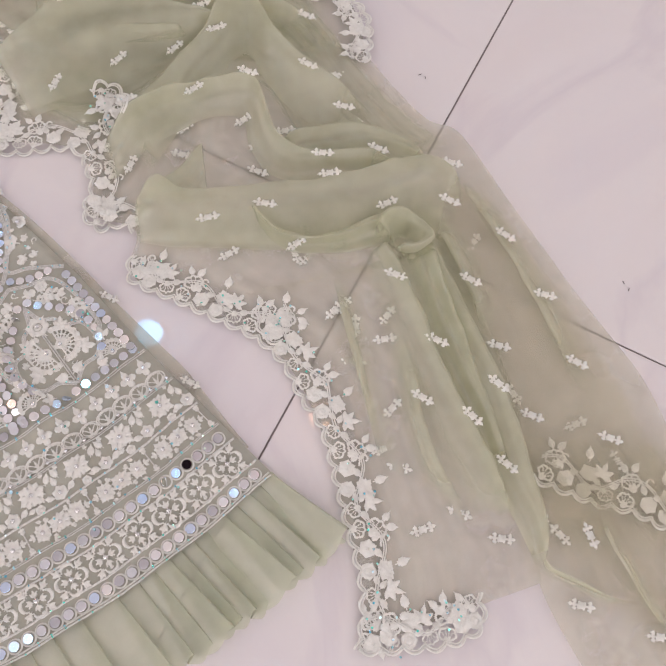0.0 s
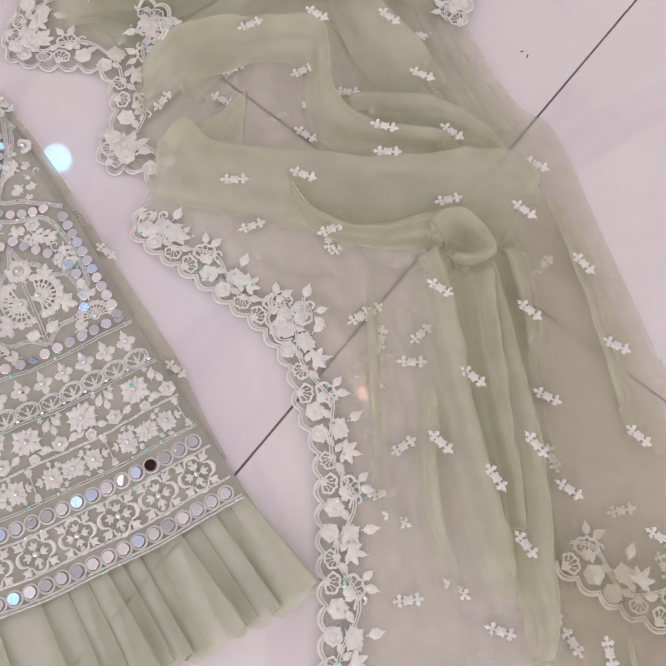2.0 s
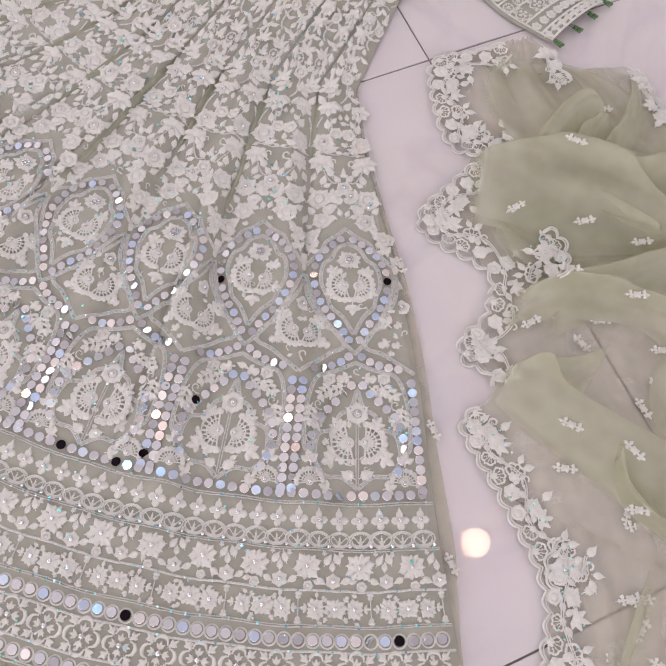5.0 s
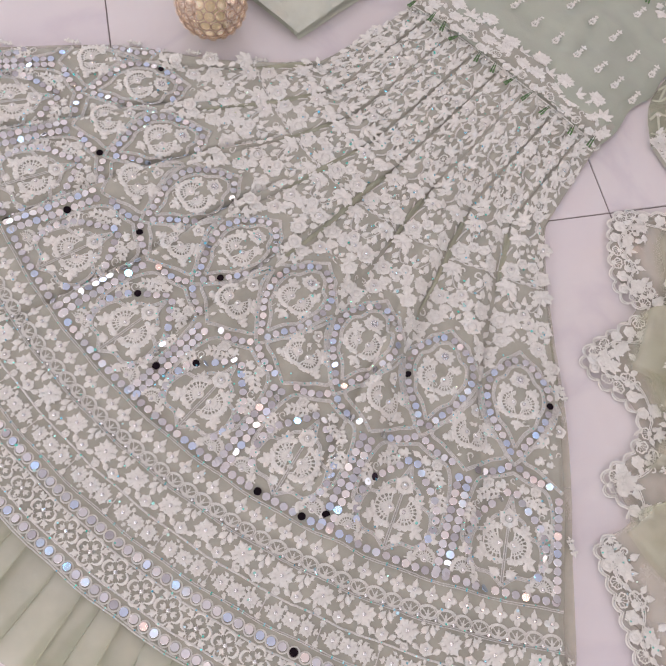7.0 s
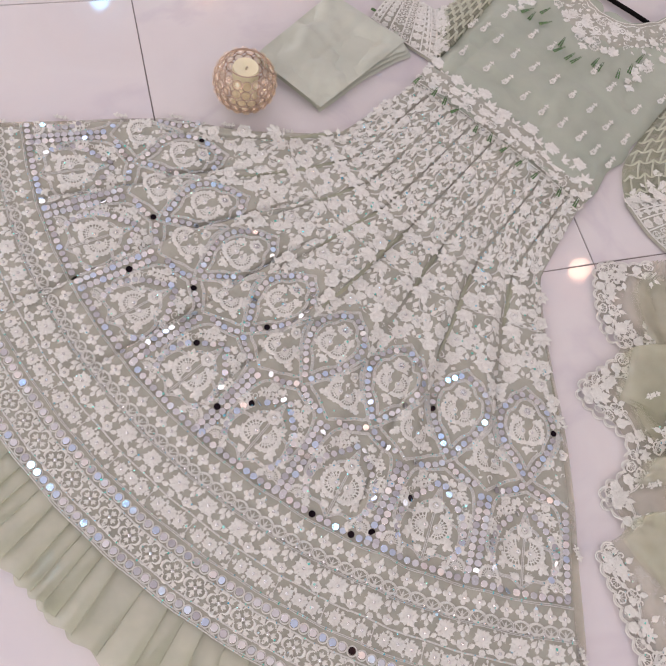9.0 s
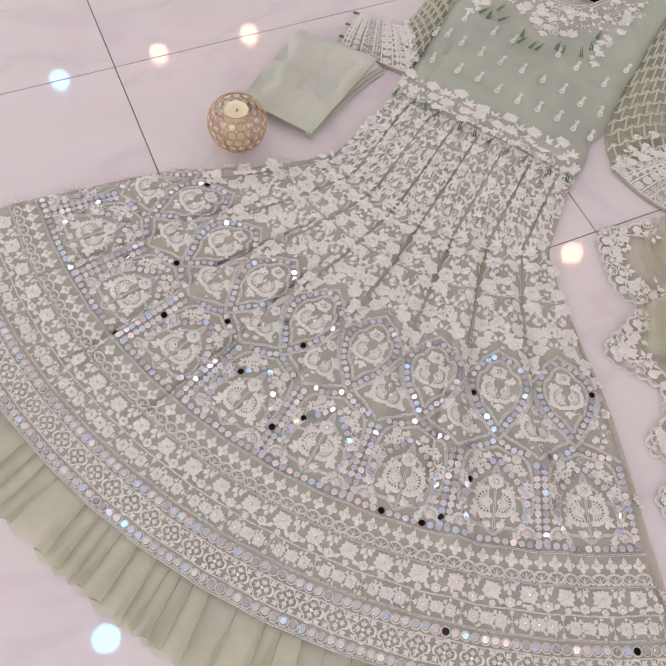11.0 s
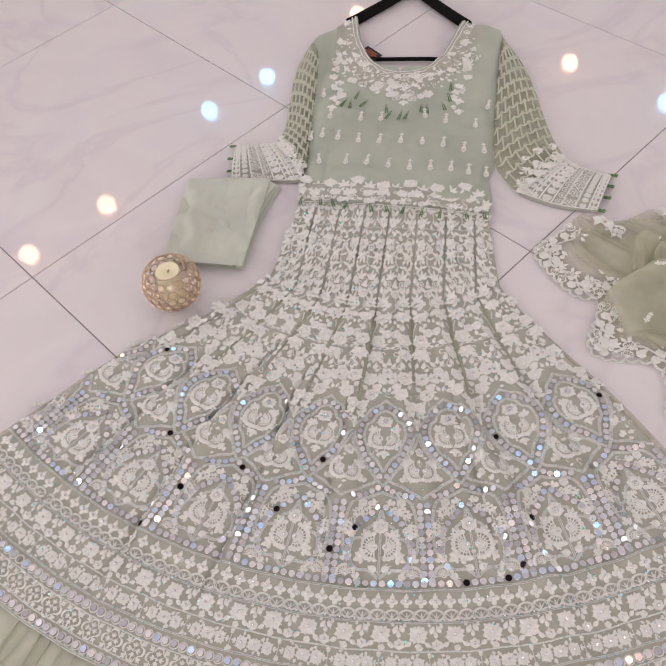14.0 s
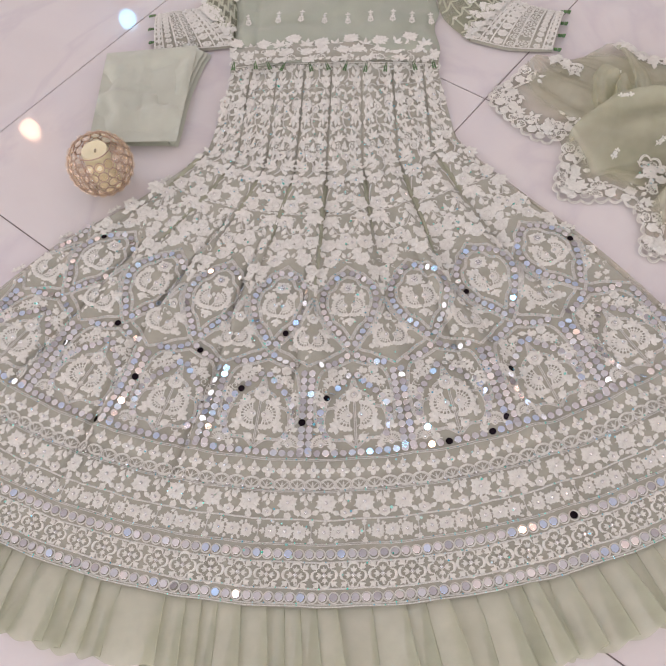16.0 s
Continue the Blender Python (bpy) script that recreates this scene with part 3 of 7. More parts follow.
def m_star(R=0.0095, n=6):
    return relief(lambda X, Y: (petals_f(X, Y, R, n, R * 0.62) + [disc_f(X, Y, 0, 0, R * 0.4)], [disc_f(X, Y, 0, 0, R * 0.14)]), R, R, 0.0006, 0.0009)


def m_lace(R=0.0105, n=8):
    return relief(lambda X, Y: (petals_f(X, Y, R, n, R * 0.58) + [disc_f(X, Y, 0, 0, R * 0.5)], [ring_cut(X, Y, R * 0.18, R * 0.28)]), R, R, 0.00064, 0.0009)


def m_spray(L=0.016):
    return relief(lambda X, Y: ([leaf_f(X, Y, 0, -L * 0.2, 0, L * 0.78, L * 0.36), leaf_f(X, Y, 0, -L * 0.3, 56, L * 0.72, L * 0.33), leaf_f(X, Y, 0, -L * 0.3, -56, L * 0.72, L * 0.33), line_f(X, Y, [(0, -L * 0.55), (0, 0)], 0.0019)], []), L * 0.6, L * 0.58, 0.00068)


def m_twig(L=0.024):
    def f(X, Y):
        add = [line_f(X, Y, [(0.1 * L * math.sin(t * 3.0), -L / 2 + L * 0.85 * t) for t in np.linspace(0, 1, 5)], 0.0018), leaf_f(X, Y, 0, L * 0.22, 0, L * 0.3, L * 0.2)]
        for k in range(3):
            y = -L * 0.38 + k * L * 0.24
            add += [leaf_f(X, Y, 0.04 * L, y, 52, L * 0.38, L * 0.165), leaf_f(X, Y, 0.02 * L, y + 0.07 * L, -52, L * 0.38, L * 0.165)]
        return add, []
    return relief(f, L * 0.42, L * 0.55, 0.00068)


def m_bud(L=0.0125):
    return relief(lambda X, Y: ([leaf_f(X, Y, 0, -L * 0.15, 0, L * 0.65, L * 0.5, 1.1), leaf_f(X, Y, 0, -L * 0.3, 62, L * 0.5, L * 0.28), leaf_f(X, Y, 0, -L * 0.3, -62, L * 0.5, L * 0.28), line_f(X, Y, [(0, -L * 0.5), (0, 0)], 0.0018)], []), L * 0.5, L * 0.55, 0.00068)


def m_quatrefoil(R=0.0164):
    """Four tapered crescents round four palmettes, with three-leaved darts between them and a knot in the middle."""
    def f(X, Y):
        add = [disc_f(X, Y, 0, 0, R * 0.12)]
        for k in range(4):
            a = radians(90 * k)
            s, c = math.sin(a), math.cos(a)
            arc = lambda half, n: [(s * R * 0.54 + R * 0.355 * math.sin(a + t), c * R * 0.54 + R * 0.355 * math.cos(a + t)) for t in np.linspace(-half, half, n)]
            add += [line_f(X, Y, arc(1.6, 9), R * 0.085), line_f(X, Y, arc(1.15, 8), R * 0.13), line_f(X, Y, arc(0.7, 6), R * 0.18)]
            add += [leaf_f(X, Y, s * R * 0.16, c * R * 0.16, 90 * k, R * 0.52, R * 0.15)] + [leaf_f(X, Y, s * R * 0.20, c * R * 0.20, 90 * k + g * 34, R * 0.40, R * 0.13) for g in (-1, 1)]
            dx, dy = math.sin(a + 0.785), math.cos(a + 0.785)
            add += [leaf_f(X, Y, dx * R * 0.56, dy * R * 0.56, 90 * k + 45, R * 0.72, R * 0.19)] + [leaf_f(X, Y, dx * R * 0.80, dy * R * 0.80, 90 * k + 45 + g * 48, R * 0.34, R * 0.14) for g in (-1, 1)]
        return add, []
    return relief(f, R, R, 0.0005, 0.0008)


def m_diamond(R=0.0100):
    """A flower of four round lobes that end in points, the upper one drawn out."""
    def f(X, Y):
        add = [disc_f(X, Y, 0, 0, R * 0.44), leaf_f(X, Y, 0, R * 0.4, 0, R * 0.85, R * 0.30)]
        for k in (0, 90, 180, 270):
            s, c = math.sin(radians(k)), math.cos(radians(k))
            add += [disc_f(X, Y, s * R * 0.56, c * R * 0.56, R * 0.31), leaf_f(X, Y, s * R * 0.45, c * R * 0.45, k, R * 0.55, R * 0.26)]
        return add, [line_f(X, Y, [(R * 0.42 * math.sin(radians(k)), R * 0.42 * math.cos(radians(k))), (R * 0.7 * math.sin(radians(k)), R * 0.7 * math.cos(radians(k)))], R * 0.06) for k in (45, 135, 225, 315)]
    return relief(f, R * 1.03, R * 1.26, 0.00056, 0.0009)


def m_arcs(W=0.0165):
    """An oval of two fine threads with crossed threads inside it, laced into its neighbours."""
    def f(X, Y):
        oval = lambda k: [(W * 0.60 * k * math.cos(t), 0.0068 * k * math.sin(t)) for t in np.linspace(0, 2 * math.pi, 23)]
        add = [line_f(X, Y, oval(1.0), 0.0014), line_f(X, Y, oval(0.76), 0.0013)]
        add += [line_f(X, Y, [(0, 0.0050), (g * 0.0028, 0.0005), (g * 0.0060, -0.0026)], 0.0013) for g in (-1, 1)]
        return add + [leaf_f(X, Y, 0, 0.0045, 180, 0.0085, 0.0017)], []
    return relief(f, W * 0.66, 0.0078, 0.00050, 0.0008)


def m_fan(R=0.0200):
    """A wing of stitched lace: a solid foot, long holes between its spokes, and a scalloped rim."""
    def f(X, Y):
        add = [disc_f(X, Y, 0, R * 0.05, R * 0.22), disc_f(X, Y, 0, R * 0.22, R * 0.20)]
        for k in range(11):
            a = radians(-90 + 18 * k)
            s, c = math.sin(a), math.cos(a)
            add.append(line_f(X, Y, [(s * R * 0.20, c * R * 0.20), (s * R * 0.88, c * R * 0.88)], R * 0.085))
            add.append(disc_f(X, Y, s * R * 0.90, c * R * 0.90, R * 0.145))
        add.append(line_f(X, Y, [(math.sin(t) * R * 0.80, math.cos(t) * R * 0.80) for t in np.linspace(-1.6, 1.6, 14)], R * 0.12))
        add.append(line_f(X, Y, [(math.sin(t) * R * 0.53, math.cos(t) * R * 0.53) for t in np.linspace(-1.6, 1.6, 14)], R * 0.08))
        return add, []
    return relief(f, R * 1.05, R * 0.72, 0.00050, 0.0008, R * 0.36)


def m_rosette(R=0.0150):
    """A full rose: round petals with pointed leaves between them, and a coiled heart."""
    def f(X, Y):
        add = petals_f(X, Y, R, 5, R * 0.40, 36, 0.30) + [disc_f(X, Y, math.sin(radians(72 * k)) * R * 0.45, math.cos(radians(72 * k)) * R * 0.45, R * 0.31) for k in range(5)]
        return add + [disc_f(X, Y, 0, 0, R * 0.55)], [ring_cut(X, Y, R * 0.36, R * 0.43)] + [line_f(X, Y, [(math.sin(radians(72 * k + 36)) * R * q, math.cos(radians(72 * k + 36)) * R * q) for q in (0.55, 0.72)], R * 0.05) for k in range(5)]
    return relief(f, R, R, 0.0006, 0.0009)


def m_lotus(R=0.0135):
    """A flower seen from its side: five upright petals with slits between them over a pair of round sepals."""
    def f(X, Y):
        y0 = -R * 0.55
        add = [leaf_f(X, Y, 0, y0, a, R * (1.5 - 0.0035 * abs(a)), R * 0.55, 1.15) for a in (-62, -32, 0, 32, 62)]
        add += [leaf_f(X, Y, 0, y0, a, R * 0.8, R * 0.42) for a in (-108, 108)] + [disc_f(X, Y, 0, y0 * 0.5, R * 0.42), leaf_f(X, Y, 0, y0 * 0.8, 180, R * 0.5, R * 0.3)]
        slit = [line_f(X, Y, [(math.sin(radians(a)) * R * 0.35, y0 * 0.6 + math.cos(radians(a)) * R * 0.35), (math.sin(radians(a)) * R * 0.95, y0 + math.cos(radians(a)) * R * 0.95)], R * 0.06) for a in (-47, -16, 16, 47)]
        return add, slit
    return relief(f, R * 1.15, R * 1.05, 0.0006, 0.0009)


def m_leaf(L=0.0135, W=0.0062):
    """One leaf with a pressed midrib."""
    return relief(lambda X, Y: ([leaf_f(X, Y, 0, -L / 2, 0, L, W)], [], [line_f(X, Y, [(0, -L * 0.4), (0, L * 0.2)], 0.0007)]), W * 0.62, L * 0.58, 0.00062, 0.0009)


def m_palm(R=0.0115):
    """Five leaves spread from one stem."""
    return relief(lambda X, Y: ([leaf_f(X, Y, 0, -R * 0.5, a, R * (1.45 - 0.004 * abs(a)), R * 0.42) for a in (-96, -48, 0, 48, 96)] + [disc_f(X, Y, 0, -R * 0.4, R * 0.26)], []), R * 1.15, R * 1.0, 0.00064, 0.0009)


def m_flame(L=0.0150):
    """A pointed bud between two small sepals."""
    return relief(lambda X, Y: ([leaf_f(X, Y, 0, -L * 0.3, 0, L * 0.8, L * 0.30, 0.7), leaf_f(X, Y, 0, -L * 0.4, 50, L * 0.42, L * 0.2), leaf_f(X, Y, 0, -L * 0.4, -50, L * 0.42, L * 0.2)], []), L * 0.4, L * 0.55, 0.00062, 0.0009)


def m_ring_rose(R=0.0078):
    """A small coiled rose: a stitched ring round a knot."""
    return relief(lambda X, Y: ([ring_cut(X, Y, R * 0.58, R * 1.0), disc_f(X, Y, 0, 0, R * 0.42)] + petals_f(X, Y, R * 1.2, 5, R * 0.5, 20, 0.5), []), R * 1.15, R * 1.15, 0.00062, 0.0009)


def m_curl(R=0.0070):
    """A hooked tendril of two threads."""
    pts = [(R * (0.25 + 0.11 * t) * math.cos(t), R * (0.25 + 0.11 * t) * math.sin(t)) for t in np.linspace(0.3, 4.6, 14)] + [(R * 0.35, -R * 1.05)]
    return relief(lambda X, Y: ([line_f(X, Y, pts, 0.0021)], []), R * 1.1, R * 1.2, 0.00064, 0.0009)


def m_shell(R=0.0085):
    """An open petal: a scalloped outline with threads spread inside it."""
    def f(X, Y):
        rim = [(R * 1.02 * math.sin(t) * (1 + 0.07 * math.cos(7 * t)), -R * 0.75 + R * 1.62 * math.cos(t * 0.62) ** 1.2 * (1 + 0.05 * math.cos(9 * t))) for t in np.linspace(-1.75, 1.75, 22)]
        add = [line_f(X, Y, [(0, -R * 0.8)] + rim + [(0, -R * 0.8)], R * 0.27)]
        add += [line_f(X, Y, [(0, -R * 0.75), (math.sin(a) * R * 1.15, -R * 0.75 + math.cos(a) * R * 1.25)], R * 0.17) for a in (-0.55, -0.2, 0.2, 0.55)]
        return add + [disc_f(X, Y, 0, -R * 0.6, R * 0.35)], []
    return relief(f, R * 1.25, R * 1.2, 0.00064, 0.0009)


def m_roundel(R=0.0085):
    """A stitched wheel of the border."""
    def f(X, Y):
        add = [ring_cut(X, Y, R * 0.72, R * 1.0), disc_f(X, Y, 0, 0, R * 0.26)]
        add += [line_f(X, Y, [(0, 0), (R * 0.8 * math.sin(k * 0.785), R * 0.8 * math.cos(k * 0.785))], R * 0.14) for k in range(8)]
        return add, []
    return relief(f, R * 1.05, R * 1.05, 0.0008, 0.001)


def m_scroll(R=0.0085):
    pts = [(R * (0.12 + 0.14 * t) * math.cos(t), R * (0.12 + 0.14 * t) * math.sin(t)) for t in np.linspace(0, 6.0, 16)]
    return relief(lambda X, Y: ([line_f(X, Y, pts, 0.0020)], []), R * 1.1, R * 1.1, 0.0006, 0.0009)


def m_mirror(R=0.0045):
    """A small round mirror with a ground edge."""
    q = Geo()
    n = 16
    vs = []
    for f, z in ((1.0, 0.0), (1.0, 0.0004), (0.95, 0.0006)):
        vs += [(R * f * math.cos(2 * math.pi * i / n), R * f * math.sin(2 * math.pi * i / n), z) for i in range(n)]
    q.add(vs, [(k * n + i, k * n + (i + 1) % n, k * n + n + (i + 1) % n, k * n + n + i) for k in (0, 1) for i in range(n)] + [tuple(range(2 * n, 3 * n))])
    return q


def m_ring(R=0.0056):
    q = Geo()
    q.ribbon([(R * math.cos(2 * math.pi * i / 16), R * math.sin(2 * math.pi * i / 16)) for i in range(16)], 0.0017, 0.0012, closed=True)
    return q


MOTIF = {"embroidered_rose": m_rose(), "embroidered_daisy": m_daisy(), "leaf_spray": m_spray(), "leafy_twig": m_twig(), "quatrefoil": m_quatrefoil(), "diamond_flower": m_diamond(),
         "lace_arc": m_arcs(), "stitched_fan": m_fan(), "scroll": m_scroll(), "bud": m_bud(), "small_rose": m_rose(0.0078, 5), "star_flower": m_star(), "roundel": m_roundel(), "lace_flower": m_lace(),
         "rosette": m_rosette(), "lotus": m_lotus(), "leaf": m_leaf(), "palm": m_palm(), "flame_bud": m_flame(), "ring_rose": m_ring_rose(), "curl": m_curl(), "shell": m_shell()}
MESH = {k: q.mesh(k, THREAD) for k, q in MOTIF.items()}
# small sprig of the sheer cloth: crossed leaves round a knot of beads
def sprig_f(X, Y):
    bars = [line_f(X, Y, [(-0.0120, 0), (0.0120, 0)], 0.0017)] + [line_f(X, Y, [(x - 0.0004, -h), (x + 0.0004, h)], 0.0022) for x, h in ((-0.0026, 0.0026), (0.0, 0.0022), (0.0026, 0.0026))]
    for g in (-1, 1):
        bars += [leaf_f(X, Y, g * 0.0074, 0, a, 0.0056, 0.0034, 1.2) for a in (8, 172)] + [leaf_f(X, Y, g * 0.0078, 0, g * 90, 0.0056, 0.0032, 1.2)]
    return bars, []


motif = relief(sprig_f, 0.0140, 0.0060, 0.00056, 0.0011)
motif.v = [(0.92 * x, 0.95 * y, z) for x, y, z in motif.v]
motif_mesh = motif.mesh("sprig", THREAD)

crystals, glints = Geo(), Geo()
COUNT, SEATS = {}, {}
REACH = {k: 0.80 * max(math.hypot(v[0], v[1]) for v in q.v) for k, q in MOTIF.items()}
REST = Geo()


def room(x, y):
    """How far the next motif is from a place on the skirt."""
    i, j = int(x / 0.02), int(y / 0.02)
    return min((math.hypot(x - a, y - b) - c for di in (-1, 0, 1) for dj in (-1, 0, 1) for a, b, c in SEATS.get((i + di, j + dj), ())), default=0.02)


def stitch(kind, th, r, turn=0.0, scale=1.0, squash=1.0, crystal=0):
    """One embroidered motif on the skirt."""
    if not -L9 + 0.35 < th < R9 - 0.3:
        return
    m = seat_on(th, r, turn + random.uniform(-6, 6), scale * random.uniform(0.94, 1.06), 0.0006, squash)
    x, y = fan(th, r)
    SEATS.setdefault((int(x / 0.02), int(y / 0.02)), []).append((x, y, REACH[kind] * scale))
    COUNT[kind] = COUNT.get(kind, 0) + 1
    if COUNT[kind] <= 290:
        placed(kind, MESH[kind], skirt, m)
    else:
        REST.put(MOTIF[kind], m)
    if crystal:
        gem(m @ Vector((0, 0, 0.0020)), 0.0016)


def gem(p, R):
    """A cut stone: eight sides that rise to a small flat table."""
    n, R = 8, R * 1.3
    vs = []
    for f, z, turn in ((1.0, -0.0004, 0.0), (0.86, 0.0007, 0.39), (0.42, 0.0013, 0.0)):
        vs += [(p.x + f * R * math.cos(k * 0.7854 + turn), p.y + f * R * math.sin(k * 0.7854 + turn), p.z + z) for k in range(n)]
    crystals.add(vs, [(j * n + k, j * n + (k + 1) % n, j * n + n + (k + 1) % n, j * n + n + k) for j in (0, 1) for k in range(n)] + [tuple(range(2 * n, 3 * n))])


def glint(p, R=0.0009):
    a, b = random.uniform(-0.5, 0.5), random.uniform(-0.5, 0.5)
    vs = [(p.x + R * math.cos(k * 1.0472), p.y + R * math.sin(k * 1.0472), p.z + R * (a * math.cos(k * 1.0472) + b * math.sin(k * 1.0472))) for k in range(6)]
    glints.add(vs, [tuple(range(6))])


mirror_mesh, ring_mesh = m_mirror().mesh("mirror", MIRROR, False), m_ring().mesh("stitched_ring", THREAD)
MREST = Geo()
MIRRORS = [0]
MIRROR_GEO = m_mirror()


def mirror(th, r, scale=1.0, ringed=False):
    if not -L9 + 0.25 < th < R9 - 0.25:
        return
    base = seat_on(th, r)
    x, y = fan(th, r)
    SEATS.setdefault((int(x / 0.02), int(y / 0.02)), []).append((x, y, 0.0062))
    m = base @ Matrix.Translation((0, 0, 0.0012))
    k = 2.6 if random.random() < 0.78 else 9.0
    if random.random() < 0.06:
        k = 26.0
    m = m @ pose(0, 0, 0, random.gauss(0, 1) * k, random.gauss(0, 1) * k, random.uniform(0, 90)) @ Matrix.Diagonal((scale, scale, scale, 1))
    MIRRORS[0] += 1
    if MIRRORS[0] <= 300:
        placed("mirror", mirror_mesh, skirt, m)
    else:
        MREST.put(MIRROR_GEO, m)
    if ringed:
        placed("stitched_ring", ring_mesh, skirt, base @ Matrix.Translation((0.0004, -0.0003, 0)))


def cord(pts, w=0.0022, h=0.0012, beads=0.0, strands=1):
    """A corded line on the skirt through (th, r) points, of one or three strands side by side."""
    runs = [[]]
    for t, r in pts:
        if -L9 + 0.1 < t < R9 - 0.1:
            runs[-1].append(on_skirt(t, r, 0.0007))
            x, y = fan(t, r)
            SEATS.setdefault((int(x / 0.02), int(y / 0.02)), []).append((x, y, 0.0035))
        elif runs[-1]:
            runs.append([])
    for line in (x for x in runs if len(x) > 2):
        for k in ((0,) if strands == 1 else (-1, 0, 1)):
            run = []
            for i, p in enumerate(line):
                a, b = line[max(i - 1, 0)], line[min(i + 1, len(line) - 1)]
                n = Vector((a.y - b.y, b.x - a.x, 0)).normalized()
                run.append(tuple(p + n * (k * w * 0.86)))
            q = Geo()
            q.ribbon(run, w if strands == 1 else w * 0.76, h if strands == 1 else h * 0.7)
            part("cord", q, CORD, skirt)
        if beads:
            for p, _ in even([tuple(p) for p in line], beads):
                if random.random() < 0.55:
                    glint(Vector(p) + Vector((0, 0, 0.0016)))


def arc_line(r, w=0.0024, beads=0.0, wob=0.0):
    ts = np.linspace(-L9 + 0.15, R9 - 0.15, 260)
    cord([(t, r + wob * math.sin(t * 1.3) + random.gauss(0, 0.00016)) for t in ts], w, 0.0009, beads)


def along(r, pitch, inset=0.4):
    n = int((L9 + R9 - 2 * inset) / deg(r, pitch))
    for i in range(n):
        yield -L9 + inset + (L9 + R9 - 2 * inset) * (i + 0.5) / n


# mirror bands and the borders between them
for r in (0.9985, 0.9515):
    for th in along(r, 0.0118):
        mirror(th, r, 0.97, True)
for r, w in ((1.0055, 0.0015), (1.0078, 0.0015), (0.9890, 0.0020), (0.9605, 0.0020), (0.9398, 0.0011), (0.9415, 0.0011), (0.9125, 0.0021), (0.8778, 0.0011), (0.8795, 0.0011), (0.8386, 0.0012), (0.8405, 0.0012)):
    arc_line(r, w, 0.012, 0.0006)
for th in along(0.9748, 0.0318):
    stitch("quatrefoil", th, 0.9748, 0, 0.96, 1.0, 1)
for k, th in enumerate(along(0.9265, 0.0595)):
    stitch("embroidered_daisy", th, 0.9265, 180, 0.76, 1.0, 1)
    for sg in (-1, 1):
        stitch("embroidered_daisy", th + sg * deg(0.9265, 0.0165), 0.9270, sg * 90, 0.72, 0.95, 1)
        stitch("bud", th + sg * deg(0.9265, 0.0095), 0.9185, sg * 25, 0.5)
        stitch("bud", th + sg * deg(0.9265, 0.0085), 0.9355, 180 - sg * 25, 0.45)
        stitch("leaf_spray", th + sg * deg(0.9265, 0.0262), 0.9265, sg * 90, 0.42)
    cord([(th + deg(0.9265, 0.0297), r) for r in (0.917, 0.922, 0.927, 0.932, 0.936)], 0.0011, 0.0009)
    stitch("bud", th + deg(0.9265, 0.0297), 0.9165, 180, 0.62)
    stitch("bud", th + deg(0.9265, 0.0297), 0.9365, 0, 0.62)
for k, th in enumerate(along(0.893, 0.0435)):
    stitch("embroidered_daisy", th, 0.8930, 180 * (k % 2), 1.08, 0.86, 1)
    for s, dr, kind, turn, sc in ((0.5, 0.0115, "star_flower", 0, 0.74), (0.27, 0.0115, "leaf", 120, 0.75), (0.74, 0.0110, "leaf", 240, 0.75), (0.40, -0.0060, "leaf", 30, 0.85), (0.58, -0.0070, "leaf", -25, 0.85), (0.02, 0.0155, "ring_rose", 0, 0.5), (0.49, -0.0005, "leaf", 0, 0.7), (0.66, -0.0110, "bud", 0, 0.5), (0.33, -0.0120, "bud", 0, 0.45)):
        stitch(kind, th + s * deg(0.893, 0.0435), 0.893 + dr, turn, sc, 1.0, kind == "star_flower")
for k, th in enumerate(along(0.868, 0.0178)):
    stitch("lace_arc", th, 0.8700, 180, 1.0)
    gem(on_skirt(th + deg(0.8745, 0.0089), 0.8755, 0.0016), 0.0014)
    stitch("diamond_flower", th, 0.8535, 0, 0.92, 0.90, 1)

# small leaves that fill the net between the rows
for r, pitch, kinds, sc in ((0.9055, 0.0290, ("leaf",), 0.55), (0.9165, 0.0298, ("leaf",), 0.42), (0.9370, 0.0298, ("leaf",), 0.42), (0.9640, 0.0318, ("bud",), 0.36), (0.9855, 0.0318, ("bud",), 0.36)):
    for k, th in enumerate(along(r, pitch)):
        stitch(kinds[k % len(kinds)], th + random.uniform(-0.1, 0.1), r + random.uniform(-0.0012, 0.0012), random.choice((0, 180, 70, -70)), sc)

# ---- medallion panels ----
def panel_curve(mid, pts, n=24):
    """A smooth line in a panel; its points are (share of the half panel, r)."""
    return [(mid + s * PANEL / 2, r) for s, r in spline(pts, n)]


def both(mid, pts, n=24, w=0.0017, beads=0.007):
    """One line that runs down both sides of a panel's middle."""
    half = panel_curve(mid, pts, n)
    cord([(2 * mid - t, r) for t, r in reversed(half[1:] if pts[0][0] == 0 else half)] + half, w, 0.0010, beads, 3)


def mirrors_on(mid, pts, pitch, scale=0.9, sides=(-1, 1)):
    for sg in sides:
        line = panel_curve(mid, [(sg * s, r) for s, r in pts], 30)
        flat = [(*fan(t, r), t, r) for t, r in line]
        for p, _ in even(flat, pitch):
            mirror(p[2], p[3], scale)


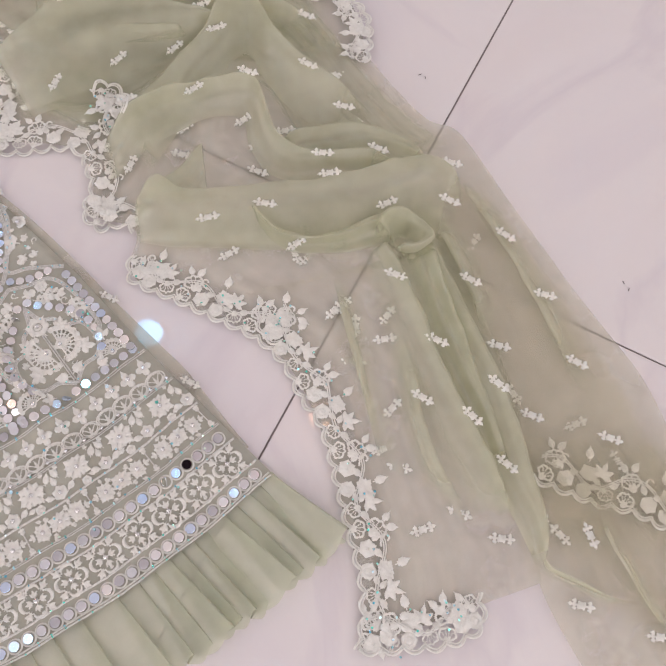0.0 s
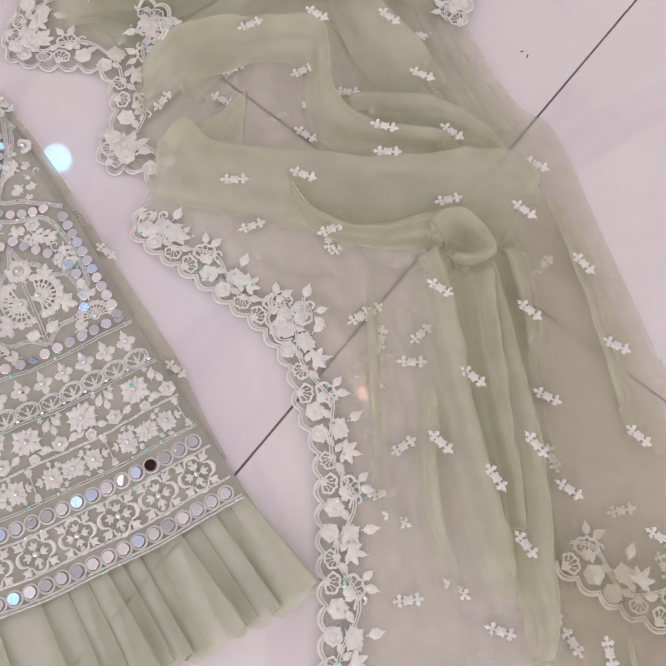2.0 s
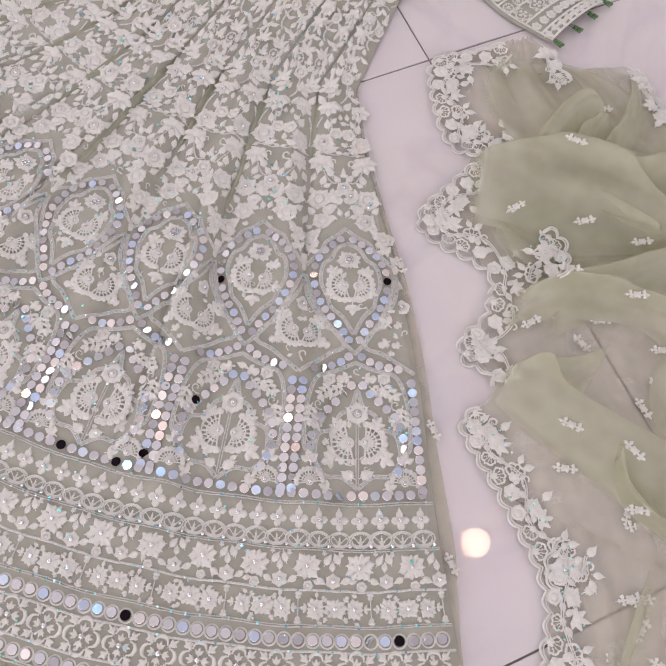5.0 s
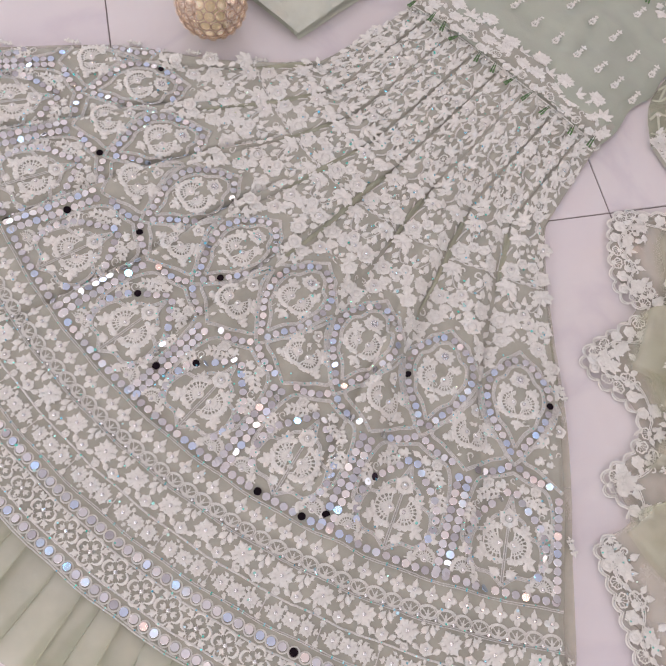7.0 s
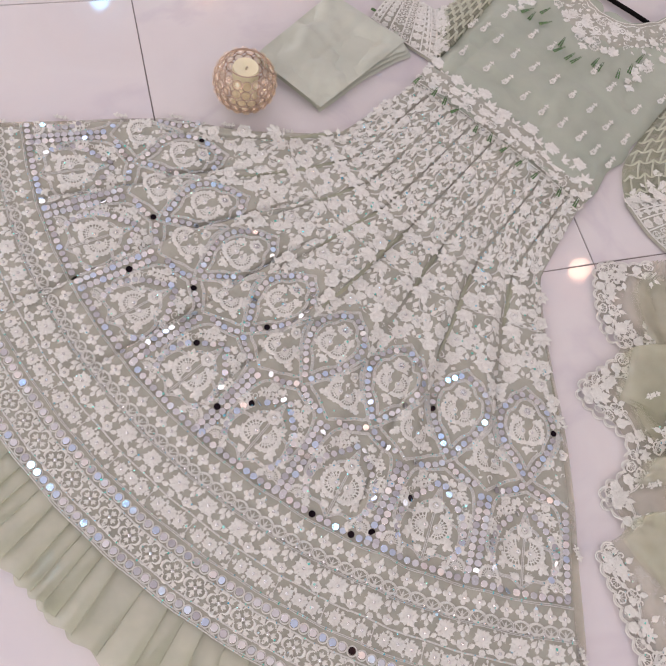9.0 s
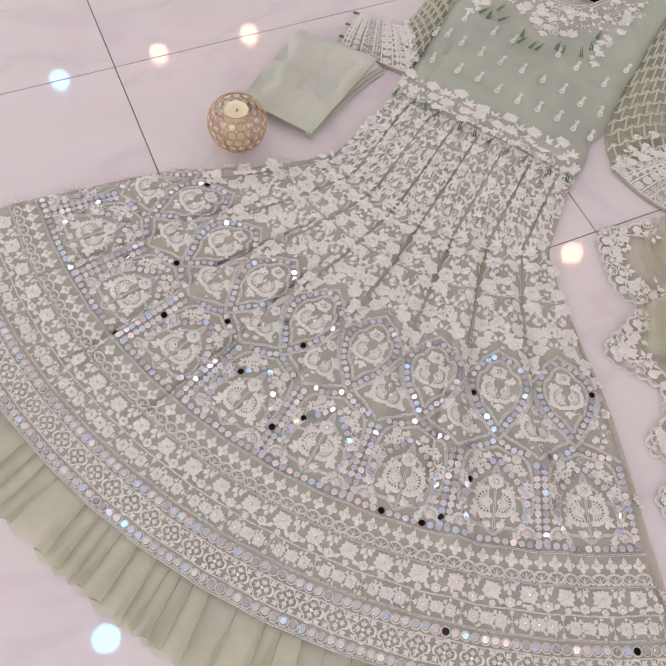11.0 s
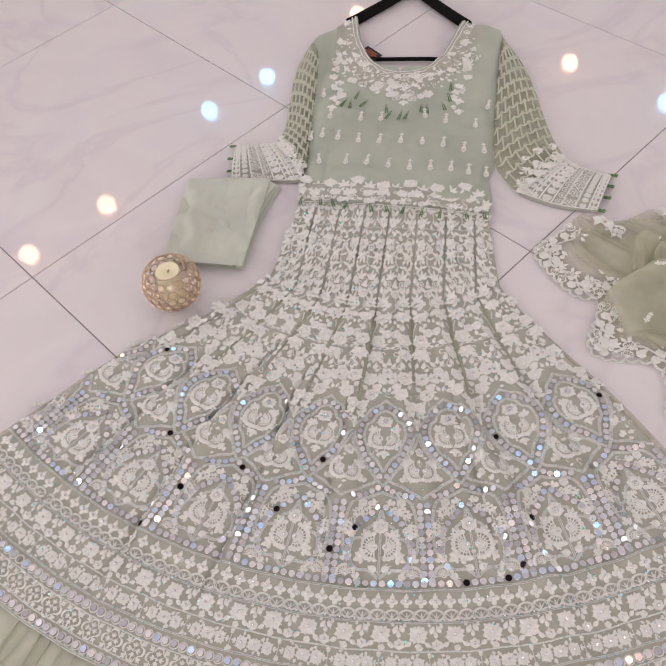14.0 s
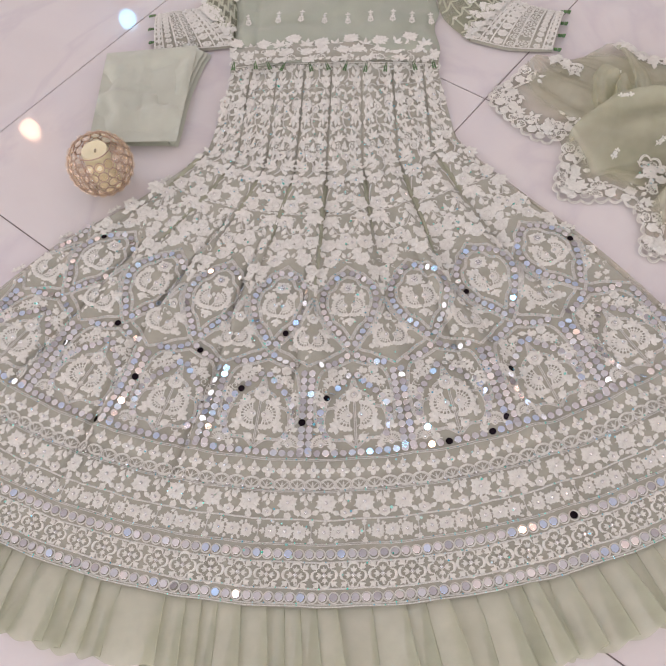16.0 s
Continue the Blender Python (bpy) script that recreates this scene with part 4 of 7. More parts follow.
def fan_pair(mid, r, scale, lean=96, gap=0.0060):
    """Two stitched fans back to back, with a bud between them and leaves at their sides."""
    d = deg(r, gap)
    if not -L9 + 1.5 < mid < R9 - 1.5:
        return
    for sg in (-1, 1):
        stitch("stitched_fan", mid + sg * d, r, sg * lean, scale)
        gem(on_skirt(mid + sg * d, r, 0.0018), 0.0017)
        stitch("leaf_spray", mid + sg * deg(r, 0.0245 * scale), r + 0.010 * scale, sg * 110, 0.85 * scale)
        stitch("leaf_spray", mid + sg * deg(r, 0.0205 * scale), r - 0.019 * scale, sg * 30, 0.8 * scale)


for k in PANELS:
    mid = MID + PANEL * k
    # double mirror column along the seam
    seam = mid - PANEL / 2
    for i in range(12):
        r = 0.728 + i * 0.0091
        for sg in (-1, 1):
            mirror(seam + sg * deg(r, 0.0047), r, 0.98)
    for i in range(12):
        mirror(mid - PANEL / 2 + PANEL * (i + 0.5) / 12, 0.8318, 0.96)
for k in PANELS:
    mid = MID + PANEL * k
    # upper ogee medallion: an outer lattice that meets its neighbours on the seams, and an inner drop
    both(mid, [(0.0, 0.562), (0.25, 0.571), (0.50, 0.578), (0.62, 0.588), (0.96, 0.604)], 20)
    both(mid, [(0.97, 0.614), (0.80, 0.637), (0.55, 0.661), (0.22, 0.684), (0.0, 0.697)][::-1], 20)
    both(mid, [(0.0, 0.579), (0.26, 0.585), (0.40, 0.597), (0.58, 0.604), (0.63, 0.622), (0.50, 0.637), (0.42, 0.649), (0.20, 0.659), (0.0, 0.677)], 34)
    mirrors_on(mid, [(0.05, 0.572), (0.35, 0.581), (0.64, 0.594), (0.78, 0.612), (0.72, 0.633), (0.50, 0.654), (0.28, 0.668), (0.05, 0.687)], 0.0099, 0.90)
    stitch("leaf_spray", mid + PANEL / 2, 0.6055, 90, 0.6)
    stitch("leaf_spray", mid + PANEL / 2, 0.6055, -90, 0.6)
    stitch("embroidered_daisy", mid, 0.5975, 0, 0.92, 1.0, 1)
    for a in range(8 if -L9 + 1.5 < mid < R9 - 1.5 else 0):
        gem(on_skirt(mid + deg(0.5975, 0.0036 * math.cos(a * 0.785)), 0.5975 + 0.0036 * math.sin(a * 0.785), 0.0022), 0.0011)
    fan_pair(mid, 0.6250, 0.86, 104, 0.0062)
    stitch("leaf_spray", mid, 0.650, 180, 0.85)
    stitch("bud", mid - deg(0.62, 0.020), 0.611, -60, 0.8)
    stitch("bud", mid + deg(0.62, 0.020), 0.611, 60, 0.8)
    # onion between two ogees, on the seam
    seam = mid + PANEL / 2
    if k < 4:
        onion = [(0.0, 0.616), (0.10, 0.638), (0.30, 0.654), (0.40, 0.667), (0.68, 0.675), (0.80, 0.690), (0.52, 0.697), (0.30, 0.706), (0.0, 0.719)]
        both(seam, onion, 28)
        stitch("small_rose", seam, 0.648, 0, 1.1, 1.0, 1)
        fan_pair(seam, 0.6770, 0.84, 112, 0.0058)
        for sg in (-1, 1):
            stitch("leaf_spray", seam + sg * deg(0.68, 0.020), 0.664, sg * 40, 1.0)
            stitch("bud", seam + sg * deg(0.68, 0.024), 0.687, sg * 110, 1.1)
            stitch("leaf_spray", seam + sg * deg(0.6, 0.008), 0.585, sg * 25, 0.9)
            stitch("bud", seam + sg * deg(0.57, 0.012), 0.568, sg * 20, 1.0)
        stitch("small_rose", seam, 0.572, 0, 0.95)
        mirrors_on(seam, [(0.18, 0.714), (0.45, 0.711), (0.75, 0.705), (0.95, 0.697)], 0.0099, 0.92)
    # lower arch with its teardrop
    both(mid, [(0.0, 0.706), (0.3, 0.713), (0.66, 0.720), (0.80, 0.742), (0.83, 0.768), (0.80, 0.790), (0.70, 0.792), (0.66, 0.776), (0.52, 0.758)], 34)
    both(mid, [(0.0, 0.731), (0.10, 0.750), (0.28, 0.757), (0.38, 0.770), (0.60, 0.777), (0.64, 0.799), (0.48, 0.814), (0.22, 0.815), (0.0, 0.826)], 36)
    mirrors_on(mid, [(0.04, 0.724), (0.22, 0.737), (0.45, 0.750), (0.67, 0.768), (0.70, 0.793), (0.56, 0.815)], 0.0101, 0.94)
    stitch("embroidered_rose", mid, 0.7555, 0, 0.95, 1.0, 1)
    fan_pair(mid, 0.7830, 0.98, 98, 0.0075)
    cord([(mid + deg(0.8, x), r) for x in (0.0010,) for r in np.linspace(0.766, 0.822, 12)], 0.0013, 0.0009)
    cord([(mid - deg(0.8, x), r) for x in (0.0010,) for r in np.linspace(0.766, 0.822, 12)], 0.0013, 0.0009)
    for sg in (-1, 1):
        stitch("leaf_spray", mid + sg * deg(0.8, 0.027), 0.800, sg * 120, 0.95)
        stitch("leaf", mid + sg * deg(0.81, 0.0085), 0.8130, sg * 62, 1.0, 1.35)
        stitch("bud", mid + sg * deg(0.74, 0.013), 0.7215, sg * 100, 1.15)
        stitch("leafy_twig", mid + sg * deg(0.75, 0.031), 0.735, sg * 140, 1.0)
        stitch("embroidered_rose", mid + sg * deg(0.73, 0.026), 0.7215, 0, 0.62)
        stitch("leafy_twig", mid + sg * deg(0.77, 0.0435), 0.760, sg * 175, 0.95)
        stitch("scroll", mid + sg * deg(0.77, 0.0425), 0.781, 0, 0.75)
        stitch("stitched_fan", mid + sg * deg(0.82, 0.0425), 0.8215, sg * 8, 0.66, 1.0, 1)
        stitch("leafy_twig", mid + sg * deg(0.75, 0.020), 0.7335, sg * 120, 0.85)
        stitch("scroll", mid + sg * deg(0.75, 0.036), 0.748, 40, 0.7)
        stitch("leafy_twig", mid + sg * deg(0.77, 0.036), 0.765, sg * 160, 0.8)
        stitch("scroll", mid + sg * deg(0.80, 0.007), 0.800, 180 * (sg > 0), 0.6)
        stitch("bud", mid + sg * deg(0.80, 0.0345), 0.812, sg * 20, 0.8)
        stitch("leaf_spray", mid + sg * deg(0.82, 0.0445), 0.799, sg * 12, 0.9)
        stitch("leaf_spray", mid + sg * deg(0.82, 0.029), 0.8245, sg * 75, 0.75)

for k in PANELS:
    mid = MID + PANEL * k
    for r0, r1, wide, n, at in ((0.592, 0.655, 0.38, 8, 0.0), (0.760, 0.818, 0.46, 8, 0.0), (0.640, 0.700, 0.40, 9, PANEL / 2), (0.560, 0.585, 0.30, 4, PANEL / 2)):
        for _ in range(n):
            stitch(random.choice(("leaf", "leaf", "curl", "bud")), mid + at + random.uniform(-wide, wide) * PANEL / 2, random.uniform(r0, r1), random.uniform(0, 360), random.uniform(0.42, 0.66))

# ---- flowering trellis above the medallions, drawn together at the waist ----
def squeeze(r):
    return max(0.74, min(1.0, 0.74 + (r - 0.24) / 0.6))


# one half of a panel from its middle (0) to the seam (1): motif, share, r, turn, size
TIER_MEDALLION = [("rosette", 0.58, 0.5520, 10, 0.92), ("ring_rose", 0.90, 0.5720, 0, 0.95), ("leaf", 0.88, 0.5400, 40, 0.9), ("leaf", 0.74, 0.5650, 120, 0.8), ("leaf", 0.28, 0.5480, -110, 0.75), ("leaf", 0.92, 0.5870, 170, 0.8),
                  ("palm", 1.03, 0.5980, 180, 0.8), ("leaf", 0.78, 0.5780, 30, 0.8), ("leaf", 0.30, 0.5360, 60, 0.8), ("leaf", 0.10, 0.5430, 20, 0.7), ("ring_rose", 0.40, 0.5405, 0, 0.7),
                  ("rosette", 0.70, 0.5250, 0, 1.0), ("lotus", 0.22, 0.5235, -70, 0.72), ("leaf", 0.40, 0.5365, -60, 0.9), ("leaf", 0.93, 0.5140, 10, 0.8), ("leaf", 0.90, 0.5285, 150, 0.7)]
TIER_ROSES = [("lotus", 0.70, 0.4840, 170, 1.02), ("curl", 0.30, 0.4810, -20, 0.95), ("leaf", 0.91, 0.5000, 160, 0.85), ("leaf", 0.40, 0.4920, 25, 1.0), ("leaf", 0.20, 0.5010, 40, 0.85), ("leaf", 0.60, 0.5030, -15, 0.95), ("leaf", 0.48, 0.5090, -65, 0.7),
              ("rosette", 0.70, 0.4560, 0, 1.02), ("ring_rose", 0.24, 0.4435, 0, 0.88), ("leaf", 0.60, 0.4345, 15, 1.0), ("leaf", 0.37, 0.4640, -75, 1.0), ("leaf", 0.86, 0.4690, -60, 0.6), ("leaf", 0.14, 0.4690, 80, 0.6)]
TIER_LOTUS = [("lotus", 0.62, 0.4140, 180, 0.98), ("leaf", 0.19, 0.4075, 35, 1.0), ("leaf", 0.92, 0.4010, 35, 1.05), ("leaf", 0.38, 0.4290, -40, 0.75), ("palm", 0.68, 0.3725, 0, 0.98), ("leaf", 0.64, 0.3880, 100, 0.9), ("leaf", 0.36, 0.3850, -15, 0.75), ("leaf", 0.88, 0.3560, 10, 0.95), ("leaf", 0.52, 0.3950, -60, 0.7)]
TIER_WAIST = [("roundel", 0.47, 0.3450, 0, 0.72), ("palm", 0.44, 0.3240, 0, 0.90), ("leaf", 0.72, 0.3400, 5, 0.95), ("leaf", 0.90, 0.3330, -5, 0.95), ("leaf", 0.16, 0.3270, -60, 0.7), ("palm", 0.68, 0.2880, 180, 1.05), ("leaf", 0.88, 0.3060, 30, 0.85), ("leaf", 0.60, 0.3080, -35, 0.85), ("leaf", 0.36, 0.3060, -70, 0.75),
              ("lotus", 0.68, 0.2600, 180, 1.0), ("leaf", 0.34, 0.2760, -45, 0.8), ("leaf", 0.90, 0.2740, 0, 0.85), ("leaf", 0.26, 0.2330, 50, 0.8), ("star_flower", 0.74, 0.2120, 0, 1.15), ("leaf", 0.84, 0.1910, 10, 1.15), ("leaf", 0.54, 0.1920, -20, 1.0), ("leaf", 0.30, 0.2090, -50, 0.85), ("lotus", 0.72, 0.1735, 0, 0.72), ("leaf", 0.90, 0.2290, -20, 0.85)]
TIER_FILL = [("leaf", 0.30, 0.3560, 30, 0.8), ("leaf", 0.24, 0.3890, -30, 0.7), ("leaf", 0.98, 0.3860, 90, 0.7), ("leaf", 0.52, 0.3580, -20, 0.8), ("leaf", 0.98, 0.2960, 0, 0.7), ("leaf", 0.44, 0.2950, 20, 0.7), ("leaf", 0.48, 0.2780, 30, 0.7), ("leaf", 0.99, 0.2500, 0, 0.8), ("leaf", 0.46, 0.2360, -25, 0.8), ("leaf", 0.62, 0.2330, 20, 0.75),
             ("leaf", 0.98, 0.2060, 0, 0.8), ("leaf", 0.46, 0.2050, -35, 0.75), ("leaf", 0.28, 0.1800, 30, 0.8), ("leaf", 0.98, 0.1760, 0, 0.8), ("leaf", 0.16, 0.2860, 60, 0.6), ("leaf", 0.20, 0.2550, 45, 0.6), ("leaf", 0.78, 0.3140, -20, 0.75), ("leaf", 0.62, 0.3560, 15, 0.8), ("leaf", 0.14, 0.4210, 0, 0.6), ("leaf", 0.50, 0.4700, 90, 0.55), ("leaf", 0.10, 0.5300, 140, 0.7), ("leaf", 0.50, 0.5390, 30, 0.8)]
MIDDLE = [("ring_rose", 0.5135, 0.95), ("flame_bud", 0.4945, 1.0), ("ring_rose", 0.3645, 0.90), ("flame_bud", 0.3440, 1.15), ("ring_rose", 0.2670, 0.86), ("flame_bud", 0.2430, 1.1), ("ring_rose", 0.1790, 0.86), ("leaf", 0.3130, 0.7), ("leaf", 0.2190, 0.7)]
for k in range(-6, 6):
    for row in (TIER_MEDALLION, TIER_ROSES, TIER_LOTUS, TIER_WAIST, TIER_FILL):
        for kind, share, r, turn, sc in row:
            tall = 1.30 if r < 0.40 else 1.05
            for sg in (-1, 1):
                stitch(kind, in_panel(k, sg * (0.88 if r < 0.47 else 0.95) * share, r), r + random.uniform(-0.0012, 0.0012), sg * turn, sc * tall * (0.82 if kind == "rosette" else 0.86 if kind == "lotus" else 1.0), squeeze(r) * (1.04 if r > 0.4 else 0.96 if kind == "leaf" else 0.84) / tall ** 0.6, kind in ("rosette", "lotus") and random.random() < 0.5)
    for kind, r, sc in MIDDLE:
        stitch(kind, in_panel(k, random.uniform(-0.05, 0.05), r), r, 0, sc * (1.2 if r < 0.4 else 1.0), squeeze(r) / (1.12 if r < 0.4 else 1.0), kind == "ring_rose" and random.random() < 0.4)
    # stems: mirrored vines, and one hooked stem down the middle
    for sg in (-1, 1):
        for w, pts in ((0.0020, ((0.97, 0.4610), (0.99, 0.4480), (0.93, 0.4340), (0.80, 0.4240))), (0.0015, ((0.24, 0.4450), (0.38, 0.4380), (0.48, 0.4250))), (0.0016, ((0.98, 0.4715), (0.60, 0.4695), (0.25, 0.4720), (0.0, 0.4700))), (0.0016, ((0.10, 0.5040), (0.30, 0.5070), (0.50, 0.4990), (0.62, 0.4900))),
                       (0.0018, ((0.93, 0.2520), (0.80, 0.2430), (0.60, 0.2420), (0.44, 0.2500), (0.40, 0.2650))), (0.0015, ((0.08, 0.2240), (0.40, 0.2220), (0.70, 0.2280), (0.97, 0.2240))), (0.0015, ((0.95, 0.3200), (0.76, 0.3160), (0.60, 0.3180))), (0.0015, ((0.58, 0.4020), (0.60, 0.3900), (0.68, 0.3800)))):
            cord([(in_panel(k, sg * a * 0.95, r), r) for a, r in spline(pts, 14)], w, 0.0009)
    for pts in (((0.0, 0.3680), (0.16, 0.3800), (0.14, 0.3940), (-0.10, 0.4030)), ((0.0, 0.2700), (-0.14, 0.2820), (-0.12, 0.2980), (0.10, 0.3080)), ((0.0, 0.1830), (0.14, 0.1940), (0.12, 0.2060), (-0.12, 0.2180))):
        cord([(in_panel(k, a, r), r) for a, r in spline(pts, 14)], 0.0022, 0.0010)
# small leaves and buds where the trellis leaves the net open
for lo, hi, tries in ((0.27, 0.56, 5200), (0.56, 0.83, 2600)):
    for _ in range(tries):
        th, r = random.uniform(-L9 + 1, R9 - 1), math.sqrt(random.uniform(lo * lo, hi * hi))
        gap = room(*fan(th, r))
        if gap > (0.0036 if hi < 0.6 else 0.0030):
            stitch(random.choice(("leaf", "leaf", "bud", "curl")), th, r, random.uniform(0, 360), min(0.85, gap / 0.0066))

# bare net gathered into a pleat where two panels open below the drawn part
for k in range(-5, 5):
    end = (0.50, 0.56, 0.49, 0.53, 0.61)[k % 5]
    q = Geo()
    for j in range(41):
        r = 0.402 + (end - 0.402) * j / 40
        w = 0.0040 * math.sin(math.pi * (j / 40) ** 0.6) ** 0.8 + 0.0006
        for i in range(9):
            v = i / 8 - 0.5
            th = in_panel(k, 1.0, r) + deg(r, v * 2 * w + 0.0012 * math.sin(r * 40 + k))
            lift = 0.0006 + 0.55 * w * max(0.0, 1 - (2 * v + 0.3) ** 2) ** 0.7
            p = on_skirt(max(-L9 + 0.2, min(R9 - 0.2, th)), r)
            q.v.append((p.x, p.y, p.z + (lift if 0 < i < 8 else -0.001)))
    q.f = [(a * 9 + b + 9, a * 9 + b + 10, a * 9 + b + 1, a * 9 + b) for a in range(40) for b in range(8)]
    if -L9 < in_panel(k, 1.0, 0.5) < R9:
        part("pleat", q, PLEAT_NET, skirt, "bare green net pleat")
# loose sprigs on the net that shows past the sides
for th, r in ((R9 + 0.55, 0.772), (R9 + 0.45, 0.892), (R9 + 0.4, 0.60), (-L9 - 0.6, 0.46), (-L9 - 0.8, 0.545), (-L9 - 0.8, 0.62), (-L9 - 0.9, 0.70), (-L9 - 0.9, 0.785), (-L9 - 0.8, 0.87)):
    m = seat_on(th, r, 70 if th > 0 else -70, 0.6)
    m.translation.z = 0.0045
    placed("sprig", motif_mesh, back, m @ Matrix.Scale(1.5, 4))

if REST.v:
    tagged(part("embroidery_rest", REST, THREAD, skirt, "dense cream embroidery"), kind="stuff")
tagged(part("mirror_work", MREST, MIRROR, skirt, "small round mirrors", False), kind="stuff")
for i in range(620):
    th, r = random.uniform(-L9 + 1, R9 - 1), random.uniform(0.2, 0.99)
    glint(on_skirt(th, r, 0.0021), 0.0012 if i % 9 else 0.0018)
tagged(part("crystal_scatter", crystals, SILVER, skirt, "tiny silver crystals", False), kind="stuff")
tagged(part("sequin_scatter", glints, GLITTER, skirt, "tiny iridescent sequins", False), kind="stuff")

# ---- bodice, sleeves and trimmings of the dress ----
LEFT = [(-0.124, 0.010), (-0.122, 0.06), (-0.130, 0.10), (-0.129, 0.14), (-0.139, 0.18), (-0.136, 0.21), (-0.143, 0.25), (-0.150, 0.33), (-0.164, 0.42), (-0.180, 0.497)]
RIGHT = [(0.209, 0.006), (0.214, 0.05), (0.207, 0.10), (0.216, 0.14), (0.210, 0.18), (0.215, 0.22), (0.211, 0.27), (0.216, 0.36), (0.221, 0.44), (0.224, 0.524)]
NECK_L = [(0.020, 0.392), (-0.015, 0.402), (-0.045, 0.432), (-0.072, 0.490), (-0.090, 0.572)]
NECK_R = [(0.020, 0.392), (0.062, 0.402), (0.090, 0.432), (0.118, 0.490), (0.137, 0.560)]


def puff(x, y):
    """Height of the bodice's cloth."""
    u = (x - 0.043) / 0.175
    e = max(0.0, 1 - u * u)
    return 0.008 + 0.013 * e ** 0.4 + 0.012 * max(0.0, min(1.0, (y - 0.44) / 0.06)) + 0.0042 * fbm(x, y, 11.0, 9.0) + 0.0022 * math.sin(46 * y + 20 * x + 5 * fbm(x, y, 9.0, 2.0)) + 0.0012 * fbm(x, y, 40.0, 3.0) - 0.0028 * math.exp(-((x + 0.088) / 0.004) ** 2) * (y < 0.21)


def loft(geo, A, B, na, nb, height):
    """A sheet between two smooth lines; height(u, v, x, y) gives z."""
    a, b = spline(A, na + 1), spline(B, na + 1)
    o = len(geo.v)
    for i in range(na + 1):
        for j in range(nb + 1):
            v = j / nb
            x, y = a[i] + (b[i] - a[i]) * v
            geo.v.append((x, y, height(i / na, v, x, y)))
    for i in range(na):
        for j in range(nb):
            q = o + i * (nb + 1) + j
            geo.f.append((q, q + 1, q + nb + 2, q + nb + 1))
    return geo


def up(geo):
    """Faces turned so that they look up."""
    fs = []
    for f in geo.f:
        a, b, c = (Vector(geo.v[i]) for i in f[:3])
        fs.append(f if (b - a).cross(c - a).z >= 0 else tuple(reversed(f)))
    geo.f = fs
    return geo


edge = lambda v: min(1.0, min(v, 1 - v) / 0.05)
g = Geo()
side = lambda u, v, x, y: 0.004 + (puff(x, y) - 0.004) * edge(v)


def eased(u, v, x, y):
    """The shoulders' height: flush with the lower bodice where they start."""
    m = min(1.0, u * 5)
    return side(u, v, x, y) * (1 - m) + puff(x, y) * (0.5 + 0.5 * edge(v)) * m


ls, rs = spline(LEFT, 61), spline(RIGHT, 61)
cut = 38
loft(g, ls[: cut + 1], rs[: cut + 1], 60, 80, side)
nl, nr = spline(NECK_L, 24), spline(NECK_R, 24)
mid_l, mid_r = tuple(ls[cut]), tuple(rs[cut])
half = ((mid_l[0] + mid_r[0]) / 2, (mid_l[1] + mid_r[1]) / 2)
loft(g, [mid_l, tuple(ls[cut + 1])] + [tuple(p) for p in ls[cut + 4 :: 6]], [half] + [tuple(nl[i]) for i in (0, 8, 15, 23)], 30, 30, lambda u, v, x, y: eased(u, v / 2, x, y))
loft(g, [half] + [tuple(nr[i]) for i in (0, 8, 15, 23)], [mid_r, tuple(rs[cut + 1])] + [tuple(p) for p in rs[cut + 4 :: 6]], 30, 30, lambda u, v, x, y: eased(u, (1 - v) / 2, x, y))
loft(g, ls[cut - 4 : cut + 5 : 2], rs[cut - 4 : cut + 5 : 2], 12, 80, lambda u, v, x, y: side(u, v, x, y) - 0.0016)
bodice = part("bodice", up(g), GREEN, dress, "sage green bodice with a round neckline and small cream sprigs")

# two ends of the back neckline behind the opening
g = Geo()
loft(g, [(-0.035, 0.435), (-0.012, 0.418)], [(-0.052, 0.395), (-0.02, 0.385)], 6, 6, lambda u, v, x, y: 0.004 + 0.002 * u)
loft(g, [(0.062, 0.428), (0.088, 0.452)], [(0.060, 0.385), (0.11, 0.40)], 6, 6, lambda u, v, x, y: 0.004 + 0.002 * u)
part("back_neckline", up(g), GREEN, dress)


def sleeve_z(h):
    return lambda u, v, x, y: 0.003 + h * max(0.0, math.sin(math.pi * min(max(v, 0.0), 1.0))) ** 0.6 + 0.0015 * fbm(x, y, 12.0, 5.0)


SLEEVES = [
    ([(-0.181, 0.500), (-0.199, 0.40), (-0.190, 0.28), (-0.190, 0.215), (-0.199, 0.178)], [(-0.158, 0.46), (-0.146, 0.36), (-0.136, 0.25), (-0.128, 0.15), (-0.124, 0.075)],
     [(-0.199, 0.178), (-0.235, 0.172), (-0.272, 0.166)], [(-0.124, 0.075), (-0.19, 0.071), (-0.263, 0.074)]),
    ([(0.222, 0.530), (0.264, 0.446), (0.288, 0.36), (0.304, 0.285), (0.320, 0.22), (0.342, 0.164)], [(0.218, 0.49), (0.213, 0.40), (0.211, 0.30), (0.212, 0.20), (0.222, 0.125), (0.262, 0.066)],
     [(0.342, 0.164), (0.372, 0.140), (0.419, 0.121)], [(0.262, 0.066), (0.322, 0.040), (0.390, 0.031)]),
]


def sew(kind, parent, x, y, z, turn=0.0, scale=1.0, flat=1.0):
    m = Matrix.Translation((x, y, z)) @ pose(0, 0, 0, 0, 0, -turn - random.uniform(-5, 5)) @ Matrix.Diagonal((scale, scale, scale * flat, 1))
    return placed(kind, MESH[kind], parent, m)


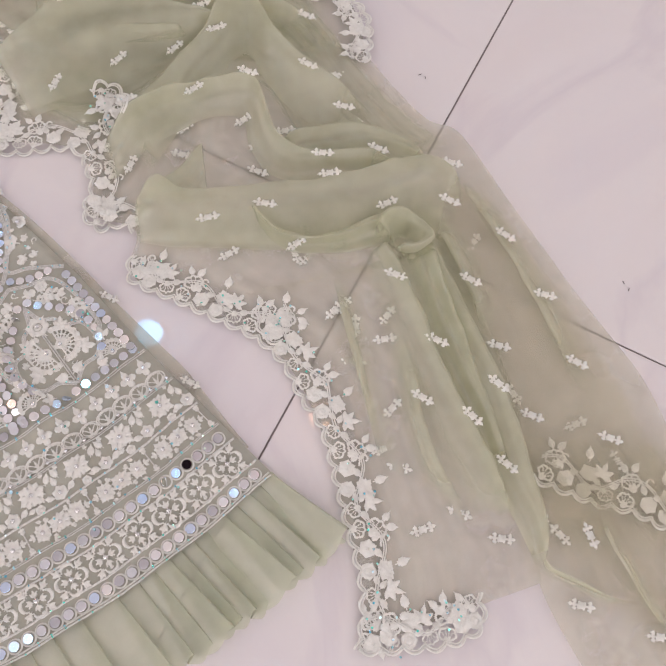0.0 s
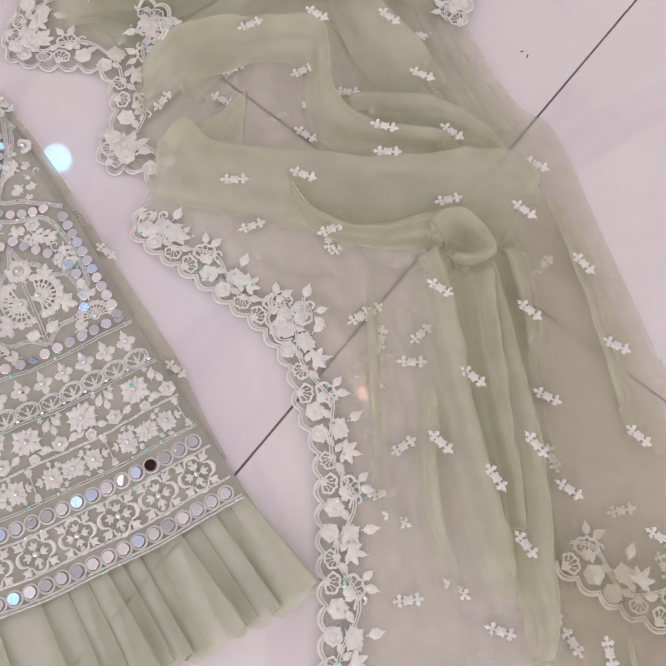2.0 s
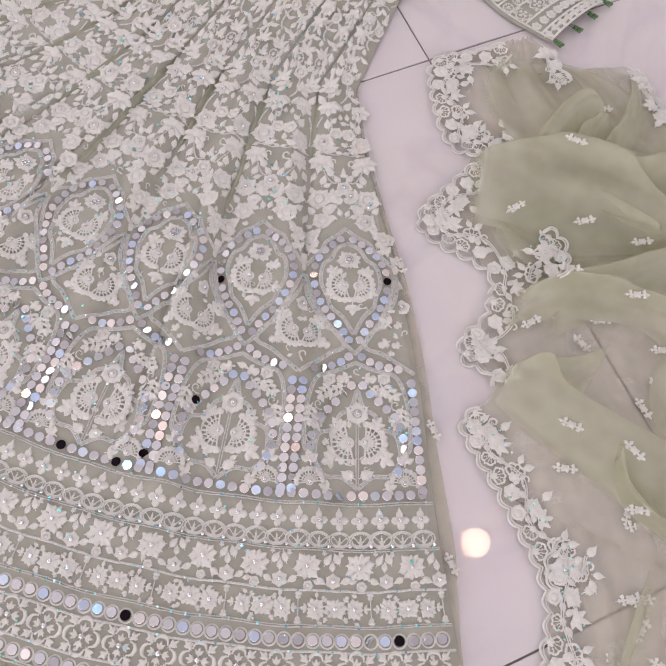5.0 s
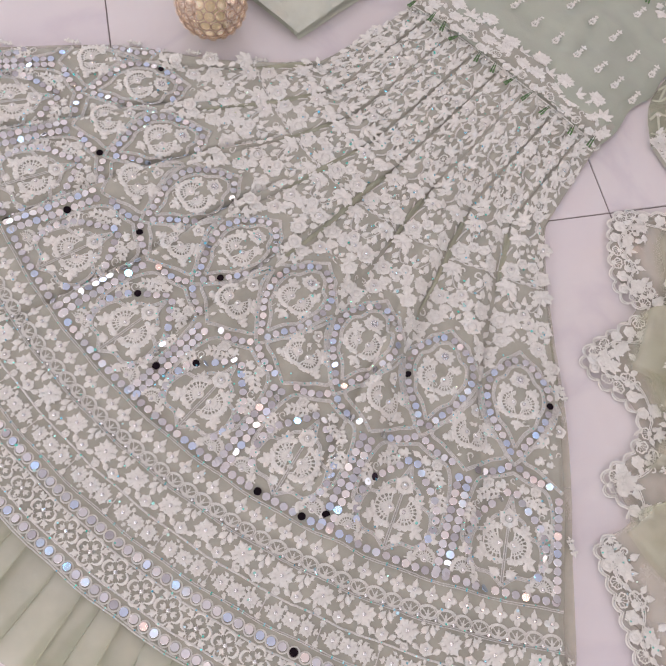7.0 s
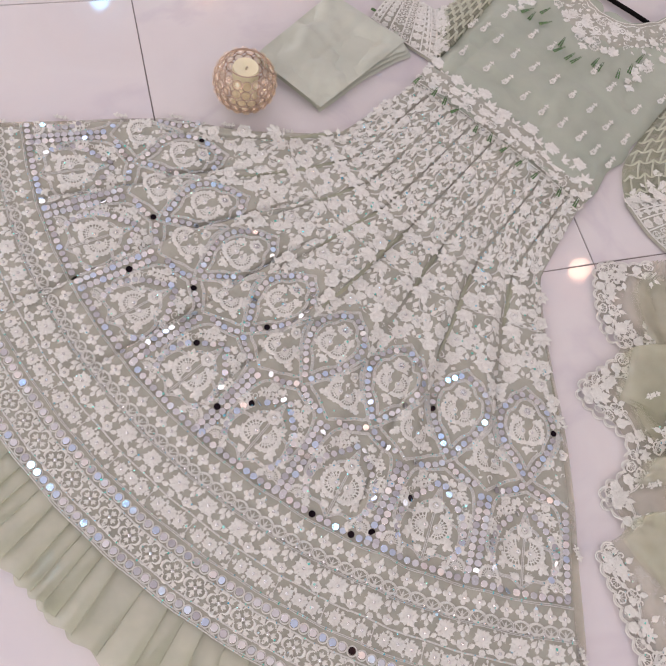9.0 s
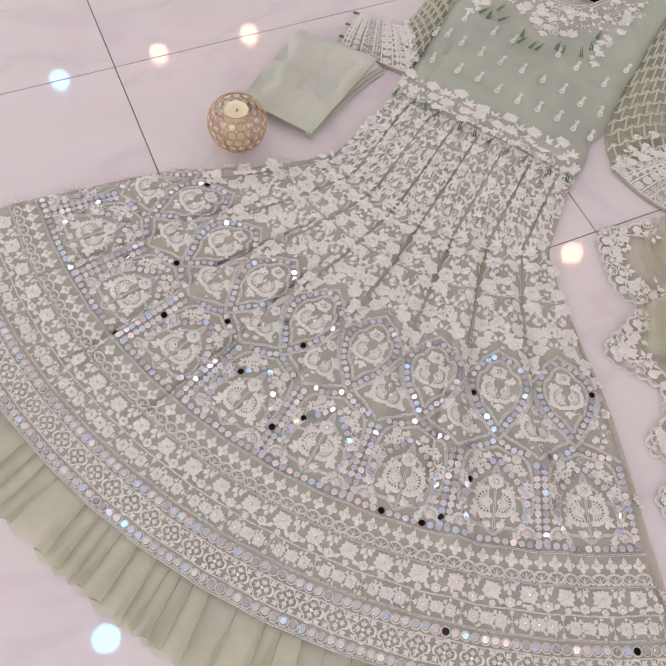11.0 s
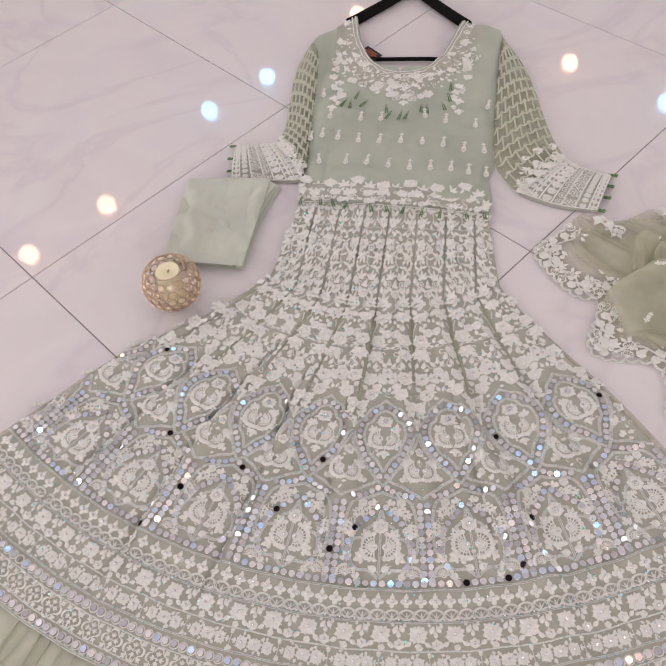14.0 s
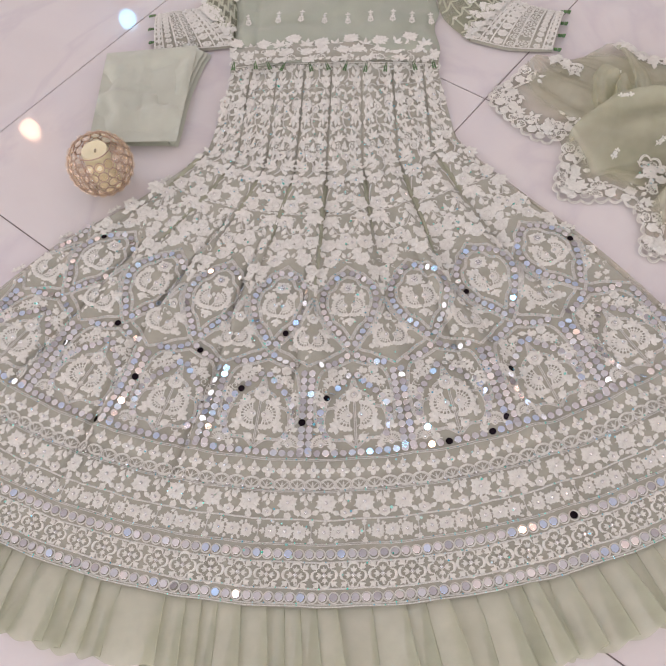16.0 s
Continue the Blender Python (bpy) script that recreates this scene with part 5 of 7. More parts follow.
for oa, ia, oc, ic in SLEEVES:
    zf = sleeve_z(0.016)
    sl = part("sleeve", up(loft(Geo(), oa, ia, 60, 30, zf)), SLEEVENET, dress, "sheer sage net sleeve with a scale-like embroidered lattice")
    lat = Geo()
    fine_a, fine_b = spline(oa, 1201), spline(ia, 1201)

    def at(u, v):
        p = fine_a[int(u * 1200)] + (fine_b[int(u * 1200)] - fine_a[int(u * 1200)]) * v
        return p[0], p[1], zf(u, v, p[0], p[1]) + 0.0008

    # trellis of rounded cells in staggered rows
    rows, cells = 12, 6
    for k in range(1, rows + 1):
        wave = lambda v: (k + 0.30 * abs(math.sin(math.pi * (cells * v + 0.5 * k))) + 0.05 * fbm(v, 0, 3.0, 1.0)) / (rows + 1)
        lat.ribbon([at(min(0.99, wave(v)), v) for v in np.linspace(0.01, 0.99, 60)], 0.0036, 0.0010)
        for j in range(cells + 1):
            v0 = (j + 0.5 * (k % 2)) / cells
            if 0.02 < v0 < 0.98:
                lat.ribbon([at(min(0.99, wave(v0) + 1.28 * t / (rows + 1)), v0) for t in np.linspace(0, 1.0, 6)], 0.0034, 0.0010)
    part("lattice", lat, LATTICE, sl, "pale sage embroidered lattice")
    zc = sleeve_z(0.012)
    cuff = part("cuff", up(loft(Geo(), oc, ic, 24, 24, zc)), NET, sl, "stiff cuff covered in cream embroidery")
    c, d = spline(oc, 41), spline(ic, 41)
    for u in (0.02, 0.15, 0.29, 0.43, 0.57, 0.71, 0.85, 0.98):
        i = int(u * 40)
        part("band", Geo().ribbon([(*(c[i] + (d[i] - c[i]) * v), zc(u, v, 0, 0) + 0.0012) for v in np.linspace(0.02, 0.98, 16)], 0.0028, 0.001), THREAD, cuff)
    for v in (0.025, 0.972):
        part("band", Geo().ribbon([(*(c[i] + (d[i] - c[i]) * v), zc(i / 40, v, 0, 0) + 0.0014) for i in range(0, 41, 2)], 0.0030, 0.001), THREAD, cuff)
    for kind, u, n, sc in (("small_rose", 0.085, 8, 1.0), ("diamond_flower", 0.22, 9, 0.78), ("embroidered_rose", 0.36, 7, 0.80), ("roundel", 0.50, 8, 0.80), ("quatrefoil", 0.64, 5, 0.66), ("small_rose", 0.78, 9, 0.85), ("diamond_flower", 0.915, 9, 0.72)):
        i = int(u * 40)
        for k in range(n):
            v = 0.03 + 0.95 * (k + 0.5) / n
            p = c[i] + (d[i] - c[i]) * v
            w = d[i] - c[i]
            sew(kind, cuff, p[0], p[1], zc(u, v, 0, 0) + 0.0008, math.degrees(math.atan2(w[0], w[1])), sc)
    # roses where net and cuff meet
    for k in range(40):
        u, v = 1.0 - 0.15 * random.random() ** 1.5, random.uniform(0.05, 0.985)
        x, y, z = at(u, v)
        sew(random.choice(("ring_rose", "leaf", "palm", "embroidered_daisy", "leaf")), sl, x, y, z, random.uniform(0, 360), 0.75)


# green bugle bead tassels
def tassel_geo(n=3, L=0.020, R=0.00125):
    """Bugle beads hung side by side, each from a thread."""
    q = Geo()
    for k in range(n):
        a = radians((k - (n - 1) / 2) * 5)
        d = Vector((math.sin(a), -math.cos(a), 0.0))
        o = Vector(((k - (n - 1) / 2) * 0.0019, 0, 0.0008 * (k % 2)))
        tube(q, [o, o + d * L * 0.36], R * 0.35, 4)
        tube(q, [o + d * L * 0.36, o + d * L * 0.68], R * 0.85, 7)
        tube(q, [o + d * L * 0.70, o + d * L * (1.0 + 0.05 * k)], R, 7)
    return q


TASSEL = tassel_geo(2, 0.025, 0.0013).mesh("bead_tassel", BEAD)
SMALL_TASSEL = tassel_geo(2, 0.017, 0.0017).mesh("bead_tassel", BEAD)
BELT_TASSEL = tassel_geo(2, 0.020, 0.0013).mesh("bead_tassel", BEAD)


def tassel(parent, x, y, z, turn, mesh=TASSEL):
    placed("bead_tassel", mesh, parent, Matrix.Translation((x, y, z)) @ pose(0, 0, 0, 0, 0, turn), "green glass bugle bead tassel")


for x, y, turn in ((-0.075, 0.299, -22), (-0.068, 0.297, 4), (-0.053, 0.321, -12), (-0.034, 0.298, -30), (0.004, 0.279, 8), (0.017, 0.256, -20), (0.037, 0.254, -10), (0.050, 0.254, -14), (0.072, 0.282, 2), (0.083, 0.281, 4), (0.110, 0.294, 18), (0.120, 0.325, 14), (0.124, 0.359, 2)):
    tassel(bodice, x, y, puff(x, y) + 0.003, turn)
for x, y in ((-0.117, 0.016), (-0.084, 0.016), (-0.064, 0.013), (-0.033, 0.009), (0.005, 0.005), (0.031, 0.006), (0.066, 0.004), (0.097, -0.001), (0.128, -0.002), (0.169, -0.002), (0.200, 0.001)):
    tassel(bodice, x, y + 0.002, 0.024, random.uniform(-22, 22), BELT_TASSEL)
for x, y, turn in ((-0.268, 0.165, -80), (-0.264, 0.129, -85), (-0.258, 0.096, -80), (-0.254, 0.074, -75)):
    tassel(bodice, x, y, 0.006, turn, SMALL_TASSEL)
for x, y, turn in ((0.412, 0.125, 75), (0.404, 0.096, 80), (0.397, 0.066, 85), (0.387, 0.036, 75)):
    tassel(bodice, x, y, 0.006, turn, SMALL_TASSEL)

# sprigs of the bodice, shaped like small anchors
def anchor_f(X, Y):
    add = [line_f(X, Y, [(0, -0.012), (0, 0.011)], 0.0015), leaf_f(X, Y, 0, 0.0095, 0, 0.0052, 0.0026), disc_f(X, Y, 0, 0.0012, 0.0017), disc_f(X, Y, 0, -0.0135, 0.0015)]
    for g in (-1, 1):
        add += [leaf_f(X, Y, 0, 0.0092, g * 86, 0.0046, 0.0024, 1.1), leaf_f(X, Y, 0, -0.0040, g * 62, 0.0052, 0.0026), leaf_f(X, Y, 0, -0.0125, g * 66, 0.0064, 0.0027), disc_f(X, Y, g * 0.0030, -0.0068, 0.0016), disc_f(X, Y, g * 0.0016, 0.0040, 0.0014)]
    return add, []


sprig_mesh = relief(anchor_f, 0.0068, 0.0158, 0.00044, 0.0010).mesh("sprig", THREAD)
SPRIGS_BODICE = [(-0.101, 0.251), (-0.041, 0.248), (-0.002, 0.251), (0.081, 0.255), (0.121, 0.246), (0.177, 0.242), (-0.108, 0.195), (-0.077, 0.190), (-0.038, 0.185), (0.002, 0.185), (0.042, 0.187), (0.082, 0.183), (0.121, 0.179), (0.159, 0.173),
                 (0.195, 0.172), (-0.105, 0.128), (-0.052, 0.121), (-0.013, 0.120), (0.025, 0.120), (0.064, 0.118), (0.102, 0.114), (0.139, 0.111), (0.170, 0.110), (0.201, 0.110), (-0.126, 0.324), (-0.130, 0.191), (0.199, 0.300)]
for x, y in SPRIGS_BODICE:
    placed("sprig", sprig_mesh, bodice, Matrix.Translation((x, y, puff(x, y) + 0.0014)) @ pose(0, 0, 0, 0, 0, random.uniform(-7, 7)) @ Matrix.Diagonal((1.0, 1.02, 1, 1)))

# neckline embroidery
random.seed(11)
neck = [tuple(p) for p in spline(NECK_L[::-1] + NECK_R[1:], 60)]
line = Geo()
for off in (0.004, 0.011):
    pts = []
    for i, (x, y) in enumerate(neck):
        a, b = neck[max(i - 1, 0)], neck[min(i + 1, 59)]
        dx, dy = b[0] - a[0], b[1] - a[1]
        l = math.hypot(dx, dy)
        px, py = x + dy / l * off, y - dx / l * off
        pts.append((px, py - (0.0022 * math.sin(i * 1.57) if off > 0.005 else 0), puff(px, py) + 0.0008))
    line.ribbon(pts, 0.0026, 0.0012)
part("neck_cord", line, THREAD, bodice)
def beside_neck(i, off):
    i = min(max(i, 0), 59)
    (x, y), a, b = neck[i], neck[max(i - 1, 0)], neck[min(i + 1, 59)]
    dx, dy = b[0] - a[0], b[1] - a[1]
    l = math.hypot(dx, dy)
    return x + dy / l * off, y - dx / l * off, math.degrees(math.atan2(dy, -dx))


yoke = Geo()
for i in range(3, 57):
    for v in np.linspace(0, 1, 9):
        px, py, ang = beside_neck(i, 0.003 + v * (0.050 + 0.030 * math.exp(-((i - 29.5) / 6) ** 2) + 0.004 * math.sin(i * 1.3)))
        yoke.v.append((px, py, puff(px, py) + (0.0012 if v < 0.95 else -0.0005)))
yoke.f = [(a * 9 + b, a * 9 + b + 1, a * 9 + b + 10, a * 9 + b + 9) for a in range(53) for b in range(8)]
part("yoke", up(yoke), NET, bodice, "grey-green net yoke under the neckline embroidery")
YOKE = ("ring_rose", "leaf", "palm", "embroidered_daisy", "leaf", "shell", "curl", "lotus", "leaf")
for row, (off, lo, hi, step) in enumerate(((0.021, 2, 58, 2), (0.035, 7, 54, 3), (0.049, 9, 52, 2), (0.064, 10, 50, 3), (0.078, 26, 36, 3))):
    for i in range(lo, hi, step):
        px, py, ang = beside_neck(i, off + random.uniform(-0.004, 0.004))
        sew(YOKE[(i // step * 2 + row * 3) % 9], bodice, px, py, puff(px, py) + 0.0008, ang + 180 + random.uniform(-50, 50), 0.88 + 0.15 * random.random())
        if row < 4:
            px, py, ang = beside_neck(i + 1, off + 0.006)
            sew("leaf", bodice, px, py, puff(px, py) + 0.0007, random.uniform(0, 360), 0.6)
# trailing sprays at both sides, and the point in the middle
for sx, x0 in ((-1, -0.098), (1, 0.140)):
    for dx, y, kind, turn, sc in ((0.0, 0.352, "star_flower", 0, 1.15), (-0.004, 0.330, "leaf_spray", 160, 1.2), (0.008, 0.338, "leafy_twig", 200, 1.0), (-0.010, 0.312, "star_flower", 10, 1.2), (0.002, 0.300, "leaf_spray", 190, 1.3), (0.004, 0.272, "leaf_spray", 180, 1.15), (-0.006, 0.285, "bud", 170, 1.3),
                                  (0.012, 0.400, "leafy_twig", 60, 1.1), (0.016, 0.425, "leaf_spray", 60, 1.2), (0.012, 0.452, "star_flower", 0, 1.0), (0.004, 0.478, "leafy_twig", 20, 1.0), (0.016, 0.378, "star_flower", 0, 1.15)):
        x = x0 + sx * dx
        sew(kind, bodice, x, y, puff(x, y) + 0.0008, sx * turn, sc)
for x, y, kind, sc in ((0.022, 0.300, "roundel", 1.1), (0.052, 0.298, "roundel", 1.1), (0.037, 0.284, "leaf_spray", 1.1), (0.037, 0.306, "star_flower", 1.0), (0.008, 0.310, "star_flower", 1.0), (0.068, 0.308, "star_flower", 1.0)):
    sew(kind, bodice, x, y, puff(x, y) + 0.0008, 180, sc)

# embroidered waistband
g = Geo()
band_z = lambda u, v, x, y: 0.004 + (0.62 + 0.38 * min(1.0, v / 0.35)) * 0.017 * max(0.0, 1 - ((x - 0.043) / 0.172) ** 2) ** 0.35 + 0.003 * math.sin(math.pi * v)
belt_lo = [(-0.126 + 0.0336 * i, 0.0065 - 0.0012 * i + 0.002 * math.sin(i * 2.2)) for i in range(11)]
belt_hi = [(-0.124 + 0.0333 * i, 0.060 - 0.0009 * i) for i in range(11)]
waistband = part("waistband", up(loft(g, belt_lo, belt_hi, 120, 14, band_z)), NET, dress, "cream embroidered waistband with a scalloped edge")
line = Geo()
line.ribbon([(-0.124 + 0.333 * i / 120, 0.0065 - 0.012 * i / 120 - 0.0022 * abs(math.sin(i * math.pi / 6)), band_z(0, 0, -0.124 + 0.333 * i / 120, 0) + 0.001) for i in range(121)], 0.0032, 0.0013)
line.ribbon([(-0.124 + 0.333 * i / 120, 0.0135 - 0.012 * i / 120, band_z(0, 0.2, -0.124 + 0.333 * i / 120, 0) + 0.001) for i in range(121)], 0.002, 0.001)
part("waist_cord", line, THREAD, waistband)
for i in range(28):
    x = -0.119 + i * 0.01185
    yb = -0.001 - 0.012 * i / 28
    kind = ("shell", "leaf", "ring_rose", "palm")[i % 4]
    sew(kind, waistband, x, 0.021 + yb + 0.003 * math.sin(i * 1.7), band_z(0, 0.4, x, 0) + 0.0015, random.uniform(0, 360), 0.82)
    kind = ("embroidered_daisy", "leaf", "lotus", "leaf", "curl")[i % 5]
    sew(kind, waistband, x, 0.042 + yb + 0.004 * math.sin(i * 2.3), band_z(0, 0.8, x, 0) + 0.0012, random.uniform(-40, 40), 0.85)
    sew("leaf", waistband, x + 0.005, 0.0125 + yb, band_z(0, 0.1, x, 0) + 0.0012, random.choice((90, -90)), 0.55)
    if i % 2 == 0:
        tall = (i % 8 == 0) * 0.012
        sew("palm" if i % 4 else "embroidered_daisy", waistband, x, 0.062 + yb + tall, puff(x, 0.065) + 0.001, random.uniform(-25, 25), 1.05)
        if tall:
            sew("leaf_spray", waistband, x - 0.007, 0.060 + yb, puff(x, 0.06) + 0.001, -50, 0.9)

# label inside the neckline
label = part("label_tag", box(Geo(), (-0.021, -0.011, 0.0), (0.021, 0.011, 0.0012)), TAG, dress, "black woven label with red and gold marks", False)
label.matrix_basis = pose(-0.047, 0.462, 0.012, 4, 6, -38)
bars = Geo()
for y, w in ((0.004, 0.013), (-0.001, 0.016), (-0.006, 0.009)):
    box(bars, (-w, y - 0.0012, 0.0013), (w, y + 0.0012, 0.0017))
part("label_marks", bars, TAGRED, label, "red and gold bars", False)

# ---- hanger ----
hanger = thing("clothes_hanger", "black velvet clothes hanger inside the dress's neckline", "hanger", (0.018, 0.70, 0.0))
g = Geo()
arm = lambda s: [Vector((s * t * 0.185, 0.015 - 0.20 * t ** 0.92, 0.013 - 0.005 * t)) for t in np.linspace(0, 0.70, 14)]
for s in (-1, 1):
    q = Geo()
    path = arm(s)
    tube(q, path, lambda u: 0.0105 + 0.001 * u, 12)
    part("arm", q, BLACK, hanger)
q = Geo()
tube(q, [Vector((x, -0.250 + 0.002 * math.sin(x * 30), 0.008)) for x in np.linspace(-0.135, 0.135, 12)], 0.0042, 8)
part("trouser_bar", q, BLACK, hanger)
for s in (-1, 1):
    q = Geo()
    tube(q, [Vector((s * 0.155, -0.165, 0.008)), Vector((s * 0.15, -0.22, 0.006)), Vector((s * 0.135, -0.250, 0.006))], 0.0045, 8)
    part("bar_end", q, BLACK, hanger)
q = Geo()
tube(q, [Vector((0, 0.015, 0.013)), Vector((0, 0.04, 0.013))] + [Vector((0.022 - 0.022 * math.cos(t), 0.045 + 0.022 * math.sin(t) + 0.01, 0.012)) for t in np.linspace(0, 3.6, 14)], 0.002, 8)
part("hook", q, CHROME, hanger)

# ---- folded trousers ----
trousers = thing("folded_trousers", "folded sage green satin trousers lying on the floor", "trousers", (-0.26, -0.05, 0.0))
CORN = [(-0.337, 0.055), (-0.183, 0.064), (-0.190, -0.150), (-0.330, -0.146)]


def slab(geo, corners, z0, z1, seed, soft=0.008, amp=1.0):
    """One folded layer: a thin cushion with rounded edges."""
    n, m = 28, 28
    c = [Vector((x + 0.26, y + 0.05, 0)) for x, y in corners]
    top, bot = [], []
    for i in range(n + 1):
        for j in range(m + 1):
            u, v = i / n, j / m
            p = (c[0] * (1 - u) + c[1] * u) * (1 - v) + (c[3] * (1 - u) + c[2] * u) * v
            e = min(u, 1 - u, v, 1 - v) * 0.17
            k = min(1.0, e / soft) ** 0.5 if e > 0 else 0.0
            wr = 0.0060 * fbm(p.x, p.y, 16.0, seed) + 0.0021 * math.sin(60 * (p.x + p.y * 0.6) + seed + 4 * fbm(p.x, p.y, 9.0, 1.0)) + 0.001 * fbm(p.x, p.y, 60.0, seed)
            wr -= 0.0022 * math.exp(-((v - 0.44 - 0.04 * u) / 0.022) ** 2) + 0.0014 * math.exp(-((u - 0.52 + 0.03 * v) / 0.02) ** 2)
            wr *= amp
            midz = (z0 + z1) / 2
            top.append((p.x, p.y, midz + (z1 - midz) * k + wr * k))
            bot.append((p.x, p.y, midz - (midz - z0) * k))
    o = len(top)
    fs = []
    for i in range(n):
        for j in range(m):
            a = i * (m + 1) + j
            fs.append((a + 1, a, a + m + 1, a + m + 2))
            fs.append((o + a, o + a + 1, o + a + m + 2, o + a + m + 1))
    return geo.add(top + bot, [tuple(reversed(f)) for f in fs])


for i, (dx, dy, sx) in enumerate(((-0.004, -0.001, 1.02), (-0.003, 0.001, 1.03), (-0.006, 0.0, 1.0), (-0.001, 0.001, 1.0))):
    cs = [(x * 1.0 + dx * (1 if x > -0.26 else 0.2), y + dy) for x, y in CORN]
    if i < 3:
        cs = [(x - ((0.016 if i else 0.008) if x > -0.26 else 0.0), y + (0.009 if y < 0 else -0.004)) for x, y in cs]
    part("folded_layer", slab(Geo(), cs, 0.0008 + i * 0.0042 + (0.004 if i == 3 else 0), 0.0052 + i * 0.0042 + (0.004 if i == 3 else 0), i * 3.1, amp=1.9 if i == 3 else 0.3), SATIN, trousers)
# the open edge along one side: turned-over layers with dark gaps between them, twisted at one corner
for k, (w, z, lift) in enumerate(((0.0, 0.0015, 0.0035), (0.005, 0.0075, 0.0040), (0.009, 0.0140, 0.0055))):
    q = Geo()
    outer = [(0.060 - w, 0.124), (0.094 - w, 0.112 - 0.004 * k), (0.088 - w, 0.082), (0.078 - w, 0.035), (0.072 - w, -0.01), (0.070 - w, -0.06), (0.066 - w, -0.094)]
    inner = [(0.050, 0.112), (0.062, 0.098), (0.060, 0.075), (0.058, 0.035), (0.055, -0.01), (0.053, -0.06), (0.050, -0.092)]
    loft(q, outer, inner, 40, 10, lambda u, v, x, y: z * (1 - 0.35 * u) + lift * math.sin(math.pi * (0.10 + 0.90 * v)) ** 0.6 * (1 - 0.45 * u) + 0.0016 * fbm(x, y, 38.0, 2.0 + 3 * k))
    part("folded_edge", up(q), SATIN, trousers)

# ---- candle in a crystal globe ----
candle = thing("candle_holder", "round rose gold crystal candle holder with an ivory candle", "candle holder", (-0.288, -0.216, 0.0))
RG, CZ = 0.0455, 0.0475
q = Geo()
prof = [(0.0, 0.006), (0.0190, 0.006), (0.0195, 0.010), (0.0195, 0.073), (0.0185, 0.0762), (0.014, 0.0755), (0.005, 0.0730), (0.0, 0.072)]
NS = 32
for i in range(NS):
    a, b = 2 * math.pi * i / NS, 2 * math.pi * (i + 1) / NS
    for (r0, z0), (r1, z1) in zip(prof, prof[1:]):
        q.add([(r0 * math.cos(a), r0 * math.sin(a), z0), (r0 * math.cos(b), r0 * math.sin(b), z0), (r1 * math.cos(b), r1 * math.sin(b), z1), (r1 * math.cos(a), r1 * math.sin(a), z1)], [(0, 1, 2, 3)])
wax = part("candle", q, WAX, candle, "ivory pillar candle, burnt a little")
q = Geo()
tube(q, [Vector((0, 0, 0.071)), Vector((0.0008, 0, 0.0745)), Vector((0.002, 0.001, 0.0765))], 0.0016, 6)
part("wick", q, WICK, wax)
lens = Geo()
n = 8
for zz, sgn in ((0.0034, 1), (-0.0030, -1)):
    vs = [(0.0060 * math.cos(2 * math.pi * k / n), 0.0060 * math.sin(2 * math.pi * k / n), 0) for k in range(n)]
    vs += [(0.0036 * math.cos(2 * math.pi * k / n + 0.39), 0.0036 * math.sin(2 * math.pi * k / n + 0.39), zz) for k in range(n)]
    fs = [(k, (k + 1) % n, n + (k + 1) % n, n + k) for k in range(n)] + [tuple(range(n, 2 * n))]
    lens.add(vs, fs if sgn > 0 else [tuple(reversed(f)) for f in fs])
lens_mesh = lens.mesh("crystal", CRYSTAL, False)
wire = Geo()
tube(wire, [Vector((0.0070 * math.cos(t), 0.0070 * math.sin(t), 0)) for t in np.linspace(0, 2 * math.pi, 17)], 0.0008, 5, False)
wire_mesh = wire.mesh("wire_ring", GOLD)
for row, lat in enumerate((-66, -49, -32, -15, 2, 19, 36)):
    la = radians(lat)
    cnt = max(6, int(2 * math.pi * RG * math.cos(la) / 0.0142))
    for k in range(cnt):
        lo = 2 * math.pi * (k + 0.5 * (row % 2)) / cnt
        nrm = Vector((math.cos(la) * math.cos(lo), math.cos(la) * math.sin(lo), math.sin(la)))
        m = Matrix.Translation(nrm * RG + Vector((0, 0, CZ))) @ nrm.to_track_quat("Z", "Y").to_matrix().to_4x4()
        placed("crystal", lens_mesh, candle, m)
        placed("wire_ring", wire_mesh, candle, m)
for z, r in ((CZ + RG * 0.80, RG * 0.60), (CZ - RG * 0.99, RG * 0.40)):
    q = Geo()
    tube(q, [Vector((r * math.cos(t), r * math.sin(t), z)) for t in np.linspace(0, 2 * math.pi, 33)], 0.0009, 6, False)
    part("rim_ring", q, GOLD, candle)

# ---- the dupatta: a sheer shawl thrown down in loose folds ----
dupatta = thing("dupatta", "sheer sage organza shawl with scalloped embroidered border, in loose folds", "shawl")
random.seed(21)


def drape(x, y):
    """Height of the lowest cloth."""
    k = 0.004 * max(0.0, fbm(x, y, 6.0, 1.0) + 0.4) + 0.003
    return max(0.003, k + 0.0012 * math.sin(60 * (x * 0.94 + y * 0.34) + 6 * fbm(x, y, 3.0, 4.0)))


# the height of the topmost cloth, over a grid of 3 mm
GX, GY, GC = 0.26, -1.06, 0.003
GRID = np.zeros((300, 386))


def cell(x, y):
    return min(max(int((x - GX) / GC), 0), 299), min(max(int((y - GY) / GC), 0), 385)


def heap(verts, den=None):
    for k, (x, y, z) in enumerate(verts):
        if den is None or den[k] > 0.25:
            i, j = cell(x, y)
            if z > GRID[i, j]:
                GRID[i, j] = z


def softened(n=5):
    """The grid, with its holes closed and its steps eased."""
    g = GRID.copy()
    for d in ((1, 0), (-1, 0), (0, 1), (0, -1)):
        g = np.maximum(g, np.roll(g, d, (0, 1)))
    for k in range(n):
        g = (g + np.roll(g, 1, 0) + np.roll(g, -1, 0) + np.roll(g, 1, 1) + np.roll(g, -1, 1)) / 5
    return g


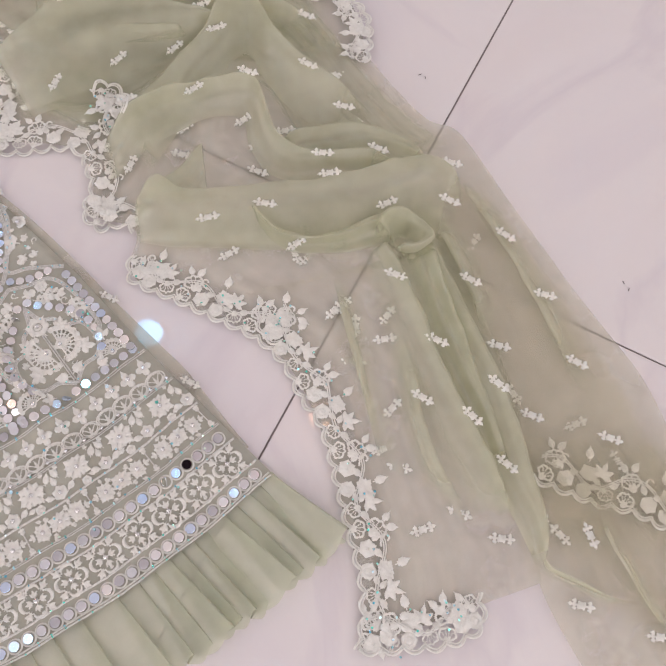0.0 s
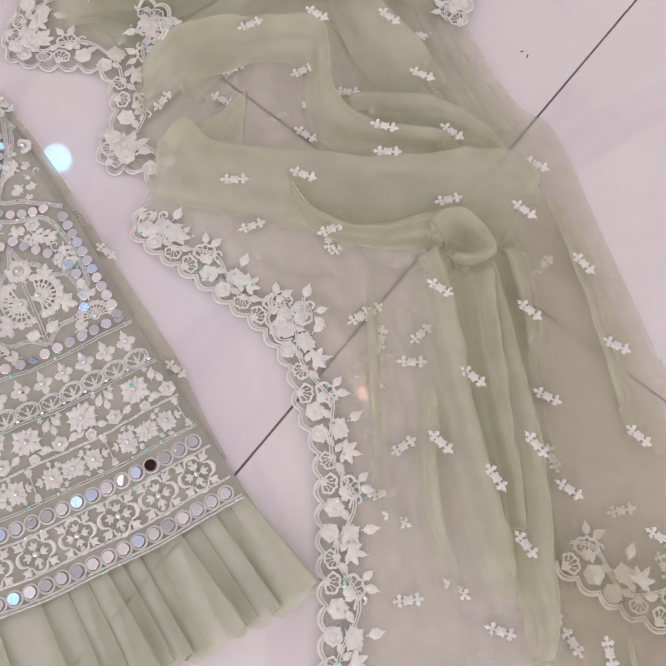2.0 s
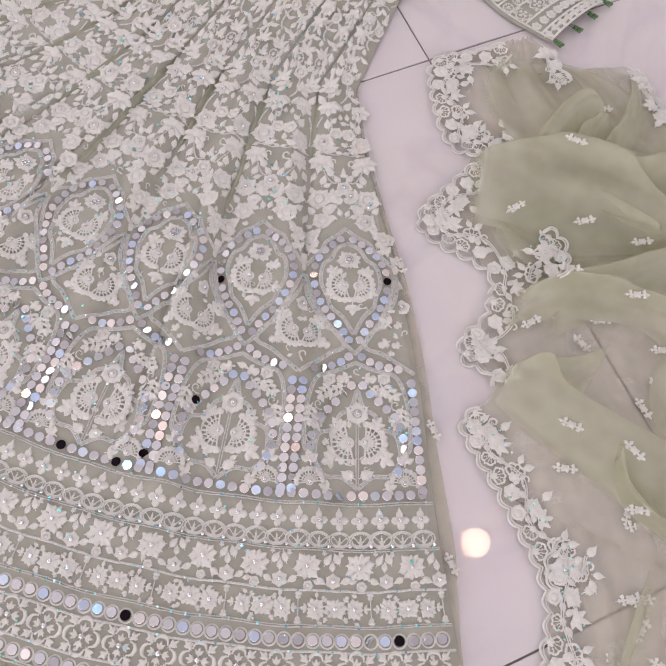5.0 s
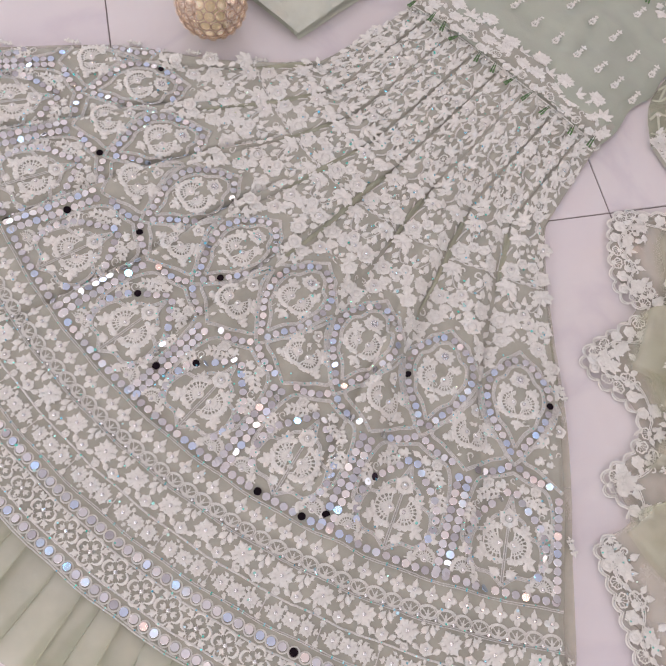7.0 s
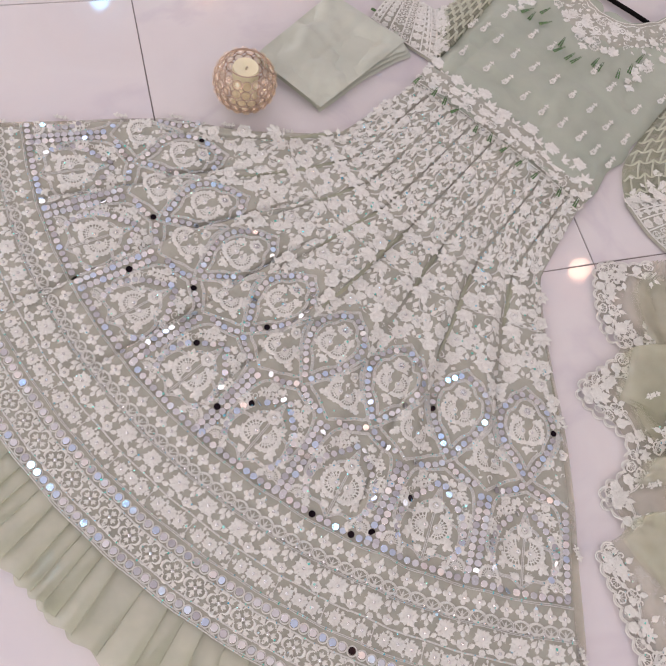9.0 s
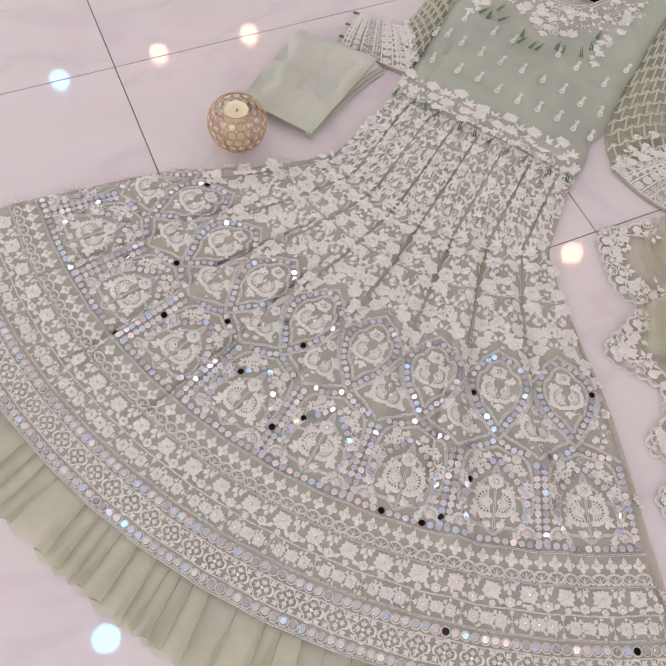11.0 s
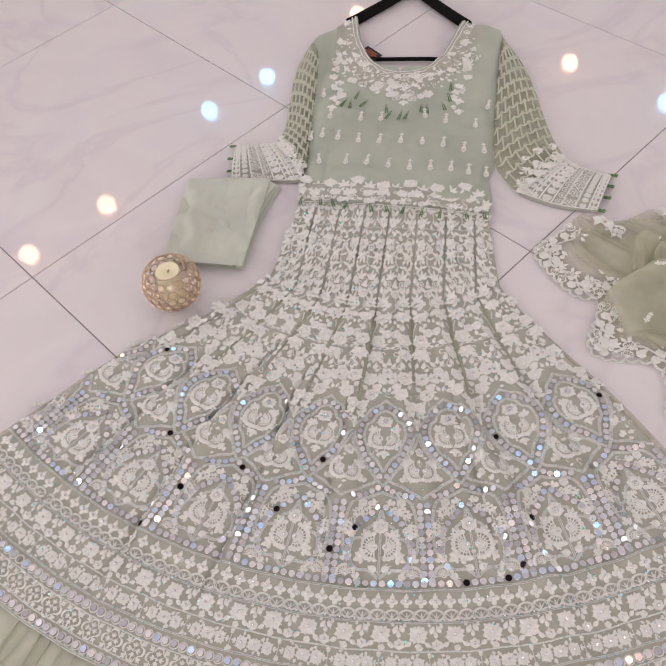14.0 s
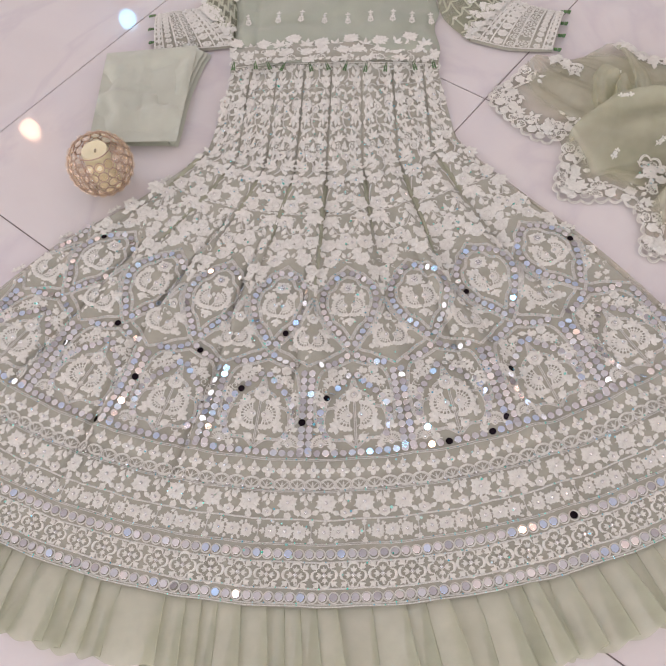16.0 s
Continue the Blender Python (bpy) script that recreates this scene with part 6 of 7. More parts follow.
def sample(g, x, y):
    fx, fy = (x - GX) / GC - 0.5, (y - GY) / GC - 0.5
    i, j = min(max(int(fx), 0), 298), min(max(int(fy), 0), 384)
    u, v = min(max(fx - i, 0), 1), min(max(fy - j, 0), 1)
    return float((g[i, j] * (1 - u) + g[i + 1, j] * u) * (1 - v) + (g[i, j + 1] * (1 - u) + g[i + 1, j + 1] * u) * v)


SHEETS = [0]


def sheet(A, B, na=70, nb=44, rip=0.003, waves=3.0, fade=0.0, cloth=None, over=0.0015):
    """A flat layer of the shawl between two lines, rippled; with fade it runs out into the layer below at both sides."""
    SHEETS[0] += 1
    seed = SHEETS[0] * 1.7
    g = softened()
    den = []

    def height(u, v, x, y):
        e = max(0.0, math.sin(math.pi * v)) ** 0.55
        r = rip * math.sin(waves * 2 * math.pi * v + 2.5 * fbm(x, y, 5.0, seed) + 2 * u) * e
        r += 0.4 * rip * math.sin(waves * 5.3 * math.pi * v + 5 * fbm(x, y, 4.0, seed + 3)) * e
        low = drape(x, y) if fade == 0 else sample(g, x, y) + over
        return max(0.002, low + r * (1.0 if fade == 0 else 0.6))
    q = loft(Geo(), A, B, na, nb, height)
    heap(q.v)
    if fade == 0:
        return part("shawl_cloth", up(q), ORGANZA, dupatta)
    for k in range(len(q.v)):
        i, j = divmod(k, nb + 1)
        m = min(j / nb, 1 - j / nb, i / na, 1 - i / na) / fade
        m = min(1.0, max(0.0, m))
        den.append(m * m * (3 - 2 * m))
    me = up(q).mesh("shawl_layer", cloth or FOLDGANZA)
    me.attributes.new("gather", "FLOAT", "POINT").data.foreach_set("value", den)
    return part("shawl_layer", me, cloth or FOLDGANZA, dupatta)


def flap(A, B, lift, round_=False, fade=0.0, ends=(0.12, 0.12), na=100, nb=34, rip=0.0019, waves=2.0, under=0.012, sink=0.35):
    """A fold: it turns under along the line A, stands up there, and falls away towards B."""
    SHEETS[0] += 1
    seed = SHEETS[0] * 1.7
    g = softened()
    a, b = spline(A, na + 1), spline(B, na + 1)
    q, den, turn = Geo(), [], 7
    for i in range(na + 1):
        u = i / na
        e0 = min(1.0, u / ends[0]) if ends[0] else 1.0
        e1 = min(1.0, (1 - u) / ends[1]) if ends[1] else 1.0
        end = e0 * e0 * (3 - 2 * e0) * e1 * e1 * (3 - 2 * e1)
        wide = max(float(np.hypot(*(b[i] - a[i]))), 1e-4)
        wob = 0.0025 * fbm(a[i][0], a[i][1], 22.0, seed + 5)
        for j in range(-turn, nb + 1):
            w = max(j / nb, 0.0) ** 1.35
            back = max(-j / turn, 0.0)
            s = w + back * min(0.45, under / wide) + wob / wide * (1 - w)
            x, y = a[i] + (b[i] - a[i]) * s
            rise = min(1.0, 0.45 + w * wide / 0.007)
            rise = rise * (2 - rise)
            if round_:
                h = rise * max(0.0, 1 - (1.12 * w) ** 2.4) ** 0.75
            else:
                h = rise * (1 - w) ** 1.25
            r = rip * math.sin(waves * 2 * math.pi * w + 3 * fbm(x, y, 7.0, seed) + 4 * u) * math.sin(math.pi * w)
            r += 0.6 * rip * fbm(x, y, 30.0, seed + 2) * (1 - w)
            low = sample(g, x, y)
            low = drape(x, y) + (low - drape(x, y)) * (1 - sink)
            top = low + 0.0018 + (lift * h + r) * (0.2 + 0.8 * end)
            z = top if back == 0 else top - (top - low) * 0.85 * back ** 0.5
            q.v.append((x, y, max(z, 0.002)))
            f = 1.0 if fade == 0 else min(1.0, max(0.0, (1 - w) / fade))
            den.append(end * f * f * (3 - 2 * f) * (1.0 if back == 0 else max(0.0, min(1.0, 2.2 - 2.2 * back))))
    m = nb + 1 + turn
    q.f = [(i * m + j, i * m + j + 1, (i + 1) * m + j + 1, (i + 1) * m + j) for i in range(na) for j in range(m - 1)]
    heap(q.v, den)
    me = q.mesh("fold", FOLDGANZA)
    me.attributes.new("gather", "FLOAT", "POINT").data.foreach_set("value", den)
    return part("fold", me, FOLDGANZA, dupatta)


# lowest layers
L_SIDE = [(0.345, 0.002), (0.315, -0.035), (0.289, -0.06), (0.295, -0.09), (0.325, -0.133), (0.378, -0.158), (0.378, -0.206), (0.372, -0.255), (0.455, -0.276), (0.476, -0.325), (0.468, -0.357), (0.514, -0.385), (0.506, -0.431), (0.556, -0.474)]
R_SIDE = [(0.366, 0.027), (0.399, 0.014), (0.433, -0.015), (0.454, 0.009), (0.480, 0.043), (0.537, 0.008), (0.592, -0.003), (0.64, 0.0), (0.683, -0.01), (0.725, -0.03), (0.753, -0.057), (0.775, -0.11), (0.785, -0.16), (0.787, -0.207), (0.832, -0.29), (0.866, -0.316), (0.898, -0.404), (0.915, -0.45)]
BL = [(0.556, -0.474), (0.617, -0.514), (0.650, -0.562), (0.668, -0.637), (0.672, -0.70), (0.677, -0.76), (0.666, -0.806)]
BM = [(0.765, -0.452), (0.785, -0.52), (0.80, -0.58), (0.818, -0.66), (0.828, -0.72), (0.834, -0.75), (0.832, -0.780)]
BR = [(0.915, -0.45), (0.932, -0.498), (0.95, -0.543), (0.975, -0.605), (0.987, -0.662), (1.0, -0.72), (1.01, -0.765)]
BM2 = [(0.765, -0.452), (0.785, -0.52), (0.80, -0.58), (0.818, -0.64), (0.83, -0.665), (0.838, -0.685), (0.843, -0.698)]
sheet(L_SIDE, R_SIDE, 150, 90, 0.003, 5.0)
sheet(BL, BM, 80, 50, 0.0025, 3.0)
sheet(BM2, BR, 80, 50, 0.0016, 2.0)
sheet([(0.80, -0.64), (0.816, -0.70), (0.827, -0.754), (0.830, -0.79), (0.840, -0.827), (0.858, -0.88), (0.89, -0.98)], [(0.97, -0.68), (1.0, -0.75), (1.03, -0.84), (1.06, -0.93), (1.08, -1.0)], 60, 50, 0.003, 4.0)

BASE = softened(2)
LOWER = [(0.80, -0.66), (0.815, -0.71), (0.832, -0.76), (0.870, -0.81), (0.915, -0.86)], [(0.985, -0.66), (1.0, -0.71), (1.03, -0.78), (1.06, -0.84), (1.08, -0.90)]
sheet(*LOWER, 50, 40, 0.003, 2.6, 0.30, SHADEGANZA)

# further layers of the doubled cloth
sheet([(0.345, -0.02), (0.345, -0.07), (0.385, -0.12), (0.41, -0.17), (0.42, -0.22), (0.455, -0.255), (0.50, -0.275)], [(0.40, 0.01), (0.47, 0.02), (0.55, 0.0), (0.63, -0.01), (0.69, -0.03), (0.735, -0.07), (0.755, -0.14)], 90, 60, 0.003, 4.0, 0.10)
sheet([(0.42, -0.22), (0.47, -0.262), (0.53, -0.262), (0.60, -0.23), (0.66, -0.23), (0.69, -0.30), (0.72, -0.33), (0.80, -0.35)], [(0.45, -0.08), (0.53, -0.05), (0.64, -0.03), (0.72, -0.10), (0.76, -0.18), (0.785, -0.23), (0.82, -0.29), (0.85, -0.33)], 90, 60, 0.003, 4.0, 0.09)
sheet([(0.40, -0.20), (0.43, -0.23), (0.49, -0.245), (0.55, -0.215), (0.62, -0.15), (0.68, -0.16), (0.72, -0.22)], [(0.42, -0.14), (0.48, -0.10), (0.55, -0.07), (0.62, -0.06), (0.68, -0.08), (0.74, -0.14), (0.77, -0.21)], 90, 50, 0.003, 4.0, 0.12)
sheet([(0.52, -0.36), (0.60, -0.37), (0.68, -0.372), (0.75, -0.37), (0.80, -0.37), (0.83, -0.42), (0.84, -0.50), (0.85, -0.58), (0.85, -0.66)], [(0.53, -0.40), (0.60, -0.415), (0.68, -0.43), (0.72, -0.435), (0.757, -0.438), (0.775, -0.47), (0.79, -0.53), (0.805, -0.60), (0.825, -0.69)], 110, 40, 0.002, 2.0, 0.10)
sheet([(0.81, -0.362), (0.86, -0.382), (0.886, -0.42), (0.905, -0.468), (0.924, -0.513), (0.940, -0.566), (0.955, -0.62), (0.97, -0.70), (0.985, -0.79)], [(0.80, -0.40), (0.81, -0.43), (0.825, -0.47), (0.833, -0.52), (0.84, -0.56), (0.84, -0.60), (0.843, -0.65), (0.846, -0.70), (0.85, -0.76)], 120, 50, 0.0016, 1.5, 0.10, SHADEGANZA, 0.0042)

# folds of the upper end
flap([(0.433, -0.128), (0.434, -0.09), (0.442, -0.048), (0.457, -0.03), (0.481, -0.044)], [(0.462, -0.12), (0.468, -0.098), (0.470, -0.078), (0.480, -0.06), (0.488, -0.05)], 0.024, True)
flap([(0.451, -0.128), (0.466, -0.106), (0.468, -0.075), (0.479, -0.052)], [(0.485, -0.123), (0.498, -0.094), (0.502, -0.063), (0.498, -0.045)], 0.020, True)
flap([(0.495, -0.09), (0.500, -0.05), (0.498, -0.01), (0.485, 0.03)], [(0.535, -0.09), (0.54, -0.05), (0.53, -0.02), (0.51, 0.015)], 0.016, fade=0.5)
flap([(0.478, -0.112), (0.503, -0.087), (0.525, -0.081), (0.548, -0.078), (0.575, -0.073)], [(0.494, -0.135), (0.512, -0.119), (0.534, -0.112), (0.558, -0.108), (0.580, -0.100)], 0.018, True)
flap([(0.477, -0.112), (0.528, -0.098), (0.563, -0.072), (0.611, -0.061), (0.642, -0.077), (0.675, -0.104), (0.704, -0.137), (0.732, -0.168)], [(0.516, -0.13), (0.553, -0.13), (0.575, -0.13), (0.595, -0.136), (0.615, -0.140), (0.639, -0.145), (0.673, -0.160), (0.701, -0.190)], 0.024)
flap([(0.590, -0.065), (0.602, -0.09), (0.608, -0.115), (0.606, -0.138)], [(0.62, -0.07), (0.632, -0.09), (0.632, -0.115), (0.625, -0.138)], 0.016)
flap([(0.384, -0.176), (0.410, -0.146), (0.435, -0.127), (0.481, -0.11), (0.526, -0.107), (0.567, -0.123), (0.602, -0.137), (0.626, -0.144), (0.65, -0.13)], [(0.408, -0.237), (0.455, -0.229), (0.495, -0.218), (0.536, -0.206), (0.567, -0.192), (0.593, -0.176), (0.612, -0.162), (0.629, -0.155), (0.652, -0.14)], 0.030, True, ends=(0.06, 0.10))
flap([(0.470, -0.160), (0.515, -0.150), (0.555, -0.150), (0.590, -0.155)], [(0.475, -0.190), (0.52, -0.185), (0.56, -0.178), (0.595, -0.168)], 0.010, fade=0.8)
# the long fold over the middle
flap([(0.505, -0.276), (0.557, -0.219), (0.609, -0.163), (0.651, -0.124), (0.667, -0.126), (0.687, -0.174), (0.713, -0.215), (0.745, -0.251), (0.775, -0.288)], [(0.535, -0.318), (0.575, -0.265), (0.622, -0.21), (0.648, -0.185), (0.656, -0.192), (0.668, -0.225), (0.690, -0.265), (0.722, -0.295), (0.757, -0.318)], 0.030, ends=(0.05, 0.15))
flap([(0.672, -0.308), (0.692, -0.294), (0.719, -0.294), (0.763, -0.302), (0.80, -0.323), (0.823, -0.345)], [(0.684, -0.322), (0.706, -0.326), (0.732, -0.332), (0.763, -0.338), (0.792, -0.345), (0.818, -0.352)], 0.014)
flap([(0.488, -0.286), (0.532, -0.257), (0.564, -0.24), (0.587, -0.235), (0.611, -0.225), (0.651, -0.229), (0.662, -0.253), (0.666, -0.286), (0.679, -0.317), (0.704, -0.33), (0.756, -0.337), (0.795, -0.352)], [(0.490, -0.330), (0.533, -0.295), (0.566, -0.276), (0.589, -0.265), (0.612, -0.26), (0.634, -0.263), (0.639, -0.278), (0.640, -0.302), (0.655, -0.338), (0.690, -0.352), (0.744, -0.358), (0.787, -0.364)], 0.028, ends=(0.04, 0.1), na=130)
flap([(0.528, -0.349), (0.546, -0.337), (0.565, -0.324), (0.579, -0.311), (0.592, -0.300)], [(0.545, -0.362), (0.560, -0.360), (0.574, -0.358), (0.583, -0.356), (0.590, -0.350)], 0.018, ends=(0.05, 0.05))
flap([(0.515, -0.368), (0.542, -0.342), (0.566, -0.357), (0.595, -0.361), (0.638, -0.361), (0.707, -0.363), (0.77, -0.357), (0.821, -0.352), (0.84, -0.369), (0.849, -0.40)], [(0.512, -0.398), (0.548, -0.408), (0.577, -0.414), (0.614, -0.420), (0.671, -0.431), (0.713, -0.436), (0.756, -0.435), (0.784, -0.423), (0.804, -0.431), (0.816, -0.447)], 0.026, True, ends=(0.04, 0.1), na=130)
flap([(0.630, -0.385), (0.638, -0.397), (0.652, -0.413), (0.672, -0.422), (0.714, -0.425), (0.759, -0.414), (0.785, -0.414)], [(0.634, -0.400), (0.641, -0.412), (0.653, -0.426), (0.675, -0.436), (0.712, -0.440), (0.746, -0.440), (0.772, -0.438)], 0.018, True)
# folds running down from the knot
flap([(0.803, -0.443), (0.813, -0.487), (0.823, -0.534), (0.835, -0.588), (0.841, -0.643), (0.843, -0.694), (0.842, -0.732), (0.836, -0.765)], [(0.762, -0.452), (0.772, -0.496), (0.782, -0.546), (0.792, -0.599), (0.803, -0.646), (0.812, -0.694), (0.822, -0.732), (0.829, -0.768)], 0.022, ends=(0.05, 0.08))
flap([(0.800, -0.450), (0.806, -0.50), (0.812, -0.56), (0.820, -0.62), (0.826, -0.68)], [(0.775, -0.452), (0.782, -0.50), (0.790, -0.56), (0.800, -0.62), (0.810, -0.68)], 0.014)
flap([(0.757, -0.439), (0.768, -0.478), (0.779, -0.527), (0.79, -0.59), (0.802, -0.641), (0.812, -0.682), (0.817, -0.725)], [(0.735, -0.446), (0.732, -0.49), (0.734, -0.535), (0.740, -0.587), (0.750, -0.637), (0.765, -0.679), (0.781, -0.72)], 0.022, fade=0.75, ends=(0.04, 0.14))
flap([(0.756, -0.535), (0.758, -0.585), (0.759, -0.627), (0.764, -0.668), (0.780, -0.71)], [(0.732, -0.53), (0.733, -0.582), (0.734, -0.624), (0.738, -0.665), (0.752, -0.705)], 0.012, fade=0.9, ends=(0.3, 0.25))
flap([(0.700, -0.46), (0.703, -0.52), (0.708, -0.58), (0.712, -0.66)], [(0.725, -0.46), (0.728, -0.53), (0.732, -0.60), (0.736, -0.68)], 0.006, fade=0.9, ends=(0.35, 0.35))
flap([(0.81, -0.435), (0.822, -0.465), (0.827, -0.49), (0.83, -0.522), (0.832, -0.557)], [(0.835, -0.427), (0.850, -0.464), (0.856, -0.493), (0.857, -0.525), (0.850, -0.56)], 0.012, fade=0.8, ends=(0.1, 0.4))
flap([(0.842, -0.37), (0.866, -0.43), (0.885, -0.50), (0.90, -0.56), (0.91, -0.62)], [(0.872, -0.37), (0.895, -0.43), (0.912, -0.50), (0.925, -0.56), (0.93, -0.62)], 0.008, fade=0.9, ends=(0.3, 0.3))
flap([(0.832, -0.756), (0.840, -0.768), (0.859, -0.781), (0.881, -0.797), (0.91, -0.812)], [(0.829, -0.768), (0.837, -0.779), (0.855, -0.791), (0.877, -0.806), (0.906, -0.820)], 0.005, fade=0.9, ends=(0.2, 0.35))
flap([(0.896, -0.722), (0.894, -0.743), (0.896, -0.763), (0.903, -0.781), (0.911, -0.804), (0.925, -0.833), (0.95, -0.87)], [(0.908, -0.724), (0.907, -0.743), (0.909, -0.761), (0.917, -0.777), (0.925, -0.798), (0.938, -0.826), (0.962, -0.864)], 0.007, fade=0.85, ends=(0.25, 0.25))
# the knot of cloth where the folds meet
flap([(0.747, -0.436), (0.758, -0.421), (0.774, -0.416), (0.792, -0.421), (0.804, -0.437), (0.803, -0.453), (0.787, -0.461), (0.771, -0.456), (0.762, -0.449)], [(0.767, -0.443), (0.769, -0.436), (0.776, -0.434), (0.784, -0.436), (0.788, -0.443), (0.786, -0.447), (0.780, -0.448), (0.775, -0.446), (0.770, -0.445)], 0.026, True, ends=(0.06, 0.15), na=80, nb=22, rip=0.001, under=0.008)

EASED = softened(1)


def top_of(x, y):
    """The highest cloth at a place."""
    return max(drape(x, y), sample(EASED, x, y))


# small sprigs all over the sheer cloth
SPRIGS = [(0.470, -0.125, 10), (0.576, -0.174, 35), (0.610, -0.137, 15), (0.623, -0.168, 12), (0.516, -0.187, 45), (0.449, -0.209, 60), (0.516, -0.308, 55), (0.638, -0.270, 30),
          (0.679, -0.292, 0), (0.713, -0.230, -35), (0.722, -0.156, -30), (0.744, -0.279, -20), (0.770, -0.335, -35), (0.644, -0.334, -25), (0.711, -0.338, -15), (0.645, -0.389, -15),
          (0.588, -0.393, 8), (0.714, -0.364, 6), (0.766, -0.402, 10), (0.828, -0.410, -40), (0.841, -0.364, -30), (0.832, -0.494, -40), (0.902, -0.519, -20), (0.879, -0.450, -45)]
SPRIGS2 = [(0.846, -0.562, -25), (0.915, -0.591, -35), (0.831, -0.604, -55), (0.860, -0.634, -30), (0.926, -0.667, -25), (0.785, -0.552, -40), (0.739, -0.538, 5), (0.759, -0.481, -35),
           (0.696, -0.501, 40), (0.733, -0.606, 35), (0.760, -0.604, -40), (0.800, -0.630, -55), (0.738, -0.719, 12), (0.806, -0.738, -10), (0.822, -0.677, -55), (0.860, -0.804, -18),
           (0.603, -0.424, 20), (0.670, -0.433, 30), (0.672, -0.103, 0), (0.649, -0.229, -35), (0.523, -0.259, 15), (0.591, -0.244, 25), (0.478, -0.03, 30), (0.919, -0.840, -20), (0.881, -0.749, -75)]
for x, y, turn in SPRIGS + SPRIGS2:
    m = Matrix.Translation((x, y, top_of(x, y) + 0.0012)) @ pose(0, 0, 0, 0, 0, turn + random.uniform(-6, 6))
    placed("sprig", motif_mesh, dupatta, m)
for i in range(64):
    # sprigs of the lower layers, seen through the upper cloth
    x, y = random.uniform(0.55, 0.95), random.uniform(-0.75, -0.12)
    if abs(x - (0.70 - 0.28 * (y + 0.4))) < 0.16 and min(sample(BASE, x + dx, y + dy) for dx in (-0.015, 0.015) for dy in (-0.015, 0.015)) > 0.0015:
        placed("sprig", motif_mesh, dupatta, Matrix.Translation((x, y, drape(x, y) + 0.001)) @ pose(0, 0, 0, 0, 0, random.uniform(0, 180)))


shine = Geo()


# scalloped border: a stitched wavy edge, a vine, roundels, roses and leaves inside it
def border(line, width=0.038, inward=1.0, lift=0.0006, step=0.0185, below=False):
    seat = (lambda x, y: sample(BASE, x, y) + 0.0008) if below else top_of
    pts = [tuple(p) for p in spline(line, 12 * len(line))]
    run = even(pts, step)
    fine = even(pts, step / 8)
    edge_line, vine = [], []
    for i, (p, d) in enumerate(fine):
        nx, ny = (-d[1] * inward, d[0] * inward)
        s = abs(math.sin(math.pi * i / 8)) * 0.0052 - 0.002
        x, y = p[0] - nx * s, p[1] - ny * s
        edge_line.append((x, y, seat(x, y) + lift))
        w = width * (0.52 + 0.20 * math.sin(2 * math.pi * i / 32))
        x, y = p[0] + nx * w, p[1] + ny * w
        vine.append((x, y, seat(x, y) + lift))
    q = Geo()
    q.ribbon(edge_line, 0.0024, 0.0013)
    q.ribbon([(p[0] + (f[1][1] * -inward) * 0.0026, p[1] + f[1][0] * inward * 0.0026, p[2]) for p, f in zip(edge_line, fine)], 0.0015, 0.0010)
    part("scalloped_edge", q, THREAD, dupatta, "cream stitched scallops")
    q = Geo()
    for off in (-0.0010, 0.0010):
        q.ribbon([(p[0] - f[1][1] * off, p[1] + f[1][0] * off, p[2]) for p, f in zip(vine, fine)], 0.0012, 0.0008)
    part("vine_cord", q, THREAD, dupatta)
    for i, (p, d) in enumerate(run):
        nx, ny = (-d[1] * inward, d[0] * inward)
        ang = math.degrees(math.atan2(nx, ny))

        def lay(kind, s, side, turn, sc):
            x, y = p[0] + nx * width * s + d[0] * side, p[1] + ny * width * s + d[1] * side
            sew(kind, dupatta, x, y, seat(x, y) + lift, turn, sc * 0.90, flat=0.55)
        k = i % 4
        if k == 0:
            lay("shell", 0.20, 0.0, ang + 20, 0.95)
            lay("shell", 0.62, 0.004, ang - 30, 1.15)
            lay("leaf", 0.98, 0.006, ang + 20, 1.0)
            lay("leaf", 0.92, -0.004, ang - 40, 0.9)
        elif k == 1:
            lay("star_flower", 0.30, 0.0, ang, 1.0)
            lay("curl", 0.78, -0.004, ang - 20, 1.1)
            lay("leaf", 0.52, 0.006, ang + 65, 0.9)
            lay("leaf", 0.56, -0.008, ang - 35, 0.9)
        elif k == 2:
            lay("ring_rose", 0.20, 0.0, ang, 0.95)
            lay("embroidered_daisy", 0.60, 0.002, ang, 0.80)
            lay("leaf", 1.02, -0.002, ang - 10, 1.1)
            lay("leaf", 0.34, 0.009, ang + 80, 0.8)
        else:
            lay("shell", 0.24, 0.001, ang + 160, 0.85)
            lay("palm", 0.72, -0.003, ang + 15, 0.95)
            lay("leaf", 0.46, 0.008, ang + 60, 0.9)
            lay("leaf", 0.48, -0.008, ang - 50, 0.8)
        if width > 0.03 and not below:
            for _ in range(2):
                w, s = width * random.uniform(0.15, 0.95), random.uniform(-0.008, 0.008)
                x, y = p[0] + nx * w + d[0] * s, p[1] + ny * w + d[1] * s
                a, b, R = random.uniform(-0.5, 0.5), random.uniform(-0.5, 0.5), 0.0011
                shine.add([(x + R * math.cos(t * 1.0472), y + R * math.sin(t * 1.0472), seat(x, y) + 0.0028 + R * (a * math.cos(t * 1.0472) + b * math.sin(t * 1.0472))) for t in range(6)], [tuple(range(6))])


